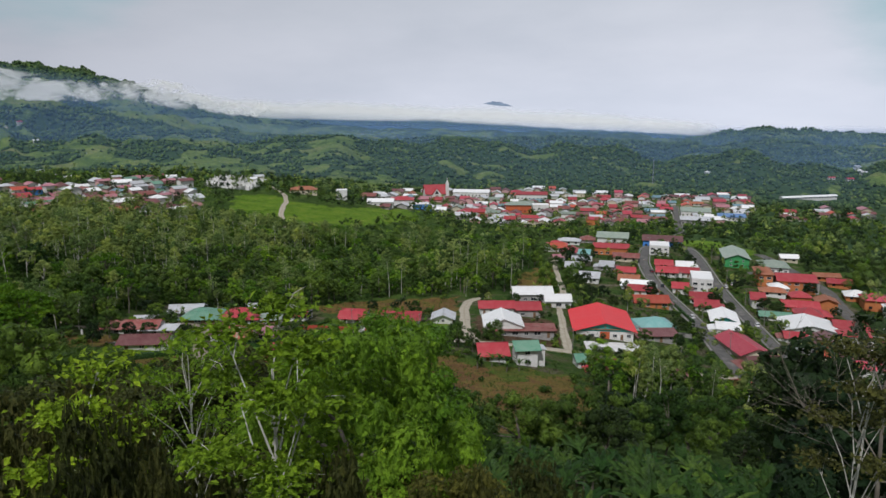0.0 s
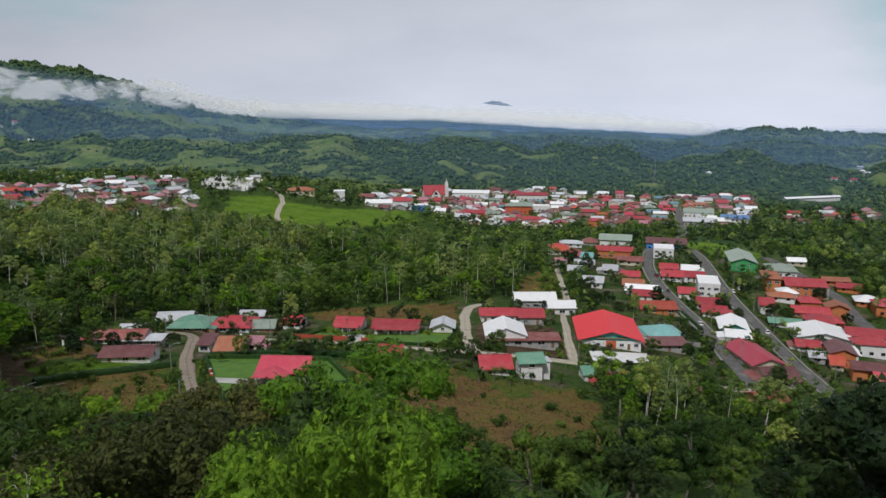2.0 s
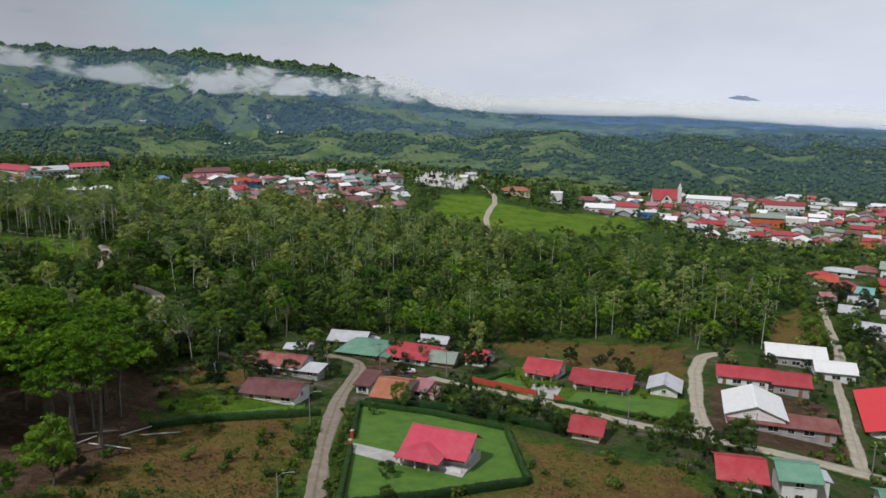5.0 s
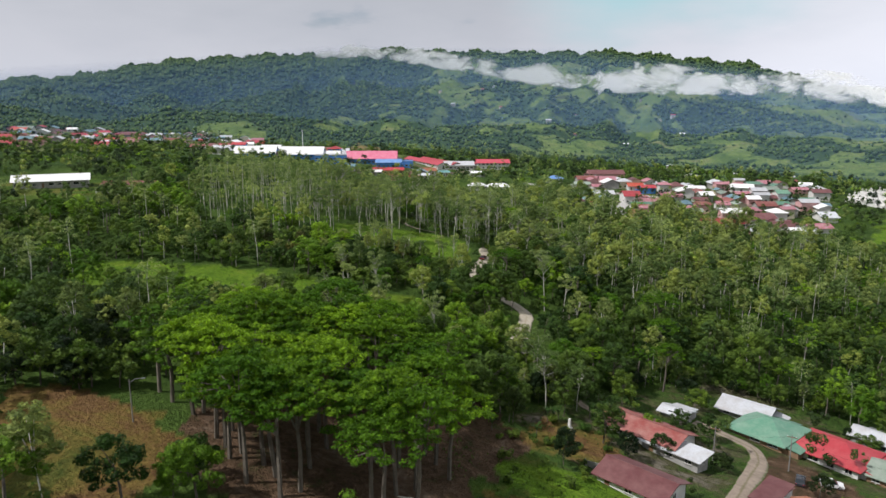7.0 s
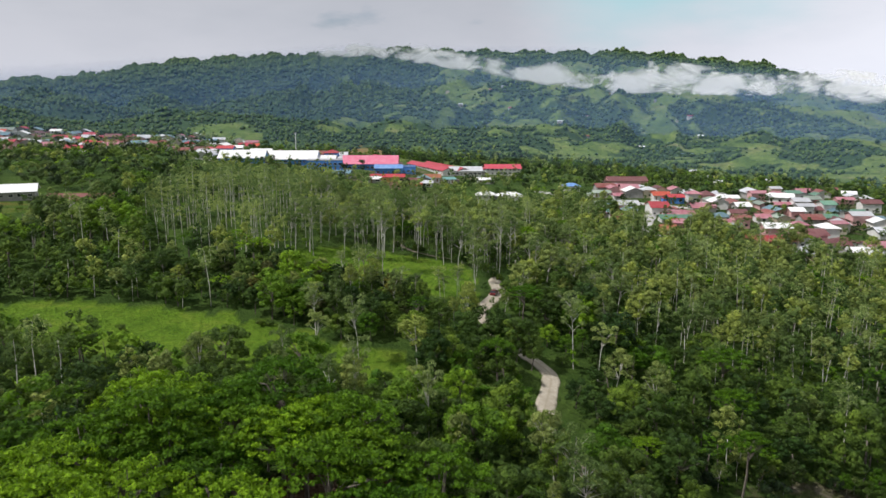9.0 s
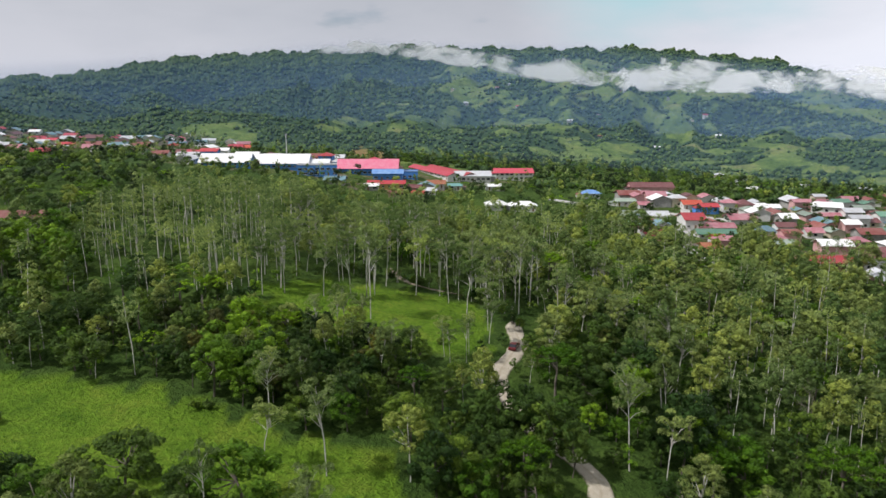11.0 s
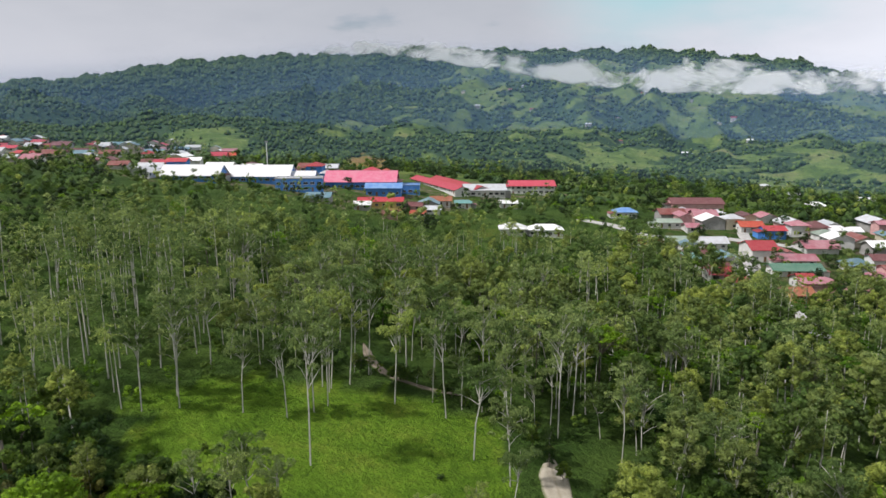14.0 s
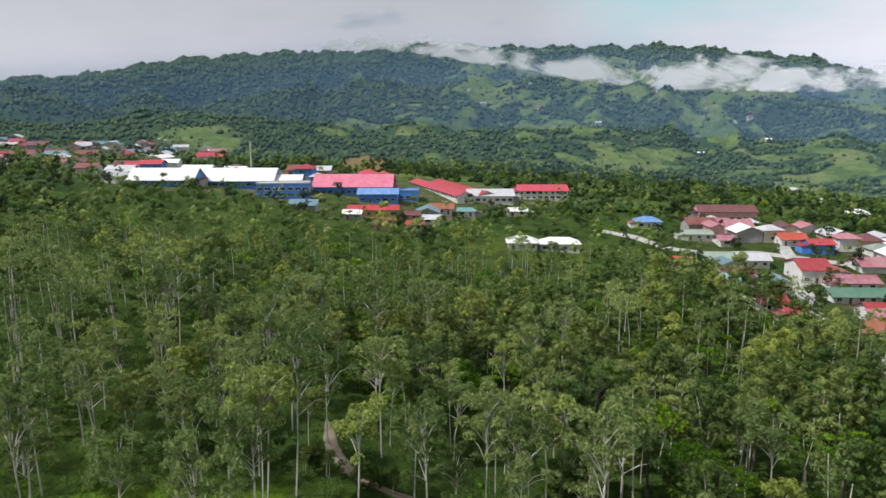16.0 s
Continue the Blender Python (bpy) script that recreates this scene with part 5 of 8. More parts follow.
house(-437.7, 397.3, 52, 9.9, 8.0, 3.2, "gable", "tile", "white", 1)
house(-482.5, 339.0, 58, 24.0, 9.0, 6.6, "flat", "zinc", "blue", 1)
house(-437.0, 349.0, 52, 7.5, 6.0, 2.8, "gable", "whitemetal", "grey", 1)
house(-430.5, 375.0, 42, 8.0, 6.0, 2.8, "gable", "brown", "pinkw", 1)
house(-422.0, 380.0, 52, 7.0, 6.0, 2.6, "gable", "zinc", "white", 1)
house(-430.0, 406.0, 52, 8.0, 6.0, 2.8, "gable", "teal", "white", 1)
house(-422.5, 431.5, 52, 9.0, 6.0, 2.8, "gable", "whitemetal", "white", 1)
house(-536.0, 299.0, 52, 8.5, 7.0, 4.0, "gable", "pink", "white", 1)
house(-536.5, 318.0, 52, 14.0, 7.0, 6.2, "gable", "whitemetal", "cream", 1)
house(-418.0, 352.0, 52, 7.0, 6.0, 2.6, "gable", "rust", "pinkw", 1)
house(-415.0, 366.0, 52, 6.5, 6.0, 2.6, "gable", "redorange", "white", 1)
house(464.0, 859.0, 15, 82.0, 7.0, 3.4, "gable", "whitemetal", "white", 0, False, "long low white building on the plain beyond the town")
house(-214.8, 420.4, 50, 29.6, 9.0, 3.0, "gable", "red", "brownw", 1)
house(-192.8, 446.9, 50, 10.7, 9.0, 3.0, "gable", "brown", "white", 1)
house(-393.2, 133.4, 75, 30.9, 12.0, 3.4, "gable", "whitemetal", "grey", 1)
house(-355.3, 158.2, 55, 24.2, 9.0, 3.6, "gable", "rust", "white", 1)
house(-0.6, 211.4, -3, 6.7, 7.0, 2.5, "gable", "zinc", "white", 2, turn=90)
house(176.3, 386.7, -16, 13.4, 30.0, 5.5, "gable", "greygreen", "green", 1, turn=90)
house(-490, 436, -16, 74, 9, 2.8, "gable", "pinkred", "white", 1, False, "long open market shed with a faded red roof", "market_shed")
house(-488, 450, -16, 70, 10, 2.8, "gable", "red", "white", 1, False, "long open market shed with a red roof", "market_shed")

# houses further off fill the quarters between those built one by one
def quarter(poly, count, yaw, roofs, walls, seed, gap=13, wide=(8, 15)):
    rng = random.Random(seed)
    xs, ys = [p[0] for p in poly], [p[1] for p in poly]
    made = 0
    for _ in range(count * 30):
        x, y = rng.uniform(min(xs), max(xs)), rng.uniform(min(ys), max(ys))
        if not inside(np.array(x), np.array(y), poly) or any(math.hypot(x - fx, y - fy) < fr + gap * 0.5 for fx, fy, fr in FOOT):
            continue
        if any(np.min(np.hypot(q[:, 0] - x, q[:, 1] - y)) < 9 for q in ROAD_LINES):
            continue
        w, d = rng.uniform(*wide), rng.uniform(wide[0] - 1, wide[1] * 0.75)
        house(x, y, yaw + rng.choice([0, 0, 90]) + rng.uniform(-6, 6), w, d, rng.choice([3, 3, 3.2, 5.6]), rng.choice(["gable", "gable", "hip"]), rng.choice(roofs), rng.choice(walls), 0)
        made += 1
        if made >= count:
            break


ROAD_LINES = [along(p, 5) for p in ROADS.values()]
REDS = ["red", "red", "pinkred", "brown", "rust", "brown"]
quarter(MAIN_TOWN, 34, -12, REDS + ["whitemetal", "zinc", "zinc", "greygreen", "tile"], ["white", "white", "cream", "orange", "pinkw"], 5, 10)
quarter(EAST_TOWN, 58, 50, ["brown", "brown", "rust", "pink", "pink", "zinc", "zinc", "zinc", "whitemetal", "greygreen", "green", "tealgrey", "pink"], ["white", "white", "cream", "pinkw"], 6, 3, (6.5, 11))
quarter(WEST_TOWN, 14, 60, REDS + ["zinc", "zinc", "tealgrey", "whitemetal"], ["white", "white", "pinkw", "cream"], 7, 5)
quarter(SCHOOL, 10, 52, REDS + ["whitemetal", "zinc"], ["white", "cream", "blue"], 8, 10)
quarter([(110, 190), (200, 200), (230, 330), (215, 420), (160, 300)], 30, -16, REDS + ["whitemetal", "whitemetal", "zinc", "tile", "teal"], ["white", "cream", "orange"], 9, 3)
quarter([(66, 300), (112, 300), (118, 377), (140, 440), (165, 470), (90, 470), (62, 420)], 7, -14, REDS + ["whitemetal", "zinc", "greygreen", "rust"], ["white", "cream", "grey"], 14, 3)
quarter([(-300, 560), (-180, 540), (-160, 680), (-420, 760), (-420, 600)], 10, 30, ["zinc", "whitemetal", "rust"], ["white", "cream"], 10, 16, (6, 10))
quarter([(-1300, 1000), (-700, 900), (-500, 1000), (-450, 1250), (-900, 1350), (-1300, 1250)], 16, 40, ["zinc", "whitemetal", "red", "tile"], ["white", "grey", "cream"], 11, 30, (5.5, 9))
quarter([(300, 1000), (900, 800), (1100, 1000), (500, 1300)], 10, 0, ["whitemetal", "red", "zinc"], ["white"], 12, 30, (6, 10))
quarter([(420, 560), (600, 620), (640, 700), (480, 700)], 9, -12, REDS + ["whitemetal"], ["white", "cream"], 13, 12)


def far_houses(polys, counts, seed):
    """The rest of the town, too many and too far to tell apart: joined by roof colour."""
    rng = random.Random(seed)
    roofs, walls = {k: Geo() for k in ("red", "pinkred", "zinc", "whitemetal", "tealgrey", "brown", "rust", "greygreen", "redorange", "pink")}, {k: Geo() for k in ("white_paint", "cream_paint", "grey_wall", "pink_wall")}
    pick_roof = ["red", "red", "pinkred", "brown", "brown", "pink", "rust", "redorange", "zinc", "zinc", "whitemetal", "whitemetal", "greygreen", "tealgrey", "zinc"]
    spots = []
    for (poly, yaw), count in zip(polys, counts):
        xs, ys = [p[0] for p in poly], [p[1] for p in poly]
        made = 0
        for _ in range(count * 25):
            x, y = rng.uniform(min(xs), max(xs)), rng.uniform(min(ys), max(ys))
            if made >= count or not inside(np.array(x), np.array(y), poly) or any(math.hypot(x - fx, y - fy) < fr + 4.5 for fx, fy, fr in FOOT) or any(np.min(np.hypot(q[:, 0] - x, q[:, 1] - y)) < 8 for q in ROAD_LINES):
                continue
            w, d, h = rng.uniform(7, 15), rng.uniform(7, 12), rng.choice([2.6, 2.8, 3.0, 4.6])
            m = pose(x, y, gz(x, y) + 0.1, 0, 0, yaw + rng.choice([0, 90]) + rng.uniform(-5, 5))
            for source, target in ((walls_geo("gable", w, d, h, 0.2 * d, 2.0), walls[rng.choice(list(walls))]), (roof_geo("gable", w, d, h, 0.95, 0.2 * d), roofs[rng.choice(pick_roof if poly is not EAST_TOWN else ["brown", "pink", "zinc", "zinc", "whitemetal", "greygreen", "tealgrey", "rust"])])):
                target.add(source.v, source.f, m)
            FOOT.append((x, y, max(w, d) / 2))
            made += 1
    root = tagged(new("town_houses"), "crowded houses with red and grey metal roofs", "houses", kind="stuff")
    for k, g in walls.items():
        part("walls", g, k, root)
    for k, g in roofs.items():
        if g.v:
            part("roofs", g, "roof_" + k, root, ROOF_WORD[k] + " roofs")


far_houses([(MAIN_TOWN, -12), (EAST_TOWN, 50), (WEST_TOWN, 60), (SCHOOL, 52), ([(335, 645), (425, 650), (450, 705), (365, 715)], -12)], [175, 22, 64, 8, 13], 51)
print("houses done")

# ---- plants ----
def leaf_cards(points, out, size, rng, curl=0.2, three=False, loose=0.45):
    """Leaf sprays at the points: one small bent card each, facing out of the crown more or less."""
    n = len(points)
    nrm = out + rng.normal(0, loose, (n, 3)) + np.array([0, 0, 0.25])
    nrm /= np.linalg.norm(nrm, axis=1)[:, None]
    t = np.cross(nrm, rng.normal(0, 1, (n, 3)))
    t /= np.linalg.norm(t, axis=1)[:, None]
    s = np.cross(nrm, t)
    a, c = (size * rng.uniform(0.6, 1.3, n))[:, None], (size * rng.uniform(0.4, 0.85, n))[:, None]
    bend = nrm * (size * curl)
    if three:
        return np.stack([points - t * a, points + t * a * 0.7 - s * c, points + s * c * 1.2 + bend], 1)
    return np.stack([points - t * a, points - s * c + bend, points + t * a, points + s * c + bend], 1)


def crown_points(lobes, count, rng, low=-0.25, shell=0.7, flat=0.8):
    """Points on and a little inside the lobes of a crown, with the way out of the crown at each."""
    weight = np.array([r * r for *_, r in lobes])
    pick = rng.choice(len(lobes), count, p=weight / weight.sum())
    d = rng.normal(0, 1, (count, 3))
    d /= np.linalg.norm(d, axis=1)[:, None]
    d[:, 2] = np.where(d[:, 2] < low, -d[:, 2] * 0.6, d[:, 2])
    c, r = np.array([l[:3] for l in lobes])[pick], np.array([l[3] for l in lobes])[pick]
    return c + d * np.array([1, 1, flat]) * (r * rng.uniform(shell, 1.05, count))[:, None], d


def tree_form(kind, seed):
    """The trunk and limbs of a tree of that kind, and the clumps of its crown (x, y, z, radius)."""
    rng = np.random.RandomState(seed + 3)
    bars, lobes = [], []
    if kind in ("broad", "tall"):
        tall = kind == "tall"
        H = rng.uniform(12, 17) if tall else rng.uniform(8, 12.5)
        spread = rng.uniform(2.4, 3.4) if tall else rng.uniform(3.0, 5.0)
        top = np.array([rng.normal(0, 0.5), rng.normal(0, 0.5), H * 0.6])
        bars.append(([(0, 0, -1), (top[0] * 0.3 + rng.normal(0, 0.2), top[1] * 0.3, H * 0.3), tuple(top)], [0.145, 0.115, 0.075] if tall else [0.24, 0.18, 0.11]))
        n = 30
        for i in range(n):
            u = (i + 0.5) / n
            a = i * 2.4 + rng.uniform(-0.4, 0.4)
            z = H * ((0.54 if tall else 0.36) + (0.44 if tall else 0.58) * u)
            r = spread * math.sqrt(max(0.02, 1 - (1.55 * u - 0.55) ** 2)) * rng.uniform(0.55, 1.05)
            p = (top[0] + r * math.cos(a), top[1] + r * math.sin(a), z + rng.normal(0, 0.3))
            lobes.append((*p, rng.uniform(0.6, 1.55) * (0.88 if tall else 1.0)))
            if i % 5 == 1:
                bars.append(([tuple(top * 0.8), (p[0] * 0.5 + top[0] * 0.4, p[1] * 0.5 + top[1] * 0.4, z * 0.85), p], [0.10, 0.07, 0.03]))
        return bars, lobes
    if kind == "slender":
        H = rng.uniform(15, 20)
        lean = rng.normal(0, 0.7, 2)
        pts = [(0, 0, -1), (lean[0] * 0.2 + rng.normal(0, .15), lean[1] * 0.2, H * 0.35), (lean[0] * 0.6, lean[1] * 0.6 + rng.normal(0, .15), H * 0.65), (lean[0], lean[1], H * 0.92)]
        bars.append((pts, [0.14, 0.115, 0.085, 0.035]))
        for i in range(24):
            a, r, z = i * 2.4 + rng.uniform(-0.5, 0.5), rng.uniform(0.4, 3.6), H * rng.uniform(0.62, 0.99)
            p = (lean[0] + r * math.cos(a), lean[1] + r * math.sin(a), z)
            lobes.append((*p, rng.uniform(0.5, 1.05)))
            z0 = z * rng.uniform(0.74, 0.86)
            if i % 2 == 0:
                bars.append(([(lean[0] * z0 / H, lean[1] * z0 / H, z0), (lean[0] + 0.5 * r * math.cos(a), lean[1] + 0.5 * r * math.sin(a), z * 0.93), p], [0.08, 0.05, 0.02]))
        return bars, lobes
    if kind == "umbrella":
        H = rng.uniform(13, 17)
        bars.append(([(0, 0, -1), (0.3, 0.1, H * 0.35), (0.1, -0.2, H * 0.62)], [0.38, 0.30, 0.2]))
        n = 64
        for i in range(n):
            a, r = i * 2.4 + rng.uniform(-0.3, 0.3), 6.0 * math.sqrt((i + 0.3) / n)
            p = (r * math.cos(a), r * math.sin(a), H * (0.95 - 0.0046 * r * r) + rng.normal(0, 0.5))
            lobes.append((*p, rng.uniform(0.55, 1.15)))
            if i % 8 == 0:
                bars.append(([(0.1, -0.2, H * 0.55), (p[0] * 0.5, p[1] * 0.5, H * 0.76), (p[0], p[1], p[2] - 0.4)], [0.16, 0.10, 0.04]))
        return bars, lobes
    H = rng.uniform(2.4, 3.6)
    for i in range(9):
        a = rng.uniform(0, 6.28)
        p = (1.0 * math.cos(a), 1.0 * math.sin(a), H * rng.uniform(0.25, 0.75))
        lobes.append((*p, rng.uniform(0.5, 0.9)))
        if i < 4:
            bars.append(([(0, 0, -0.4), (p[0] * 0.4, p[1] * 0.4, p[2] * 0.5), p], [0.07, 0.05, 0.02]))
    return bars, lobes


def lump(level):
    """A round lump for a clump of leaves: 8, 20 or 80 faces."""
    if level == 0:
        v = np.array([(1, 0, 0), (0, 1, 0), (-1, 0, 0), (0, -1, 0), (0, 0, 1), (0, 0, -1)], float)
        return v, np.array([(0, 1, 4), (1, 2, 4), (2, 3, 4), (3, 0, 4), (1, 0, 5), (2, 1, 5), (3, 2, 5), (0, 3, 5)])
    bm = bmesh.new()
    bmesh.ops.create_icosphere(bm, subdivisions=level, radius=1.0)
    bm.verts.ensure_lookup_table()
    v, f = np.array([p.co[:] for p in bm.verts]), np.array([[p.index for p in q.verts] for q in bm.faces])
    bm.free()
    return v, f


LUMP = [lump(0), lump(1), lump(2)]


def crown(kind, seed, level=1, cards=500, size=0.26, most=99, grow=1.0):
    """A crown of leaf clumps with loose sprays of leaves round them: vertices, faces and which faces are smooth."""
    bars, lobes = tree_form(kind, seed)
    rng = np.random.RandomState(seed + 50)
    flat = 0.5 if kind == "umbrella" else 0.8
    vs, fs, n = [], [], 0
    chosen = lobes if len(lobes) <= most else [lobes[i] for i in rng.permutation(len(lobes))[:most]]
    for x, y, z, r in chosen if level is not None else ():
        v, f = LUMP[level]
        turn = rng.uniform(0, 6.283)
        c, s = math.cos(turn), math.sin(turn)
        w = v * (1 + rng.uniform(-0.28, 0.28, len(v)))[:, None] * r * 0.92 * grow
        w = np.stack([w[:, 0] * c - w[:, 1] * s + x, w[:, 0] * s + w[:, 1] * c + y, w[:, 2] * flat + z], 1)
        vs.append(w)
        fs.append(f + n)
        n += len(v)
    smooth = [True] * sum(len(f) for f in fs)
    if cards:
        points, out = crown_points(lobes, cards, rng, 0.05 if kind == "umbrella" else -0.4, 0.82, flat)
        t = leaf_cards(points, out, size, rng, 0.2, True, 0.9).reshape(-1, 3)
        vs.append(t)
        fs.append(np.arange(len(t)).reshape(-1, 3) + n)
        smooth += [False] * (len(t) // 3)
    return np.concatenate(vs), np.concatenate(fs), np.array(smooth)


def trunk_mesh(kind, seed):
    g = Geo()
    for pts, rad in tree_form(kind, seed)[0]:
        g.tube(pts, rad, 5)
    return g.mesh("trunk")


TREE_LEAF = {"far": "leaf_far", "olive": "leaf_olive", "broad": "leaf_broad", "slender": "leaf_slender", "umbrella": "leaf_grove", "bush": "leaf_bush", "bright": "leaf_fresh", "dark": "leaf_dark", "dry": "leaf_dry"}
TREE_LABEL = {"far": "dark tree on the hill slope", "olive": "tall olive-green tree with a thin pale trunk", "broad": "broadleaf tree with a dense rounded crown", "slender": "tall pale-trunked tree with a thin feathery crown", "umbrella": "bright green spreading tree with a flat crown",
              "bush": "low leafy green shrub", "bright": "light green leafy tree with open crown", "dark": "dark dense broadleaf tree on the slope", "dry": "dry brownish tree on the slope"}
TREE_NAME = {"far": "hill_tree", "olive": "woodland_tree", "broad": "broadleaf_tree", "slender": "slender_tree", "umbrella": "spreading_tree", "bush": "shrub", "bright": "leafy_tree", "dark": "dark_tree", "dry": "dry_tree"}
FORM_OF = {"far": "broad", "olive": "tall", "broad": "broad", "slender": "slender", "umbrella": "umbrella", "bush": "bush", "bright": "broad", "dark": "broad", "dry": "broad"}
FORMS = {}


def leafy_mesh(name, v, f, smooth, key, tone=None):
    """Leaf clumps with ragged gaps, and solid single sprays over them."""
    me = array_mesh(name, v, f, smooth)
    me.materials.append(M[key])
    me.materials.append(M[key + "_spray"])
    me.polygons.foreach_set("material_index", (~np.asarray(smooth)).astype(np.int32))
    if tone is not None:
        me.attributes.new("tone", "FLOAT", "POINT").data.foreach_set("value", np.asarray(tone, np.float32))
    return me


CROWN_SHAPE = {"broad": (1, 640, 0.36, 99, 1.05), "tall": (1, 560, 0.36, 99, 0.95), "slender": (None, 1150, 0.36), "umbrella": (0, 1500, 0.25, 99, 1.1), "bush": (1, 220, 0.20, 99, 1.1)}
for kind in TREE_LEAF:
    for s in range(5):
        form = FORM_OF[kind]
        v, f, smooth = crown(form, s, *CROWN_SHAPE[form])
        me = leafy_mesh("crown", v, f, smooth, TREE_LEAF[kind])
        tr = trunk_mesh(form, s)
        tr.materials.append(M["bark_pale" if form in ("slender", "tall") else "bark"])
        FORMS[kind, s] = (me, tr)


def plant(kind, x, y, scale=1.0, rng=random, lean=0.0, group=""):
    """A tree or shrub of its own, on the ground."""
    me, tr = FORMS[kind, rng.randrange(5)]
    ob = thing(TREE_NAME[kind], TREE_LABEL[kind], "shrub" if kind == "bush" else "tree", group,
               pose(x, y, gz(x, y), rng.uniform(-3, 3), rng.uniform(-3, 3) + lean, rng.uniform(0, 360)) @ Matrix.Diagonal((scale, scale, scale * rng.uniform(0.9, 1.12), 1)))
    part("trunk", tr, "bark", ob)
    part("crown", me, "leaf_broad", ob)
    return ob


def far_wood(name, spots, label, seed, level=1, most=12, cards=60, size=0.5, grow=1.25, trunks=True):
    """A wood too large to count: trees joined in one mesh. spots: x, y, height factor and kind for each tree."""
    rng = np.random.RandomState(seed)
    by_kind = {}
    for x, y, s, k in spots:
        by_kind.setdefault(k, []).append((x, y, s))
    root = tagged(new(name), label, "trees", kind="stuff")
    for k, rows in by_kind.items():
        rows = np.array(rows)
        z = ground_z(rows[:, 0], rows[:, 1])
        form = FORM_OF[k]
        crowns = [crown(form, q, None if form == "slender" and most > 9 else level, cards * (4 if form == "slender" and most > 9 else 1), size, most, grow) for q in range(6)]
        stems = []
        for q in range(6):
            g = Geo()
            pts, rad = tree_form(form, q)[0][0]
            g.tube(pts, [r * 1.1 for r in rad], 4)
            stems.append((np.array(g.v), np.array([f for f in g.f if len(f) == 4]), np.ones(1, bool)))
        pick, turn = rng.randint(0, 6, len(rows)), rng.uniform(0, 6.283, len(rows))
        for what, source, mat in (("leaves", crowns, TREE_LEAF[k]), ("trunks", stems, "bark_pale" if form in ("slender", "tall") else "bark")):
            if what == "trunks" and not trunks:
                continue
            vs, fs, sm, tone, n = [], [], [], [], 0
            for q in range(6):
                m = pick == q
                if not m.any():
                    continue
                v, f, smooth = source[q]
                c, s = np.cos(turn[m])[:, None], np.sin(turn[m])[:, None]
                sc = rows[m, 2][:, None]
                p = np.stack([(v[:, 0] * c - v[:, 1] * s) * sc + rows[m, 0][:, None], (v[:, 0] * s + v[:, 1] * c) * sc + rows[m, 1][:, None], v[:, 2] * sc + z[m][:, None]], -1)
                vs.append(p.reshape(-1, 3))
                fs.append((f[None] + (n + np.arange(m.sum()) * len(v))[:, None, None]).reshape(-1, f.shape[1]))
                tone.append(np.repeat(rng.uniform(0, 1, m.sum()), len(v)))
                sm.append(np.tile(np.broadcast_to(smooth, (len(f),)), m.sum()))
                n += m.sum() * len(v)
            if what == "leaves":
                me = leafy_mesh(what, np.concatenate(vs), np.concatenate(fs), np.concatenate(sm), mat, np.concatenate(tone))
            else:
                me = array_mesh(what, np.concatenate(vs), np.concatenate(fs), np.concatenate(sm))
                me.materials.append(M[mat])
            new(what, me).parent = root
    return root


# where trees stand: every few metres, but for open land, houses and roads
rng = np.random.RandomState(11)
step = 6.0
cx, cy = np.meshgrid(np.arange(-640, 420, step), np.arange(40, 700, step))
cx, cy = (cx + rng.uniform(-2.6, 2.6, cx.shape)).ravel(), (cy + rng.uniform(-2.6, 2.6, cy.shape)).ravel()
keep = np.ones(cx.shape, bool)
for p in OPEN_LAND:
    keep &= ~inside(cx, cy, p)
for fx, fy, fr in FOOT:
    keep &= np.hypot(cx - fx, cy - fy) > fr + 1.5
for key, q in zip(ROADS, ROAD_LINES):
    d = np.min(np.hypot(cx[:, None] - q[None, :, 0], cy[:, None] - q[None, :, 1]), axis=1)
    keep &= d > ROAD_WIDTH[key] / 2 + (3.4 if "forest" in key else 2.2)
keep &= ~((cy < 100) & (cx > -110))
cx, cy = cx[keep], cy[keep]
SLENDER = [(-460, 250), (-290, 168), (-262, 186), (-250, 205), (-262, 225), (-238, 246), (-205, 250), (-185, 240), (-150, 250), (-125, 270), (-110, 330), (-70, 420), (-180, 440), (-240, 375), (-330, 400), (-430, 340)]
GROVE = [(-165, 100), (-150, 140), (-128, 148), (-104, 142), (-96, 128), (-84, 112), (-92, 98), (-108, 92), (-130, 100)]
PALE = [(-330, 175), (-285, 165), (-262, 186), (-205, 200), (-196, 222), (-206, 250), (-228, 268), (-262, 262), (-300, 250), (-340, 220)]
is_wood, is_pale, is_grove = inside(cx, cy, SLENDER), inside(cx, cy, PALE), inside(cx, cy, GROVE)
mixed, dice = fbm(cx, cy, 60, 2, 21), rng.uniform(size=cx.size)
kinds = np.where(is_grove, "umbrella", np.where(is_pale & (dice < 0.85), "slender", np.where(is_wood & (dice < 0.50), "olive", np.where(is_wood & (dice < 0.68), "slender",
                 np.where((mixed > 0.6) | (dice < 0.06), "bright", np.where(dice > 0.94, "slender", np.where(dice > 0.84, "olive", np.where(dice > 0.76, "umbrella", "broad"))))))))
size = np.where(kinds == "umbrella", np.where(is_grove, 1.1, rng.uniform(0.5, 0.85, cx.size)), np.where((kinds == "slender") | (kinds == "olive"), rng.uniform(0.68, 1.10, cx.size), np.clip(rng.lognormal(-0.32, 0.28, cx.size) + 0.18 * fbm(cx, cy, 45, 2, 33), 0.38, 1.35)))
to_road = np.min(np.hypot(cx[:, None] - ROAD_LINES[7][None, :, 0], cy[:, None] - ROAD_LINES[7][None, :, 1]), axis=1)
size = np.where(to_road < 8, size * 0.66, size)
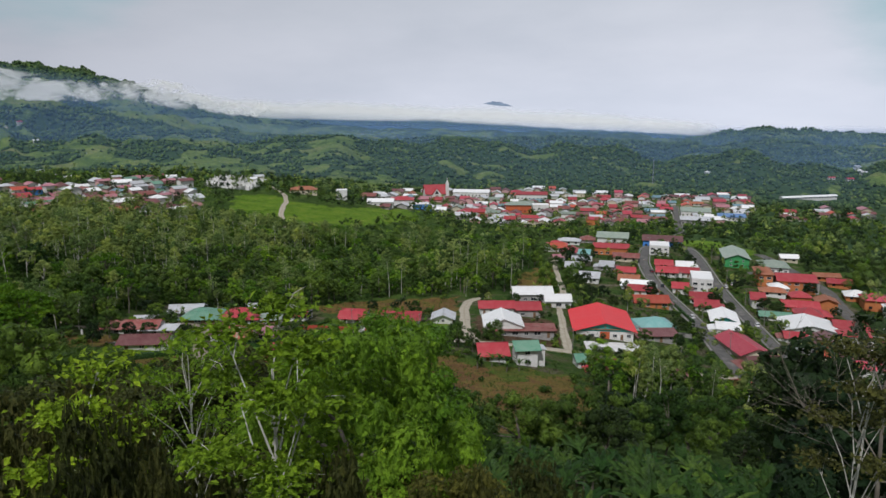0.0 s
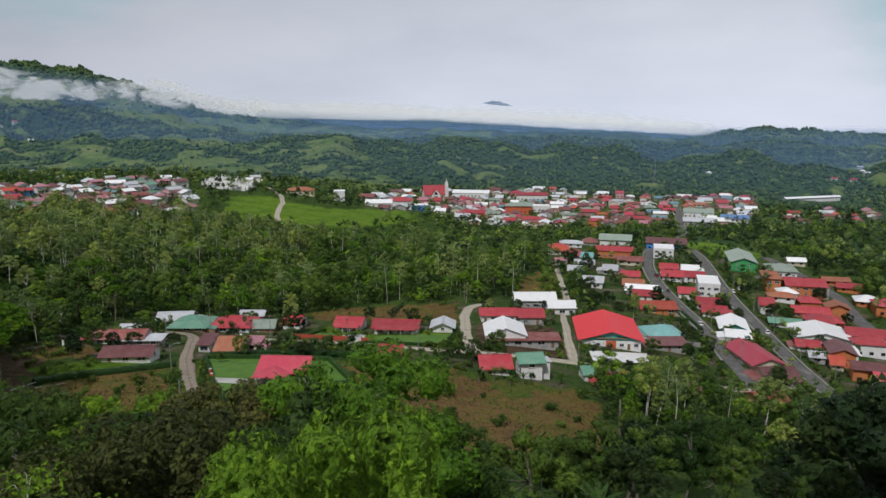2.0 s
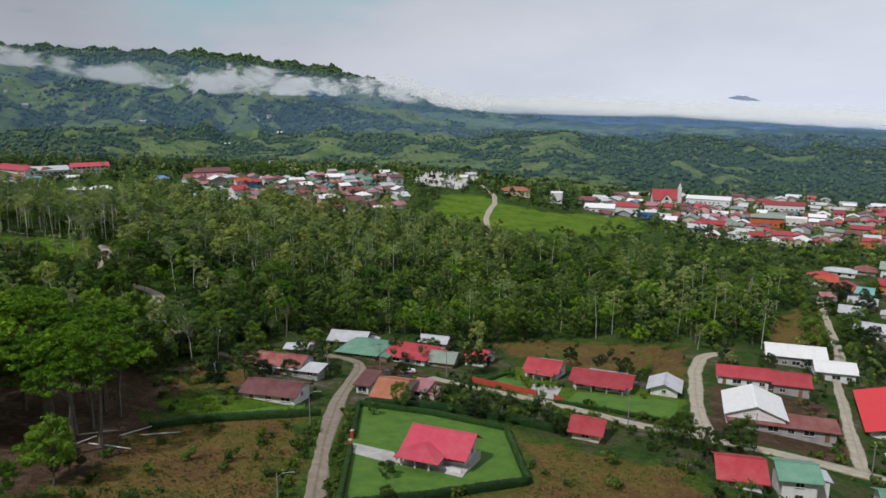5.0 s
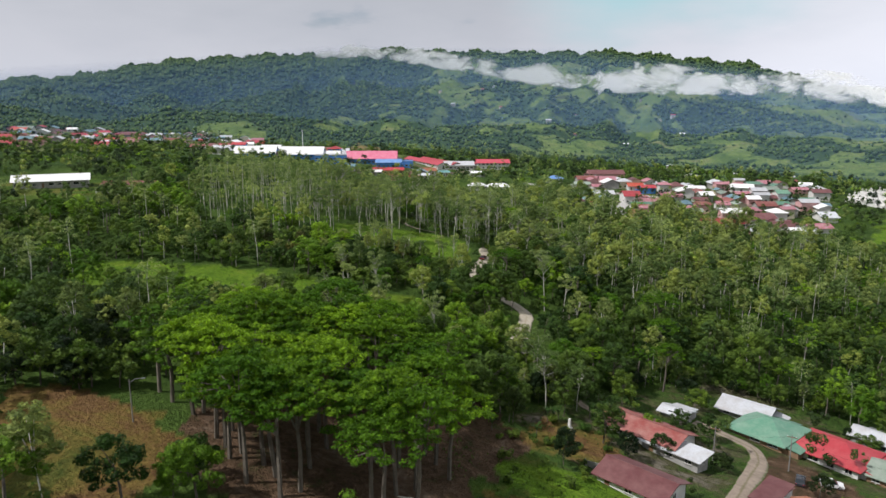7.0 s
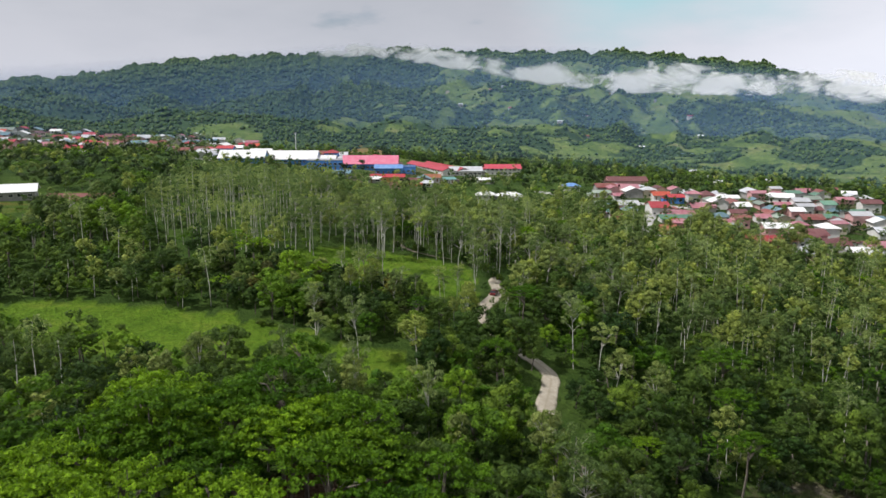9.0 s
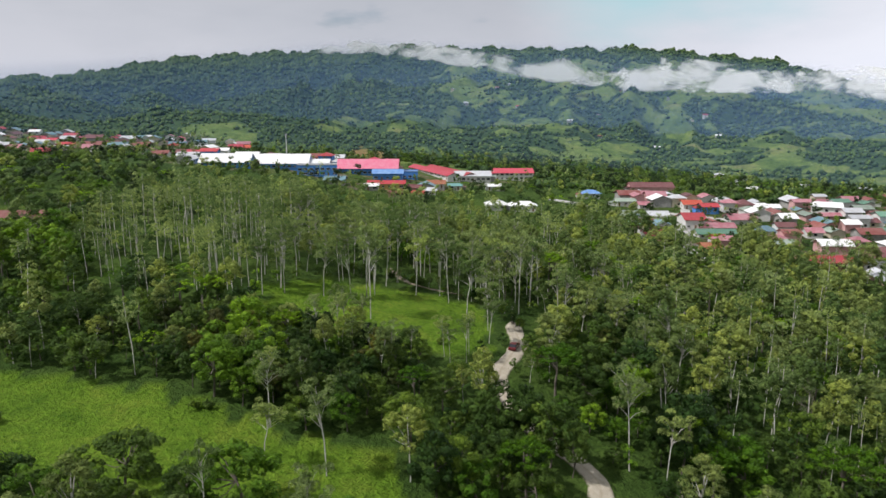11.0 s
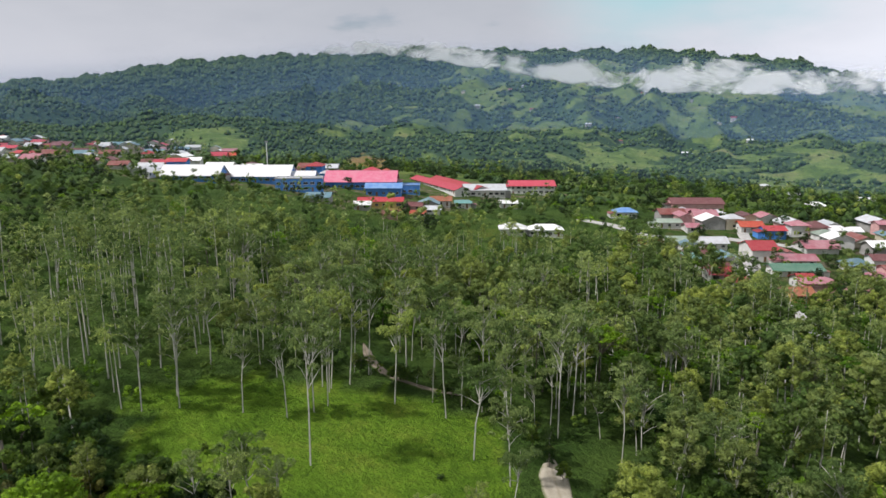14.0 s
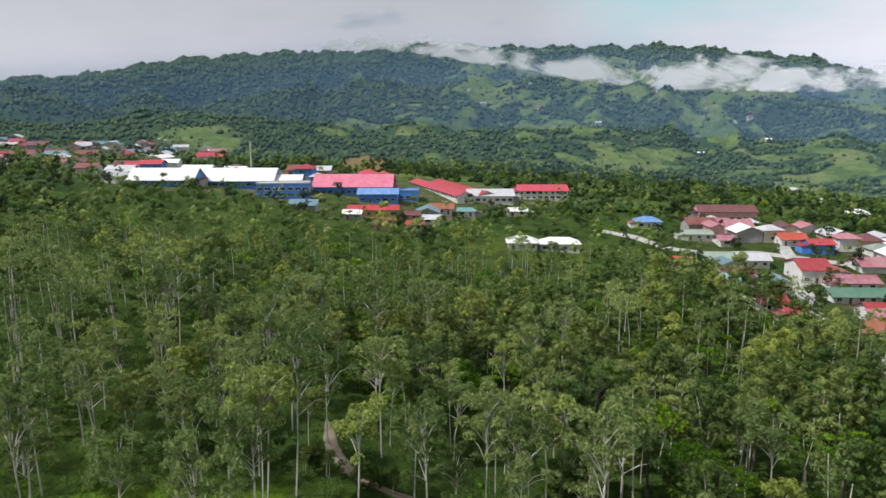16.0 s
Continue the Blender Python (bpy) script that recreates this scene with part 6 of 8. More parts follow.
front = inside(cx, cy, [(-300, 90), (-150, 95), (-128, 150), (-150, 185), (-180, 215), (-215, 208), (-235, 195), (-300, 170)]) & (kinds != "umbrella")
size = np.where(front, size * 0.85, size)
size = np.where(inside(cx, cy, [(-222, 190), (-200, 182), (-186, 204), (-204, 226), (-212, 208)]), size * 0.7, size)
size = np.where((cx < -300) & (cy > 250) | (cy > 420), size * 0.62, size)
size = np.where((cx < -330) & (cy < 250), size * 0.7, size)
thin = is_grove & (rng.uniform(size=cx.size) < 0.22) | (np.hypot(cx + 150, cy - 200) > 260) & (rng.uniform(size=cx.size) < 0.42)
size = np.where(np.hypot(cx + 150, cy - 200) > 260, size * 1.15, size)
cx, cy, kinds, size = cx[~thin], cy[~thin], kinds[~thin], size[~thin]
# the ones nearest the flown line stand singly
line = along([(-26, 66), (-58, 94), (-101, 130), (-158, 180), (-178, 198), (-260, 260)], 6)
reach = np.min(np.hypot(cx[:, None] - line[None, :, 0], cy[:, None] - line[None, :, 1]), axis=1)
pick_rng = random.Random(4)
single = np.zeros(cx.size, bool)
for kind, most in (("slender", 120), ("olive", 110), ("broad", 140), ("umbrella", 70), ("bright", 50)):
    ids = np.where(kinds == kind)[0]
    single[ids[np.argsort(reach[ids])[:most]]] = True
for i in np.where(single)[0]:
    plant(str(kinds[i]), cx[i], cy[i], float(size[i]), pick_rng, 0.0, "trees of the valley wood")
low_x, low_y = cx + rng.uniform(-3, 3, cx.size), cy + rng.uniform(-3, 3, cx.size)
fresh = fbm(low_x, low_y, 55, 2, 24)
under = [(x, y, s, "bright" if w > 0.15 + 0.3 * q else "broad") for x, y, s, k, q, w in zip(low_x, low_y, np.where(is_pale[~thin], rng.uniform(0.18, 0.36, cx.size), rng.uniform(0.30, 0.56, cx.size)), kinds, rng.uniform(size=cx.size), fresh)
         if k in ("slender", "olive", "broad") and (k != "broad" or q < 0.5) and q < 0.8 and math.hypot(x + 150, y - 200) < 230]
far_wood("undergrowth", under, "low leafy undergrowth beneath the tall trees", 35, 1, 5, 24, 0.6, 1.8, False)
rest = [(x, y, s, str(k)) for x, y, s, k, one in zip(cx, cy, size, kinds, single) if not one]
near_rest = [r for r in rest if math.hypot(r[0] + 150, r[1] - 200) < 260]
far_rest = [(x, y, s, "dark" if k in ("broad", "bright") and pick_rng.random() < 0.42 else ("broad" if k == "bright" else k)) for x, y, s, k in rest if math.hypot(x + 150, y - 200) >= 260]
far_wood("valley_wood", near_rest, "dense mixed wood filling the valley", 31, 0, 22, 80, 0.42, 1.3)
far_wood("valley_wood", far_rest, "dense mixed wood beyond the village", 32, 0, 6, 12, 0.8, 2.0, False)
print("wood", len(near_rest), len(far_rest), int(single.sum()))

# woods behind and beside the start
back = []
for n in range(240):
    x, y = rng.uniform(-260, 240), rng.uniform(-190, 90)
    if y < -48 or x > 75 + 0.35 * max(0, y) or x < -120:
        back.append((x, y, rng.uniform(0.6, 1.0), "broad"))
far_wood("valley_wood", back, "broadleaf wood on the slope behind the village", 37, 0, 14, 40, 0.6, 1.5)

# the meadow's standing trees
for x, y, s in ((-233, 214, 1.05), (-223, 236, 1.0), (-247, 222, 1.0), (-252, 212, 0.95), (-215, 236, 0.8), (-183, 173, 0.95), (-190, 166, 0.8), (-200, 172, 0.85),
                (-255, 228, 1.05), (-244, 236, 1.0), (-236, 241, 1.0), (-262, 205, 1.0)):
    plant("slender", x, y, s, pick_rng, 0.0, "pale trees on the meadow")
for n in range(34):
    x, y = pick_rng.uniform(-268, -206), pick_rng.uniform(192, 244)
    if inside(np.array(x), np.array(y), COW_MEADOW) and x < -247:
        plant("slender", x, y, pick_rng.uniform(0.7, 1.05), pick_rng, 0.0, "pale trees on the meadow")

# bushes along the meadow's upper edge
rim_rng = random.Random(31)
for x, y in along([(-268, 226), (-258, 238), (-246, 246), (-234, 249.5), (-222, 249), (-213, 243)], 2.1):
    plant(rim_rng.choice(["broad", "broad", "olive"]), x + rim_rng.uniform(-1.5, 1.5), y + rim_rng.uniform(-1.5, 1.5), rim_rng.uniform(0.20, 0.36), rim_rng, 0.0, "bushes along the meadow")

# leafy trees and shrubs down to the ground where the wood meets the gardens
belt_rng = random.Random(37)
for line, wide, count in (([(-124, 190), (-120, 202), (-117, 212), (-114, 224), (-107, 236), (-96, 243), (-84, 248)], 4.0, 62), ([(-131, 168), (-124, 170), (-119, 177), (-117, 186)], 3.0, 20)):
    spots_b = along(line, 0.5)
    for n in range(count):
        x, y = spots_b[belt_rng.randrange(len(spots_b))]
        x, y = x + belt_rng.gauss(0, wide * 0.5), y + belt_rng.gauss(0, wide * 0.5)
        if all(math.hypot(x - fx, y - fy) > fr + 1.2 for fx, fy, fr in FOOT) and all(np.min(np.hypot(q[:, 0] - x, q[:, 1] - y)) > 2.0 for q in ROAD_LINES):
            kind = belt_rng.choice(["broad", "broad", "broad", "bright", "olive", "dark"])
            plant(kind, x, y, belt_rng.uniform(0.26, 0.52), belt_rng, 0.0, "trees behind the gardens")

# dark trees beside the grove, above the brown clearing
for n in range(22):
    x, y = belt_rng.uniform(-182, -154), belt_rng.uniform(74, 108)
    if not inside(np.array(x), np.array(y), CLEARING):
        plant(belt_rng.choice(["broad", "dark", "broad", "olive"]), x, y, belt_rng.uniform(0.55, 0.95), belt_rng, 0.0, "trees beside the grove")

# the dense dark edge of the wood below the meadow
edge_rng = random.Random(23)
EDGE_WOOD = [(-264, 190), (-242, 187), (-230, 199), (-214, 206), (-205, 213), (-198, 206), (-190, 188), (-206, 176), (-226, 166), (-262, 150)]
for n in range(190):
    x, y = edge_rng.uniform(-264, -190), edge_rng.uniform(150, 213)
    if inside(np.array(x), np.array(y), EDGE_WOOD) and not inside(np.array(x), np.array(y), GREEN_HILL):
        plant(edge_rng.choice(["broad", "broad", "broad", "dark", "olive", "dry"]), x, y, edge_rng.uniform(0.42, 0.72), edge_rng, 0.0, "trees of the valley wood")

# the slope under the first stretch of the flight
pick_rng2 = random.Random(5)
def near_crown(kind, seed, count, size):
    v, f, smooth = crown(FORM_OF[kind], seed, 2, count, size, 99, 0.8)
    return leafy_mesh("crown", v, f, smooth, TREE_LEAF[kind])


CLOSE = {k: near_crown(k, 2, 8000, 0.15) for k in ("dry", "bright", "broad")}


def close_tree(kind, x, y, scale, seed):
    """A tree right under the eye, its leaves small and many."""
    ob = plant(kind, x, y, scale, random.Random(seed), 0.0, "trees on the near slope")
    for child in ob.children:
        if child.name.startswith("crown"):
            child.data = CLOSE[kind]
        else:
            child.data = FORMS[kind, 2][1]
    return ob


for n, (x, y, s, k) in enumerate(((-7, 31, 1.85, "bright"), (-12, -13, 1.0, "dry"), (-1, -8, 0.9, "dry"), (-17, -6, 1.1, "dry"), (-26, 12, 1.35, "dry"), (-15, 10, 1.4, "dry"), (-22, -9, 1.15, "bright"),
                                  (-36, 8, 1.4, "broad"), (-13, 36, 1.25, "broad"), (-21, 33, 1.45, "dry"), (-21, 22, 1.45, "dry"), (-1, 36, 1.15, "broad"), (-32, 26, 1.5, "broad"), (-12, 20, 1.25, "broad"))):
    close_tree(k, x, y, s, n)
for x, y, top, wide, k in ((-6.4, -20.8, 55.5, 0.26, "dry"), (-4.2, -21.4, 55.3, 0.22, "dry"), (-2.0, -21.2, 55.4, 0.24, "dry"), (-0.3, -20.4, 54.4, 0.22, "dry"), (-8.6, -18.0, 55.2, 0.30, "dry"), (1.8, -14.0, 50.8, 0.30, "dry"), (-3.3, 1.6, 50.6, 0.72, "bright")):
    tall = (top - gz(x, y)) / 9.6
    tree = close_tree(k, x, y, tall, 60)
    tree.matrix_basis = pose(x, y, gz(x, y), 0, 0, 40 * x) @ Matrix.Diagonal((wide if k == "dry" else 0.75, wide if k == "dry" else 0.75, tall, 1)) @ Matrix.Diagonal((1.6, 1.6, 1, 1))


def open_tree(x, y, top, spread, seed, key, label, tiers=17):
    """A thin pale tree whose forking branches end in flat tiers of leaves, with air between them."""
    rng = np.random.RandomState(seed)
    z0 = gz(x, y)
    H = top - z0
    ob = thing("open_tree", label, "tree", "trees on the near slope", pose(x, y, z0))
    stem = Geo()
    lean = rng.normal(0, 0.25, 2)
    stem.tube([(0, 0, -0.6), (lean[0] * 0.3, lean[1] * 0.3, H * 0.4), (lean[0], lean[1], H * 0.75), (lean[0] * 1.2, lean[1] * 1.3, H * 0.94)], [0.085, 0.06, 0.035, 0.015], 7)
    part("trunk", stem, "bark_pale", ob)
    leaves = []
    for i in range(tiers):
        u = (i + 0.5) / tiers
        a, r = i * 2.4 + rng.uniform(-0.4, 0.4), spread * (0.25 + 0.75 * math.sqrt(1 - u * 0.85)) * rng.uniform(0.45, 1.0)
        z = H * (0.70 + 0.29 * u) + rng.normal(0, 0.12)
        p = np.array([lean[0] + r * math.cos(a), lean[1] + r * math.sin(a), z])
        start = H * (0.52 + 0.36 * u)
        limb = Geo()
        mid = np.array([lean[0] * 0.8 + 0.45 * r * math.cos(a + 0.2), lean[1] * 0.8 + 0.45 * r * math.sin(a + 0.2), (start + z) / 2 + 0.05 * r])
        limb.tube([(lean[0] * 0.7, lean[1] * 0.7, start), tuple(mid), tuple(p)], [0.022, 0.015, 0.007], 5)
        for _ in range(3):
            q = p + rng.normal(0, 1, 3) * np.array([0.35, 0.35, 0.12])
            limb.tube([tuple(mid * 0.4 + p * 0.6), tuple(p * 0.5 + q * 0.5 + [0, 0, 0.05]), tuple(q)], [0.008, 0.006, 0.004], 4)
        part("branch", limb, "bark_pale", ob)
        n = 240
        d = rng.normal(0, 1, (n, 3)) * np.array([0.34, 0.34, 0.10]) * rng.uniform(0.8, 1.3)
        leaves.append(leaf_cards(p + d, np.tile([0, 0, 0.8], (n, 1)), 0.085, rng, 0.3, False, 0.6))
    v = np.concatenate(leaves).reshape(-1, 3)
    me = array_mesh("crown", v, np.arange(len(v)).reshape(-1, 4), False)
    part("crown", me, key, ob)
    return ob


LIME = "light green tree with an open crown and pale branches"
open_tree(-3.3, -20.3, 57.0, 1.7, 5, "leaf_lime_spray", LIME, 20)
open_tree(-7.4, -18.9, 55.4, 1.2, 6, "leaf_lime_spray", LIME, 12)
open_tree(-9.5, -8.0, 52.5, 2.2, 8, "leaf_fresh_spray", LIME, 16)
open_tree(11.6, -12.2, 54.2, 1.5, 7, "leaf_dry_spray", "yellowish tree with an open crown and pale branches", 11)
for x, y, s, k in ((-28, 42, 1.2, "broad"), (-36, 46, 1.2, "broad"), (-46, 52, 1.1, "dry"), (-58, 58, 1.1, "broad"), (-42, 34, 1.4, "broad"), (-52, 42, 1.3, "broad"), (-64, 50, 1.3, "broad"), (-48, 18, 1.5, "broad"), (-62, 30, 1.5, "broad"),
                   (3, 48, 0.95, "broad"), (9, 45, 1.0, "broad"), (-1, 53, 0.8, "dark"), (13, 51, 0.85, "broad"), (19, 46, 0.9, "dark"), (6, 66, 0.5, "broad"), (16, 50, 0.9, "broad"), (24, 60, 1.0, "broad"), (34, 70, 1.0, "broad"), (12, 62, 0.6, "bright"), (40, 92, 0.9, "broad"), (52, 100, 0.95, "broad"), (30, 84, 0.8, "broad")):
    plant(k, x, y, s, pick_rng2, 0.0, "trees on the near slope")
slope_rng = random.Random(19)
for n in range(120):
    x, y = slope_rng.uniform(-95, 130), slope_rng.uniform(18, 130)
    low = y > 66 - abs(x - 10) * 0.1
    if inside(np.array(x), np.array(y), SLOPE) or inside(np.array(x), np.array(y), PASTURE) or (-45 < x < -28 and y > 40) or any(math.hypot(x - fx, y - fy) < fr + 3 for fx, fy, fr in FOOT):
        continue
    if low and (-60 < x < 32) or (-2 < x < 44 and y < 60):
        continue
    k = slope_rng.choice(["broad", "broad", "broad", "dark", "bright", "olive"] if x > -20 else ["broad", "broad", "bright", "dry"])
    plant(k, x, y, slope_rng.uniform(0.5, 0.75) if low else slope_rng.uniform(0.75, 1.1), slope_rng, 0.0, "trees on the near slope")
for x, y, s, k in ((-3, 45, 1.1, "broad"), (-14, 40, 1.0, "bright"), (-28, 38, 1.0, "broad"), (-34, 56, 0.9, "bright"), (-18, 58, 0.85, "bright"), (-6, 60, 0.75, "broad"), (29, 10, 1.8, "dark"), (34, 23, 1.85, "dark"),
                   (41, 37, 1.6, "dark"), (49, 52, 1.5, "dark"), (66, 66, 1.4, "dark"), (80, 84, 1.2, "dark"), (46, 24, 1.8, "dark"), (60, 46, 1.5, "dark"), (44, 134, 0.5, "bright"), (56, 132, 0.55, "broad"),
                   (68, 138, 0.55, "broad"), (38, 112, 0.55, "broad"), (46, 120, 0.6, "broad"), (4, 172, 0.62, "broad"), (8, 167, 0.55, "broad"), (0, 176, 0.5, "broad"), (-61, 160, 0.3, "broad"), (-40, 118, 0.3, "broad"), (-101, 170, 0.75, "broad"), (-136, 243, 0.95, "umbrella"), (-164, 197, 0.7, "umbrella"), (-114, 212, 0.7, "umbrella"), (-124, 226, 0.75, "umbrella"), (-172, 206.5, 1.0, "broad"), (-178, 205.5, 1.05, "broad"), (-168, 207, 0.9, "broad"), (-175, 208.5, 0.85, "broad"), (-164.5, 208.5, 0.7, "broad"), (-105, 176, 0.6, "broad"), (-113, 172, 0.7, "broad"), (-96, 190, 0.6, "broad"), (-100, 184, 0.5, "bright"), (-122, 176, 0.75, "olive"), (-118, 186, 0.7, "broad"), (-130, 178, 0.8, "broad"), (-112, 192, 0.7, "broad"), (-92, 178, 0.5, "broad"), (-29, 60, 1.3, "bright"), (-12, 54, 1.25, "bright"), (-38, 52, 1.1, "bright"), (0.6, 129, 0.36, "bright"),
                   (63.8, 265, 0.62, "dark"), (74, 284, 0.7, "dark"), (65, 253, 0.55, "broad"), (69, 333, 0.8, "broad"), (78, 358, 0.8, "dark"), (66, 282, 0.75, "dark"), (72, 258, 0.6, "dark"), (70, 205, 0.6, "broad"), (82, 205, 0.55, "broad"), (72, 192, 0.6, "broad"), (86, 288, 0.55, "broad"), (76, 383, 0.8, "dark"), (128.3, 289, 0.6, "dark"), (136, 311, 0.55, "dark"), (143, 369, 0.7, "dark"), (-44.5, 128, 0.34, "broad"), (84, 198, 0.5, "bright"), (64, 240, 0.5, "broad"), (60, 300, 0.7, "broad"), (70, 306, 0.7, "dark"), (62, 345, 0.8, "broad"), (74, 345, 0.7, "broad")):
    plant(k, x, y, s, pick_rng, 0.0, "trees on the near slope")


def banana_mesh(seed):
    """A clump of long arching leaves on a short thick stem."""
    rng = random.Random(seed)
    g, stem = Geo(), Geo()
    stem.tube([(0, 0, -0.3), (0.05, 0, 1.2), (0.0, 0.05, 2.1)], [0.16, 0.13, 0.08], 6)
    for i in range(9):
        a, lift, n = 6.28 * i / 9 + rng.uniform(-0.3, 0.3), rng.uniform(1.1, 1.52), 5
        length, wide = rng.uniform(2.0, 3.0), rng.uniform(0.20, 0.30)
        rows, r, z, pitch = [], 0.05, 1.9, lift
        for k in range(n + 1):
            half = wide * math.sin(math.pi * min(0.97, 0.08 + 0.9 * k / n)) ** 0.6
            for side in (-1, 0, 1):
                rows.append((r * math.cos(a) - side * half * math.sin(a), r * math.sin(a) + side * half * math.cos(a), z + (0.10 if side else 0)))
            r, z, pitch = r + length / n * math.cos(pitch), z + length / n * math.sin(pitch), pitch - 0.30
        g.add(rows, [(3 * k + j, 3 * k + j + 1, 3 * k + j + 4, 3 * k + j + 3) for k in range(n) for j in (0, 1)])
    me, st = g.mesh("leaves"), stem.mesh("stem")
    me.materials.append(M["leaf_banana"])
    st.materials.append(M["bark"])
    return me, st


BANANA = [banana_mesh(s) for s in range(4)]


def banana(x, y, s, rng):
    me, st = rng.choice(BANANA)
    ob = thing("banana_plant", "banana plant with long arching green leaves", "banana plant", "banana plants", pose(x, y, gz(x, y), 0, 0, rng.uniform(0, 360)) @ Matrix.Diagonal((s, s, s, 1)))
    part("leaf_crown", me, "leaf_banana", ob)
    part("stem", st, "bark", ob)


for n in range(130):
    banana(slope_rng.uniform(0, 34), slope_rng.uniform(2, 42), slope_rng.uniform(0.95, 1.45), slope_rng)
for n in range(48):
    x, y = slope_rng.choice([(-100, 172), (-62, 240), (-112, 190), (14, 150), (-112, 161), (-112, 171), (-42, 180), (-104, 150), (-30, 176), (-38, 180), (-48, 184), (-20, 174), (-52, 178)])
    banana(x + slope_rng.gauss(0, 3), y + slope_rng.gauss(0, 3), slope_rng.uniform(0.7, 1.1), slope_rng)


def bare_tree(x, y, height, seed, label):
    """A leafless pale tree with forking twigs."""
    rng = random.Random(seed)
    ob = thing("bare_tree", label, "tree", "", pose(x, y, gz(x, y)))
    trunk = Geo()
    trunk.tube([(0, 0, -0.5), (0.3, 0.1, height * 0.4), (0.2, 0.4, height * 0.75), (0.5, 0.3, height)], [0.14, 0.10, 0.06, 0.02], 6)

    def fork(twigs, p, d, length, r, depth):
        q = p + d * length
        mid = p + d * length * 0.5 + Vector((rng.gauss(0, 0.08), rng.gauss(0, 0.08), rng.gauss(0, 0.05))) * length
        twigs.tube([tuple(p), tuple(mid), tuple(q)], [r, r * 0.75, r * 0.45], 4)
        if depth:
            for _ in range(3):
                e = (d + Vector((rng.gauss(0, 0.5), rng.gauss(0, 0.5), rng.gauss(0.15, 0.3)))).normalized()
                fork(twigs, p + d * length * rng.uniform(0.4, 1.0), e, length * rng.uniform(0.5, 0.75), r * 0.5, depth - 1)

    for i in range(9):
        a, z = rng.uniform(0, 6.28), height * rng.uniform(0.4, 0.9)
        limb = Geo()
        fork(limb, Vector((0.25, 0.2, z)), Vector((math.cos(a), math.sin(a), rng.uniform(0.4, 0.9))).normalized(), height * 0.2, 0.035, 3)
        part("branch", limb, "bark", ob)
    part("trunk", trunk, "bark", ob)


bare_tree(14.5, -9.5, 16.5, 3, "leafless pale tree with forking twigs on the slope")
bare_tree(19, -6, 15.0, 8, "leafless pale tree with forking twigs on the slope")
bare_tree(60, 118, 7.0, 5, "small leafless tree among the bushes")
bare_tree(-236, 262, 16.0, 6, "tall leafless tree in the wood")
bare_tree(-205, 300, 15.0, 7, "tall leafless tree in the wood")
bare_tree(-150, 262, 13.0, 9, "tall leafless tree in the wood")

# gardens: bushes and small trees between the houses
garden = []
for poly, count in ((VILLAGE, 1250), (EAST_TOWN, 420), (MAIN_TOWN, 760), (SCHOOL, 130), (WEST_TOWN, 420), (SOUTH_WEST, 30)):
    xs, ys = [p[0] for p in poly], [p[1] for p in poly]
    for _ in range(count):
        x, y = slope_rng.uniform(min(xs), max(xs)), slope_rng.uniform(min(ys), max(ys))
        if not inside(np.array(x), np.array(y), poly) or any(inside(np.array(x), np.array(y), p) for p in (LAWN, GARDENS, BACK_FIELD, LOT, STRIP, YARD_WEST)):
            continue
        if any(math.hypot(x - fx, y - fy) < fr - 0.3 for fx, fy, fr in FOOT) or any(np.min(np.hypot(q[:, 0] - x, q[:, 1] - y)) < 5 for q in ROAD_LINES):
            continue
        garden.append((x, y, slope_rng.uniform(0.22, 0.62) * slope_rng.choice([1, 1, 1, 1.35]), slope_rng.choice(["broad", "broad", "dark", "dark", "dark", "olive"])))
for key in ("avenue", "avenue_two", "lane_two"):
    for side in (-1, 1):
        for x, y in beside(ROADS[key], side * 8.5):
            if slope_rng.random() < 0.6 and not any(math.hypot(x - fx, y - fy) < fr * 0.8 for fx, fy, fr in FOOT) and not any(np.min(np.hypot(q[:, 0] - x, q[:, 1] - y)) < 5 for q in ROAD_LINES):
                garden.append((x, y, slope_rng.uniform(0.3, 0.6), slope_rng.choice(["broad", "broad", "dark", "olive"])))
near_g = [g for g in garden if math.hypot(g[0], g[1] - 200) < 230]
for x, y, s, k in near_g[:110]:
    plant(slope_rng.choice(["bush", "bush", k]) if s < 0.5 else k, x, y, s if k != "bush" else 1.0, slope_rng, 0.0, "garden trees")
far_wood("garden_trees", [g for g in garden if g not in near_g[:110]], "bushes and small trees between the houses", 36, 1, 6, 20, 0.7, 1.7, False)
print("trees done", len(under), len(garden))

# ---- far slopes, mist, cloud and imitated haze ----
rng = np.random.RandomState(77)
fr, view = np.sqrt(rng.uniform(560 ** 2, 3300 ** 2, 160000)), rng.uniform(-37, 94, 160000)
fx, fy = -30 - fr * np.sin(np.radians(view)), 60 + fr * np.cos(np.radians(view))
dist_c = np.interp(view, CREST[:, 0], CREST[:, 1])
fore_c = np.interp(view, FORE[:, 0], FORE[:, 1])
w_here = woods(fx, fy)
want = np.where(w_here > 0.5, 1.0, 0.09 + 0.35 * np.clip(w_here * 2 - 0.3, 0, 1))
want = np.where((view < 16) & (fr > fore_c * 1.12) & (fr < 0.72 * dist_c), 0, want)
ok = (rng.uniform(size=fx.size) < want * np.clip(1500 / fr, 0.62, 1)) & (fr < dist_c + 25)
for p in (MAIN_TOWN, EAST_TOWN, SCHOOL, WEST_TOWN, GREEN_FIELD, SCAR):
    ok &= ~inside(fx, fy, p)
for hx, hy, hr in FOOT:
    ok &= np.hypot(fx - hx, fy - hy) > hr + 2
fx, fy, fr, dist_c, w_here = fx[ok], fy[ok], fr[ok], dist_c[ok], w_here[ok]
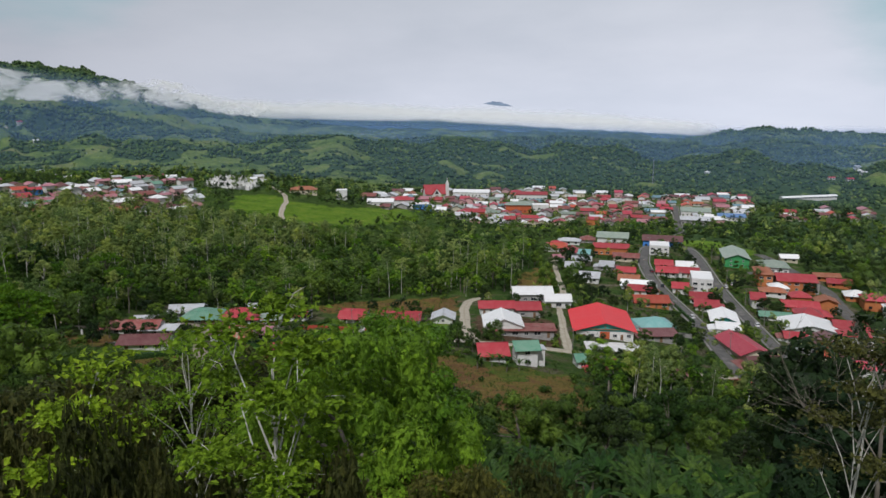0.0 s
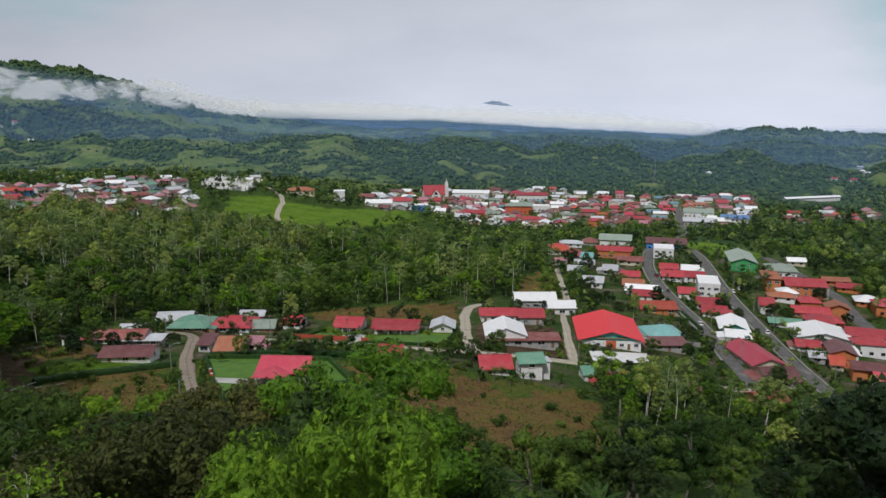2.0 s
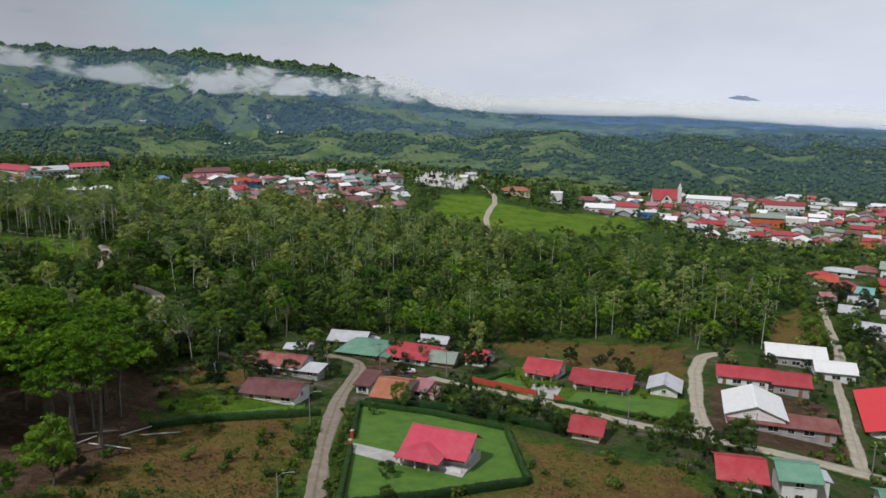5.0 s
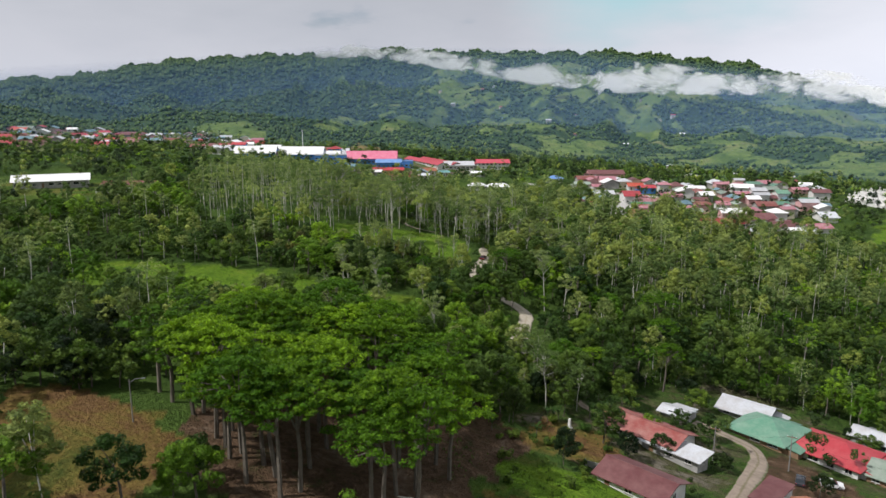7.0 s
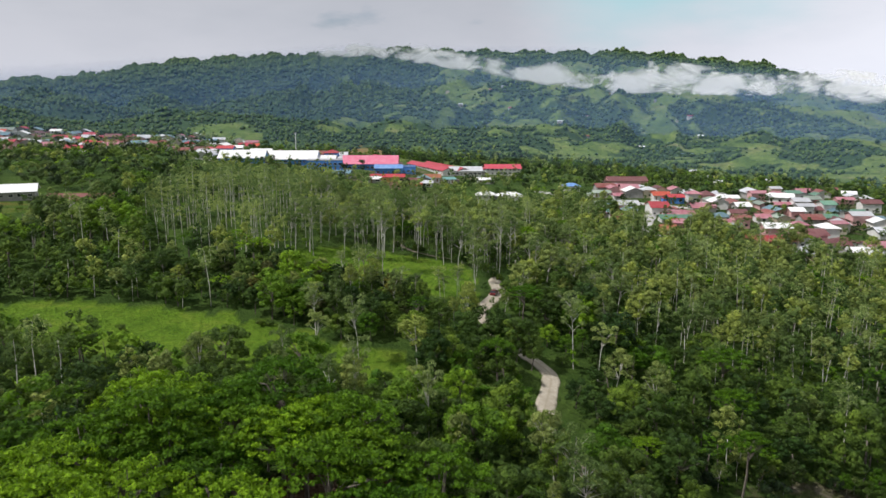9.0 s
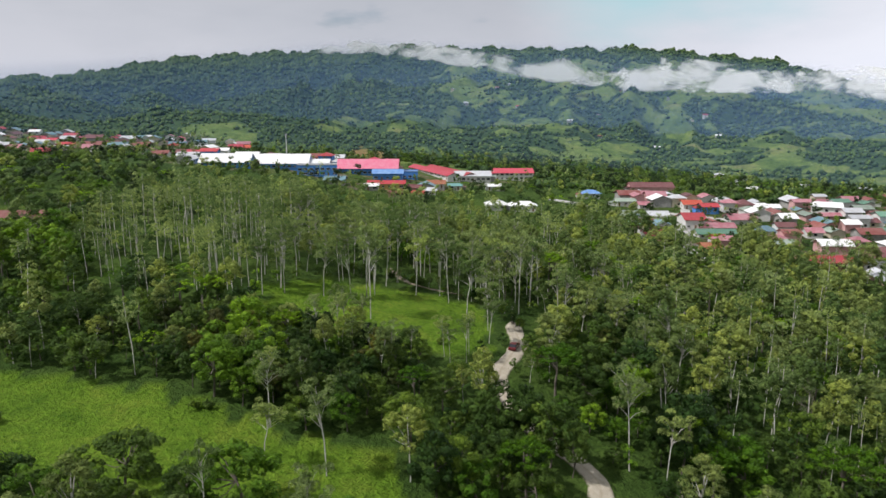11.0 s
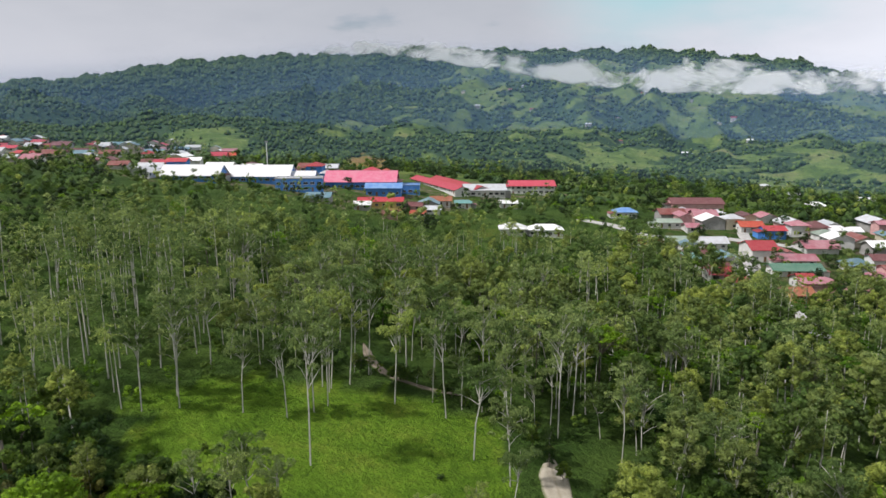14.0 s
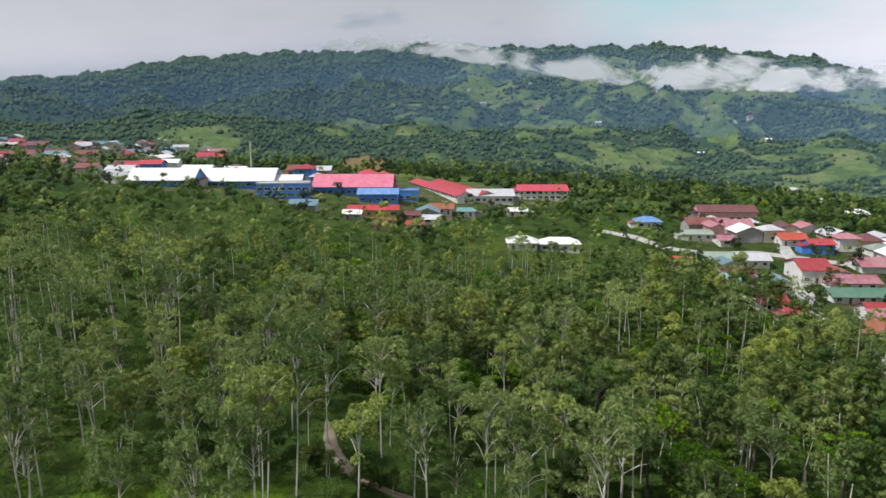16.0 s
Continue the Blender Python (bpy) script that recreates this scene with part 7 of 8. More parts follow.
size_f = rng.uniform(0.6, 1.25, fx.size) * np.clip(fr / 1500, 0.72, 1.55) * np.where(w_here > 0.5, 1.0, 0.62)
size_f = np.where(fr > 0.93 * dist_c, size_f * 0.7, size_f)


def hill_cover(name, x, y, size, key, label, seed):
    """Woods on far slopes: low ragged crowns, joined in one mesh."""
    rng = np.random.RandomState(seed)
    v, f = LUMP[0]
    n, k = len(x), len(v)
    turn = rng.uniform(0, 6.283, n)[:, None]
    w = v[None] * rng.uniform(0.65, 1.3, (n, k, 1)) * (size * 4.3)[:, None, None] * np.array([1, 1, 0.95])
    px = w[..., 0] * np.cos(turn) - w[..., 1] * np.sin(turn) + x[:, None]
    py = w[..., 0] * np.sin(turn) + w[..., 1] * np.cos(turn) + y[:, None]
    pz = w[..., 2] + (ground_z(x, y) + size * 2.0)[:, None]
    faces = (f[None] + (np.arange(n) * k)[:, None, None]).reshape(-1, 3)
    me = leafy_mesh("leaves", np.stack([px, py, pz], -1).reshape(-1, 3), faces, np.ones(len(faces), bool), key, np.repeat(rng.uniform(0, 1, n), k))
    root = tagged(new(name), label, "trees", kind="stuff")
    new("leaves", me).parent = root


light_ones = rng.uniform(size=fx.size) < np.where(fr < 1300, 0.34, 0.16) * np.where(view[ok] < 10, 0.3, 1.0)
hill_cover("hill_trees", fx[~light_ones], fy[~light_ones], size_f[~light_ones], "leaf_far", "dark woods and scattered trees on the hill slopes", 33)
hill_cover("hill_trees", fx[light_ones], fy[light_ones], size_f[light_ones], "leaf_hill", "lighter green trees on the hill slopes", 34)
print("hill trees", len(fx))


def mist_material(name, strength, scale, seed, cut, gain=6.0):
    """Thin white mist: mostly clear, thicker in billows; with no cut, an even blue tint imitating haze. Fades out
    towards the sheet's rim.
    """
    m, nt, b = nodes_of(name)
    nt.nodes.remove(b)
    uv = nt.nodes.new("ShaderNodeAttribute")
    uv.attribute_name = "fade"
    flat = nt.nodes.new("ShaderNodeMapping")
    flat.inputs["Scale"].default_value = (1, 1, 1.9)
    flat.inputs["Location"].default_value = (0, 0, 700 * seed)
    waves = []
    for size_n, detail in ((scale, 6.0), (scale * 0.28, 3.0)):
        waves.append(noise_node(nt, size_n, detail, 0.56, "Object", 0.5))
        tex = waves[-1].node
        nt.links.new(tex.inputs["Vector"].links[0].from_socket, flat.inputs[0])
        nt.links.new(flat.outputs[0], tex.inputs["Vector"])
    n = blend(nt, 0.45, waves[0], waves[1])
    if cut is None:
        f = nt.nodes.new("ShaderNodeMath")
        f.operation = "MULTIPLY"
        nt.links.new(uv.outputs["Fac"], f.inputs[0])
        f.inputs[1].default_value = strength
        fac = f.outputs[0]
    else:
        add = nt.nodes.new("ShaderNodeMath")
        add.operation = "MULTIPLY_ADD"
        nt.links.new(n, add.inputs[0])
        add.inputs[1].default_value = gain
        nt.links.new(uv.outputs["Fac"], add.inputs[2])
        r = nt.nodes.new("ShaderNodeMapRange")
        r.interpolation_type = "SMOOTHSTEP"
        r.inputs["From Min"].default_value, r.inputs["From Max"].default_value = cut, cut + 0.9
        r.inputs["To Max"].default_value = strength
        nt.links.new(add.outputs[0], r.inputs["Value"])
        fac = r.outputs[0]
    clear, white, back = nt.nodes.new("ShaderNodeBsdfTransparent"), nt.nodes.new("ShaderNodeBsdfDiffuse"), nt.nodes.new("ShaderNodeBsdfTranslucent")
    # with no cut the sheet's blue colour stands in for aerial haze
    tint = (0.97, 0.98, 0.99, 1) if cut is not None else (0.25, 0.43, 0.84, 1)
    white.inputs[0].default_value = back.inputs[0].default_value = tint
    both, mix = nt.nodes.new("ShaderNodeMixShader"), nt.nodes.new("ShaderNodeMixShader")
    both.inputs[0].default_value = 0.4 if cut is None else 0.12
    nt.links.new(white.outputs[0], both.inputs[1])
    nt.links.new(back.outputs[0], both.inputs[2])
    nt.links.new(fac, mix.inputs[0])
    nt.links.new(clear.outputs[0], mix.inputs[1])
    nt.links.new(both.outputs[0], mix.inputs[2])
    nt.links.new(mix.outputs[0], nt.nodes["Material Output"].inputs["Surface"])
    return m


def mist_sheet(name, radius, bearings, low, high, material, label, wave=0.0, power=1.0):
    """A tall bent sheet of mist or of haze-like tint standing across the bearings; low and high give its rims'
    elevations along them.
    """
    az = np.linspace(bearings[0], bearings[-1], 90)
    lo, hi = np.interp(az, bearings, low), np.interp(az, bearings, high)
    v, fade = [], []
    t = np.linspace(0, 1, 15)
    for k in t:
        el = lo + (hi - lo) * k
        r = radius + 0 * az
        v.append(np.stack([-30 - r * np.sin(np.radians(az)), 60 + r * np.cos(np.radians(az)), 59 + r * np.tan(np.radians(el))], -1))
        side = np.clip(np.minimum((az - az.min()) / (4 if wave is None else 5), (az.max() - az) / 5), 0, 1)
        fade.append((math.sin(math.pi * k ** (0.62 if wave is None else 1.0)) ** power) * side)
    v = np.array(v)
    k = np.arange(15 * 90).reshape(15, 90)
    f = np.stack([k[:-1, :-1], k[:-1, 1:], k[1:, 1:], k[1:, :-1]], -1).reshape(-1, 4)
    me = array_mesh(name, v.reshape(-1, 3), f, True)
    at = me.attributes.new("fade", "FLOAT", "POINT")
    at.data.foreach_set("value", np.array(fade, np.float32).ravel())
    me.materials.append(material)
    return tagged(new(name, me), label, "cloud", kind="structure")


CLOUD_AZ = [12, 14, 16, 18, 22, 26, 30, 34, 38, 41, 45, 50, 54, 58, 64]
CLOUD_MID = [0.05, 0.15, 0.4, 0.65, 1.2, 1.6, 1.75, 1.95, 2.0, 2.25, 2.85, 3.65, 4.0, 4.0, 3.7]
CLOUD_HALF = [0.9, 1.0, 1.05, 1.05, 1.1, 1.15, 1.15, 1.15, 1.15, 1.1, 1.0, 0.85, 0.7, 0.5, 0.3]
for n, (radius, shift) in enumerate(((1480, 0.0), (1620, 0.12))):
    mist_sheet("cloud_bank", radius, CLOUD_AZ, [m - h + shift for m, h in zip(CLOUD_MID, CLOUD_HALF)], [m + h + shift for m, h in zip(CLOUD_MID, CLOUD_HALF)],
               mist_material("cloud", 0.90, 0.0125 + 0.007 * n, n, 4.85, 8.4), "low white cloud clinging to the mountain ridge", None)
# the flat bank lying on the far range behind the town, and the peak that stands out of it
mist_sheet("cloud_bank", 2560, [-24, -16, -8, 0, 6, 12, 17, 21, 25], [-2.2, -1.9, -1.5, -1.0, -0.9, -0.8, -0.5, 0.1, 0.8], [-0.9, -0.1, 0.38, 0.55, 0.75, 1.0, 1.4, 1.7, 1.9],
           mist_material("cloud", 0.86, 0.0045, 3, 1.38, 2.5), "long white cloud bank lying along the far range", None)
# added tinted sheets that lay the blue of distance over the ranges
HAZE = "blue see-through sheet put in to make the far valley look hazy"
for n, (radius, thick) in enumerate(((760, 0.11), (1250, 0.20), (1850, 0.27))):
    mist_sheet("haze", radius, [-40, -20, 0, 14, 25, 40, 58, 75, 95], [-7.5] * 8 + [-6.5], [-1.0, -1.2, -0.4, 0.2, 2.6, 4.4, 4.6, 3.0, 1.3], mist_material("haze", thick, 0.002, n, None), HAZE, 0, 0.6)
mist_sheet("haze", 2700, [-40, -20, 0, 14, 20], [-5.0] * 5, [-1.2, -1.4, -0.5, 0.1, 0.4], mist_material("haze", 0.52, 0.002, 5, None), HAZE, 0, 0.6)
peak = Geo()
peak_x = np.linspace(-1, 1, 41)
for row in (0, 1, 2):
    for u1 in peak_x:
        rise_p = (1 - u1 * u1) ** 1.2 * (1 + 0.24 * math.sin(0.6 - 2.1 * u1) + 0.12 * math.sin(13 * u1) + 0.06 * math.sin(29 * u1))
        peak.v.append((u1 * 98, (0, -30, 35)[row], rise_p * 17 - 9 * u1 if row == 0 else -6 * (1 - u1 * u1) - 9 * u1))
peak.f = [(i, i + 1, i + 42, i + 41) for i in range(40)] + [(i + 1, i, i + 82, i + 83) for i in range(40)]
# the peak's colour already holds the haze in front of it
peak_ob = tagged(part("far_peak", peak, "hazed_peak"), "distant wooded mountain top, haze blue put into its colour, standing out of cloud", "mountain", kind="structure")
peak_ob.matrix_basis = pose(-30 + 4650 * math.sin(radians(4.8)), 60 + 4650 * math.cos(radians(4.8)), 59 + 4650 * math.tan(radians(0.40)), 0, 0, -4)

# ---- hedges, fences, poles, cars and other small things ----
def hedge(points, height, width, label, seed):
    """A clipped hedge following the ground, its faces uneven, loose sprigs standing out."""
    rng = np.random.RandomState(seed)
    q = along(points, 0.6)
    d = np.gradient(q, axis=0)
    nrm = np.stack([-d[:, 1], d[:, 0]], 1) / np.hypot(d[:, 0], d[:, 1])[:, None]
    ring = np.array([(-0.5, -0.3), (-0.54, 0.4), (-0.5, 0.85), (-0.3, 1.0), (0.3, 1.0), (0.5, 0.85), (0.54, 0.4), (0.5, -0.3)])
    k = len(ring)
    v = []
    for i, (p, nn) in enumerate(zip(q, nrm)):
        base, end = gz(*p), 0.6 if i in (0, len(q) - 1) else 1.0
        for a, h in ring:
            s = a * width * end * rng.uniform(0.85, 1.15)
            v.append((p[0] + nn[0] * s + rng.normal(0, 0.04), p[1] + nn[1] * s, base + h * height * (rng.uniform(0.9, 1.1) if h > 0 else 1)))
    v = np.array(v)
    idx = np.arange(len(v)).reshape(-1, k)
    f = np.stack([idx[:-1, :-1], idx[:-1, 1:], idx[1:, 1:], idx[1:, :-1]], -1).reshape(-1, 4)
    ob = thing("hedge", label, "hedge")
    me = array_mesh("body", v, f, True)
    part("body", me, "hedge", ob)
    pick = rng.randint(0, len(v), len(q) * 10)
    pts = v[pick] + rng.normal(0, 0.12, (len(pick), 3))
    t = leaf_cards(pts, np.tile([0, 0, 1.0], (len(pts), 1)), 0.16, rng, 0.2, True, 1.0).reshape(-1, 3)
    part("foliage", array_mesh("foliage", t, np.arange(len(t)).reshape(-1, 3), False), "hedge", ob)


le = LAWN_EDGE
hedge([le[0], le[1], le[2]], 1.3, 1.1, "dark clipped hedge behind the lawn", 1)
hedge([le[2], le[3]], 1.3, 1.1, "dark clipped hedge beside the lawn", 2)
hedge([le[3], le[4], le[5]], 1.4, 1.2, "dark clipped hedge below the lawn", 3)
gate_a = (le[5][0] * 0.42 + le[0][0] * 0.58, le[5][1] * 0.42 + le[0][1] * 0.58)
gate_b = (le[5][0] * 0.52 + le[0][0] * 0.48, le[5][1] * 0.52 + le[0][1] * 0.48)
hedge([le[5], gate_b], 1.2, 1.0, "dark clipped hedge along the dirt road", 4)
hedge([gate_a, le[0]], 1.2, 1.0, "dark clipped hedge along the dirt road", 5)
hedge([(-93, 128), (-90, 134), (-85, 140), (-78, 147), (-71, 154)], 1.5, 1.6, "dark hedge between the pasture and a grass strip", 6)
hedge([(-26, 189), (-10, 187.5), (4, 187)], 0.9, 0.8, "low green hedge along the lane", 7)
hedge([(-66, 166), (-50, 171), (-34, 170), (-20, 167)], 1.6, 1.8, "overgrown hedge along gardens", 8)
hedge([(104, 250), (108, 300)], 1.2, 1.0, "green hedge along the avenue", 9)
hedge([(119, 216), (127, 255), (134, 300)], 1.2, 1.1, "green hedge along the avenue", 10)
hedge([(-48, 199.5), (-42, 215), (-44, 219)], 1.0, 0.8, "low green hedge beside a lawn", 11)
for p, s in ((gate_a, 1), (gate_b, 1)):
    ob = thing("gate_pillar", "red painted gate pillar beside the driveway", "gate pillar", "gate pillars", pose(p[0], p[1], gz(*p)))
    part("shaft", Geo().box(0, 0, -0.3, 0.55, 0.55, 2.2), "red_fence", ob)
    part("cap", Geo().box(0, 0, 1.9, 0.7, 0.7, 0.14, None, 0.7), "concrete", ob)


def board_fence(a, b, height, material, label):
    """A fence of panels between posts."""
    (x1, y1), (x2, y2) = a, b
    length = math.hypot(x2 - x1, y2 - y1)
    n = max(2, round(length / 2.4))
    ob = thing("fence", label, "fence")
    yaw = math.degrees(math.atan2(y2 - y1, x2 - x1))
    panel = Geo().box(0, 0, 0, length / n - 0.1, 0.06, height)
    panel, post = panel.mesh("panel"), Geo().box(0, 0, -0.5, 0.14, 0.14, height + 0.62, None, 0.9).mesh("post")
    for i in range(n + 1):
        x, y = x1 + (x2 - x1) * i / n, y1 + (y2 - y1) * i / n
        part("post", post, material, ob).matrix_basis = pose(x, y, gz(x, y), 0, 0, yaw)
        if i < n:
            x, y = x + (x2 - x1) / n / 2, y + (y2 - y1) / n / 2
            part("panel", panel, material, ob).matrix_basis = pose(x, y, gz(x, y) - 0.05, 0, 0, yaw)


board_fence((-50, 200), (-31, 193), 1.7, "red_fence", "red painted board fence along a garden")
board_fence((-26.5, 191), (-24, 189), 1.7, "red_fence", "short red board fence at a yard")
board_fence((68, 226), (94, 224), 1.8, "grey_wall", "grey concrete panel wall behind the hall")
board_fence((-96, 158), (-84, 163), 1.3, "grey_wall", "low grey panel wall by an old house")


def utility_pole(x, y, height=9.0, yaw=0, lamp=False):
    ob = thing("street_lamp" if lamp else "utility_pole", "grey concrete street lamp with a long arm" if lamp else "grey concrete utility pole with crossarm", "street lamp" if lamp else "utility pole", "poles",
               pose(x, y, gz(x, y), 0, 0, yaw))
    part("shaft", Geo().tube([(0, 0, -0.8), (0, 0, height * 0.5), (0, 0, height)], [0.13, 0.11, 0.08], 8), "pavement", ob)
    if lamp:
        part("arm", Geo().tube([(0, 0, height - 0.6), (0.8, 0, height), (2.0, 0, height + 0.15)], [0.05, 0.045, 0.04], 6), "steel", ob)
        part("lamp_head", Geo().box(2.2, 0, height + 0.05, 0.7, 0.28, 0.16, None, 0.7), "steel", ob)
    else:
        part("crossarm", Geo().box(0, 0, height - 0.6, 1.9, 0.12, 0.14), "wood", ob)
        for px in (-0.8, 0, 0.8):
            part("insulator", Geo().tube([(px, 0, height - 0.46), (px, 0, height - 0.25)], [0.05, 0.035], 6), "white_paint", ob)
    return x, y, gz(x, y) + height - 0.3


def wire(a, b):
    """A slack cable between two poles."""
    pts = []
    for i in range(9):
        t = i / 8
        pts.append((a[0] + (b[0] - a[0]) * t, a[1] + (b[1] - a[1]) * t, a[2] + (b[2] - a[2]) * t - 0.9 * 4 * t * (1 - t)))
    tagged(part("power_cable", Geo().tube(pts, [0.016] * 9, 4), "rubber"), "thin black power cable hanging between poles", "cable", "power cables")


line_a = [utility_pole(x, y, 9, w) for x, y, w in ((-30, 185.5, 75), (-8, 179, 75), (18, 179, 85), (40, 178.5, 90), (74, 178, 90), (94, 176, 80))]
line_b = [utility_pole(x, y, 9, -10) for x, y in ((94, 176), (102, 208), (103.5, 240), (105, 275), (107, 310), (110, 345), (118, 385), (134, 420), (150, 452))[1:]]
line_c = [utility_pole(x, y, 9, -12) for x, y in ((128, 196), (132, 226), (139, 262), (146, 298), (151, 334), (160, 380))]
line_d = [utility_pole(x, y, 8, 20) for x, y in ((-86, 186), (-77, 200), (-58, 202))]
for line_of in (line_a, [line_a[-1]] + line_b, line_c, line_d, [line_d[-1], line_a[0]]):
    for p, q in zip(line_of, line_of[1:]):
        wire(p, q)
for x, y, w in ((-69, 146, 20), (-51, 105, 20), (-138, 92, 60)):
    utility_pole(x, y, 7.5, w, True)


def car(x, y, yaw, paint, label, pickup=False, z_lift=0.14):
    """A small car or pickup: body, cabin glass, wheels, lamps."""
    ob = thing("pickup" if pickup else "car", label, "car", "", pose(x, y, gz(x, y) + z_lift, 0, 0, yaw))
    w, l = 1.72, 4.9 if pickup else 4.2

    def hull(profile, wide, narrow=1.0):
        """A side profile swept across the car, its top drawn in."""
        n, top = len(profile), max(z for _, z in profile)
        v = [(px, s * wide / 2 * (narrow if pz > 0.95 else 1.0), pz) for s in (-1, 1) for px, pz in profile]
        return Geo().add(v, [tuple(range(n - 1, -1, -1)), tuple(range(n, 2 * n))] + [(i, (i + 1) % n, (i + 1) % n + n, i + n) for i in range(n)])

    h = l / 2
    part("body", hull([(-h, 0.35), (h - 0.1, 0.32), (h, 0.55), (h - 0.15, 0.78), (h - 1.15, 0.92), (-h + 0.2, 0.95), (-h, 0.8)], w), paint, ob)
    cab = [(h - 1.25, 0.92), (h - 1.95, 1.42), (h - 3.0, 1.44), (h - 3.3, 0.93)] if pickup else [(h - 1.1, 0.9), (h - 1.85, 1.42), (-h + 0.75, 1.42), (-h + 0.25, 0.94)]
    part("cabin_glass", hull(cab, w * 0.94, 0.86), "glass", ob)
    top = [(cab[1][0] - 0.05, 1.40), (cab[1][0] - 0.1, 1.47), (cab[2][0] + 0.1, 1.47), (cab[2][0] + 0.05, 1.40)]
    part("roof", hull(top, w * 0.84, 0.97), paint, ob)
    if pickup:
        part("load_bed", Geo().box(-h + 0.78, 0.78, 0.93, 1.5, 0.08, 0.18).box(-h + 0.78, -0.78, 0.93, 1.5, 0.08, 0.18).box(-h + 0.06, 0, 0.93, 0.08, 1.6, 0.18), paint, ob)
    for px in (-h + 0.85, h - 0.85):
        for s in (-1, 1):
            tyre = part("wheel", Geo().tube([(px, s * (w / 2 - 0.2), 0.32), (px, s * (w / 2 + 0.02), 0.32)], [0.32, 0.32], 14), "rubber", ob)
            part("rim", Geo().tube([(px, s * (w / 2), 0.32), (px, s * (w / 2 + 0.03), 0.32)], [0.19, 0.18], 10), "steel", tyre)
    for s in (-1, 1):
        part("headlight", Geo().box(h - 0.06, s * 0.6, 0.58, 0.1, 0.34, 0.14), "window_frame", ob)
        part("tail_light", Geo().box(-h - 0.01, s * 0.66, 0.66, 0.06, 0.2, 0.2), "roof_red", ob)


car(-204, 234, 122, "car_red", "dark red car standing on the forest road")
car(107, 261, 85, "car_white", "white car on the asphalt avenue")
car(-73, 196, 110, "car_dark", "dark car parked by the dirt road")
car(-69, 201, 30, "car_white", "white car parked by a village house")
for n, (x, y, c) in enumerate(((155, 336, "car_white"), (159, 341, "car_dark"), (154, 340, "car_red"), (178, 346, "car_white"), (184, 349, "car_white"), (190, 352, "car_dark"), (113, 322, "car_dark"), (149, 330, "car_white"), (116, 352, "car_red"),
                               (136, 262, "car_white"), (203, 340, "car_dark"))):
    car(x, y, 75 + 7 * (n % 3), c, {"car_white": "white car standing at the roadside", "car_dark": "dark car standing at the roadside", "car_red": "dark red car standing at the roadside"}[c])

# the white monument among bushes
ob = thing("monument", "small white painted monument on a stepped base", "monument", "", pose(-108, 168, gz(-108, 168)))
part("base", Geo().box(0, 0, -0.4, 1.3, 1.3, 0.6).box(0, 0, 0.2, 1.0, 1.0, 0.25), "white_paint", ob)
part("pillar", Geo().box(0, 0, 0.45, 0.6, 0.45, 1.9, None, 0.75), "white_paint", ob)

# the cemetery: white tombs in rows
tomb_rng = random.Random(12)
TOMB = [Geo().box(0, 0, -0.5, 2.2, 3.0, 1.6 + 0.5 * k).box(0, 1.0, 1.1 + 0.5 * k, 1.6, 0.7, 1.0).box(0, 1.0, 2.1 + 0.5 * k, 0.22, 0.22, 1.2).box(0, 1.0, 2.7 + 0.5 * k, 0.8, 0.22, 0.22).mesh("tomb") for k in range(3)]
for me in TOMB:
    me.materials.append(M["white_paint"])
for i in range(11):
    for j in range(8):
        x, y = -203 + i * 3.5 + tomb_rng.uniform(-0.5, 0.5), 566 + j * 7.5 + tomb_rng.uniform(-1, 1)
        if tomb_rng.random() < 0.95:
            t = tagged(new("tomb", tomb_rng.choice(TOMB)), "white painted tomb with a cross in the cemetery", "tomb", "tombs of the cemetery")
            t.matrix_basis = pose(x, y, gz(x, y), 0, 0, tomb_rng.uniform(-6, 6)) @ Matrix.Diagonal((1.4, 1.4, 1.7, 1))

# tall pole at the school, lattice mast over the town
ob = thing("flood_light_pole", "tall pale steel pole with lamps at its top", "light pole", "", pose(-539, 347, gz(-539, 347)))
part("shaft", Geo().tube([(0, 0, -1), (0, 0, 10), (0, 0, 20)], [0.42, 0.34, 0.26], 8), "window_frame", ob)
part("lamp_head", Geo().box(0, 0, 19.2, 2.4, 0.7, 0.9), "steel", ob)
mast_z = gz(292, 951)
ob = thing("lattice_mast", "slim grey lattice radio mast over the town", "mast", "", pose(292, 951, mast_z))
for i in range(3):
    a = i * 2.094
    part("leg", Geo().tube([(1.6 * math.cos(a), 1.6 * math.sin(a), -1), (0.4 * math.cos(a), 0.4 * math.sin(a), 34)], [0.16, 0.10], 6), "steel", ob)
for j in range(10):
    z0, z1 = j * 3.4, (j + 1) * 3.4
    r0, r1 = 1.6 - 1.2 * z0 / 34, 1.6 - 1.2 * z1 / 34
    g = Geo()
    for i in range(3):
        a, c = i * 2.094, (i + 1) * 2.094
        g.tube([(r0 * math.cos(a), r0 * math.sin(a), z0), (r1 * math.cos(c), r1 * math.sin(c), z1)], [0.07, 0.07], 4)
    part("brace", g, "steel", ob)

# felled logs by the grove
for n, (x, y, w, l) in enumerate(((-99, 120, 35, 9.0), (-94, 124, 62, 8.0), (-92, 117, 5, 8.5), (-97, 115, 75, 7.0), (-90, 126, 30, 9.0))):
    log = Geo().tube([(-l / 2, 0, 0.2), (0, 0.1, 0.24), (l / 2, 0, 0.2)], [0.17, 0.15, 0.10], 8)
    ob = tagged(new("log", log.mesh("log")), "pale felled tree log lying on the grass", "log", "felled logs")
    ob.data.materials.append(M["bark_pale"])
    ob.matrix_basis = pose(x, y, gz(x, y), 0, 0, w)


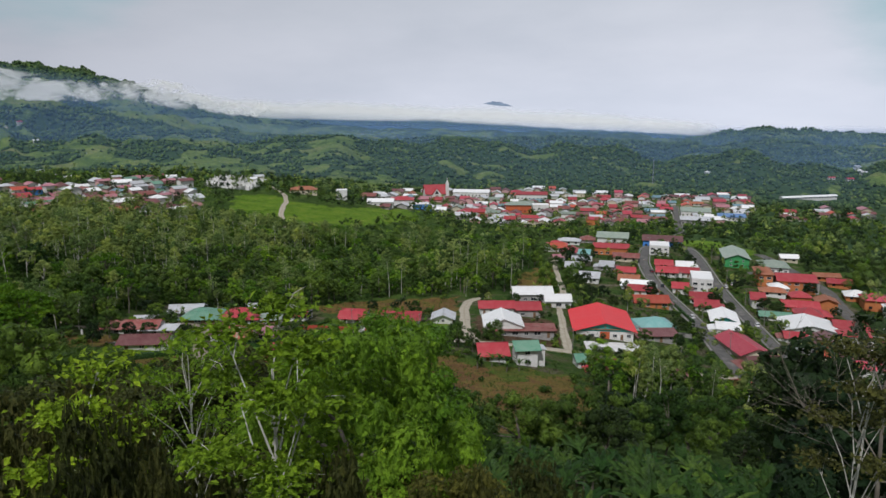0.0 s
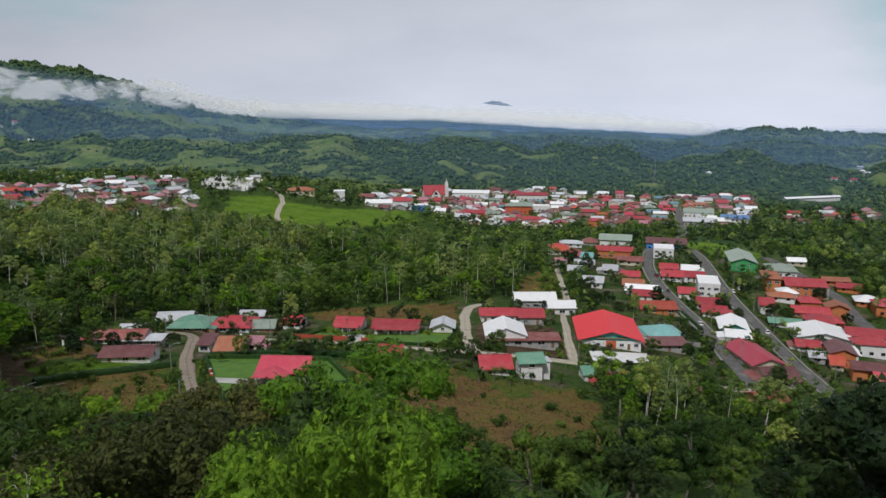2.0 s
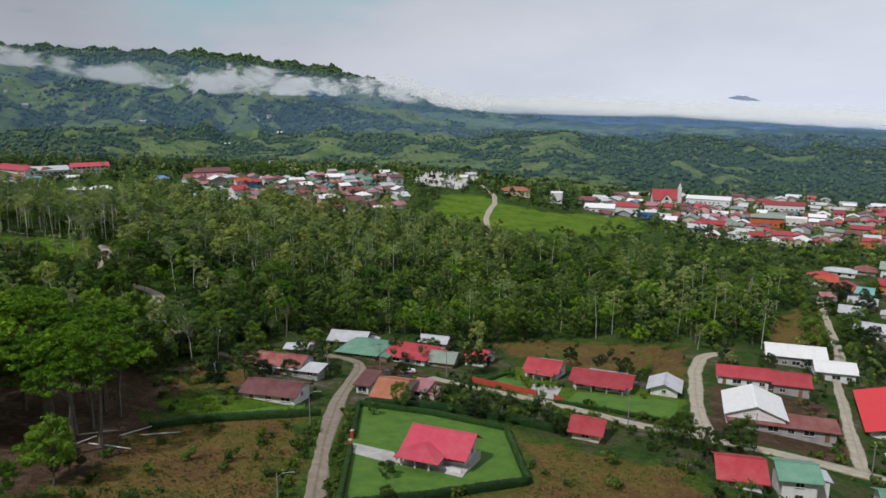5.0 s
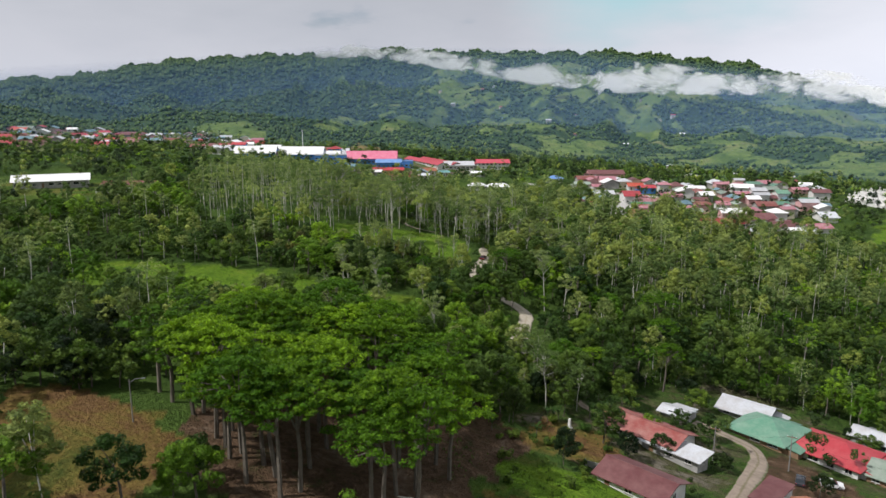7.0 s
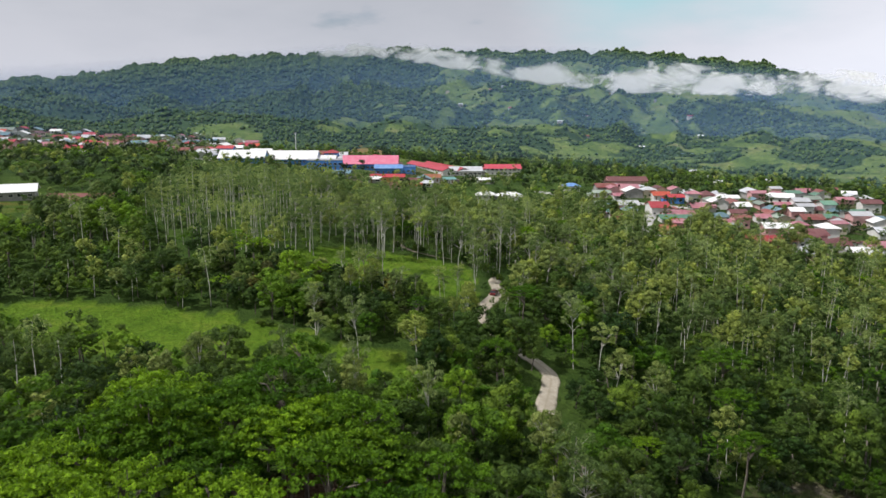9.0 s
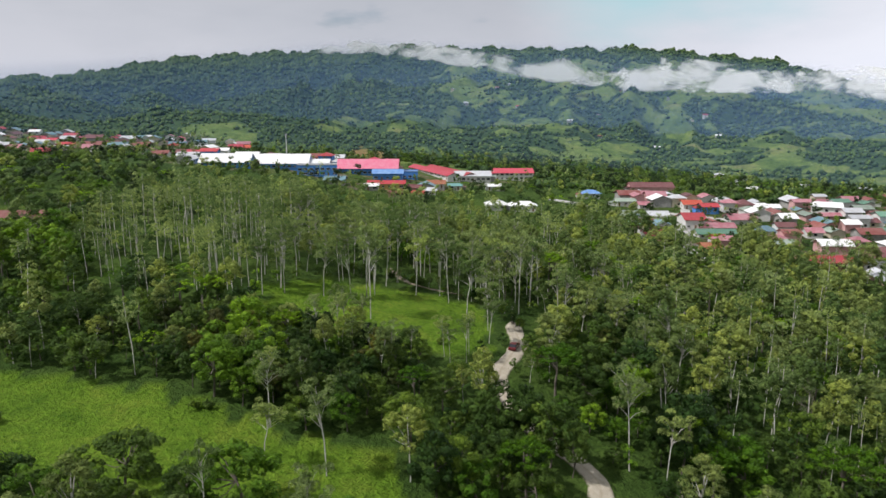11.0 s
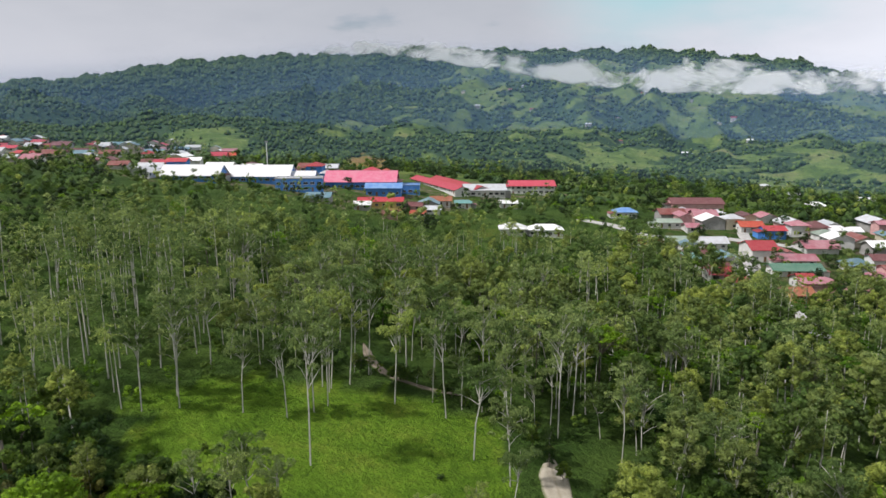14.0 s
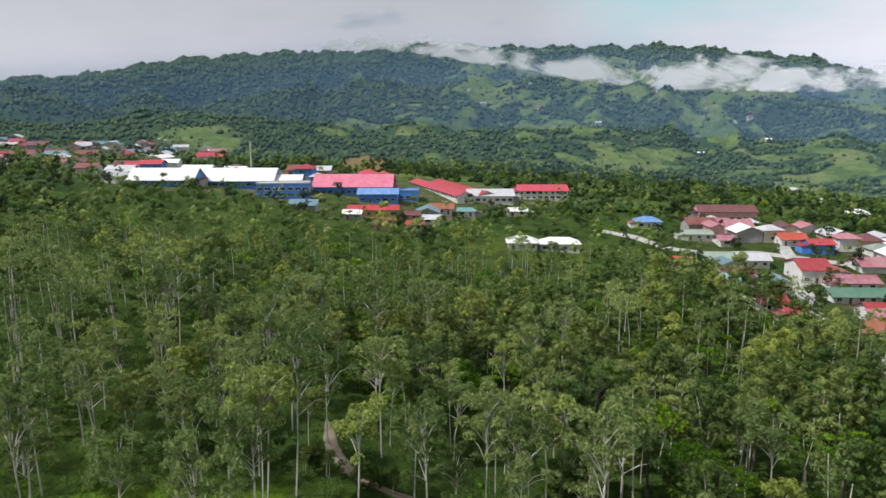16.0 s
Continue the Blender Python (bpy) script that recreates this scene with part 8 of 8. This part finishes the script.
# rough grass and low shrubs over the pastures
def tufts(name, polys, count, height, key, label, seed):
    rng = np.random.RandomState(seed)
    spots = []
    for poly in polys:
        xs, ys = [p[0] for p in poly], [p[1] for p in poly]
        n = int(count * (max(xs) - min(xs)) * (max(ys) - min(ys)) / 4000)
        x, y = rng.uniform(min(xs), max(xs), n), rng.uniform(min(ys), max(ys), n)
        ok = inside(x, y, poly) & (fbm(x, y, 18, 3, seed) > rng.uniform(-0.6, 0.9, n))
        for q, width in zip(ROAD_LINES[:2], (3.5, 4.0)):
            ok &= np.min(np.hypot(x[:, None] - q[None, :, 0], y[:, None] - q[None, :, 1]), axis=1) > width / 2 + 0.5
        ok &= ~inside(x, y, LAWN_EDGE)
        for hx, hy, hr in FOOT:
            ok &= np.hypot(x - hx, y - hy) > hr - 1.0
        spots.append(np.stack([x[ok], y[ok]], 1))
    p = np.concatenate(spots)
    z = ground_z(p[:, 0], p[:, 1])
    vs = []
    for k in range(5):
        a, h = rng.uniform(0, 6.283, len(p)), height * rng.uniform(0.5, 1.4, len(p))
        d = np.stack([np.cos(a), np.sin(a)], 1)
        side = np.stack([-np.sin(a), np.cos(a)], 1) * (0.35 * h)[:, None]
        foot = p + d * 0.1 * height
        tip = p + d * (0.7 * h)[:, None]
        vs.append(np.stack([np.c_[foot - side, z - 0.05], np.c_[foot + side, z - 0.05], np.c_[tip, z + h]], 1))
    v = np.concatenate(vs).reshape(-1, 3)
    me = array_mesh("blades", v, np.arange(len(v)).reshape(-1, 3), False)
    me.materials.append(M[key])
    root = tagged(new(name), label, "grass", kind="stuff")
    new("blades", me).parent = root


tufts("pasture_grass", [SLOPE, PASTURE], 3200, 0.24, "leaf_dry_spray", "dry brownish grass tufts on the pasture", 61)
tufts("rough_grass", [HOME, WEST_EDGE, BACK_FIELD], 2600, 0.34, "leaf_bush_spray", "green rough grass tufts round the pastures", 62)
tufts("meadow_grass", [GREEN_HILL, COW_MEADOW, STRIP], 1800, 0.32, "leaf_fresh_spray", "fresh green grass tufts on the meadow", 63)

shrub_rng = random.Random(71)
shrubs = []
for poly, count in ((SLOPE, 9), (PASTURE, 12), (HOME, 26), (WEST_EDGE, 90), (BACK_FIELD, 14), (GARDENS, 26), (GREEN_HILL, 14), (COW_MEADOW, 8), (YARD_WEST, 14), (LOT, 6), ([(-60, 172), (-50, 190), (-28, 184), (-12, 180), (-8, 168), (-32, 168)], 110), ([(-6, 160), (10, 158), (14, 176), (-8, 176)], 26)):
    xs, ys = [p[0] for p in poly], [p[1] for p in poly]
    for _ in range(count):
        x, y = shrub_rng.uniform(min(xs), max(xs)), shrub_rng.uniform(min(ys), max(ys))
        if not inside(np.array(x), np.array(y), poly) or inside(np.array(x), np.array(y), LAWN_EDGE) or any(math.hypot(x - fx, y - fy) < fr + 0.5 for fx, fy, fr in FOOT) or any(np.min(np.hypot(q[:, 0] - x, q[:, 1] - y)) < 3.4 for q in ROAD_LINES):
            continue
        shrubs.append((x, y, shrub_rng.uniform(0.3, 0.95), "bush"))
for key_line in ([(-53, 107), (-59, 122), (-66, 140), (-69, 149)], [(-46, 109), (-52, 124), (-59, 142), (-66, 160)]):
    for q in along(key_line, 1.3):
        shrubs.append((q[0] + shrub_rng.gauss(0, 0.8), q[1] + shrub_rng.gauss(0, 0.5), shrub_rng.uniform(0.25, 0.6), "bush"))
for key, reach_r in (("avenue", 6.4), ("avenue_two", 6.4), ("lane", 4.6), ("lane_two", 4.0)):
    q = along(ROADS[key], 2.2)
    d = np.gradient(q, axis=0)
    nrm = np.stack([-d[:, 1], d[:, 0]], 1) / np.hypot(d[:, 0], d[:, 1])[:, None]
    for side in (-1, 1):
        for p in q + nrm * side * reach_r:
            if shrub_rng.random() < 0.7 and not any(math.hypot(p[0] - fx, p[1] - fy) < fr * 0.85 for fx, fy, fr in FOOT):
                shrubs.append((p[0] + shrub_rng.gauss(0, 0.5), p[1] + shrub_rng.gauss(0, 0.5), shrub_rng.uniform(0.3, 0.8), "bush"))
far_wood("shrubs", shrubs, "low green shrubs on pastures and along the roads", 72, 1, 6, 36, 0.28, 1.3, False)
print("small things done", len(shrubs))
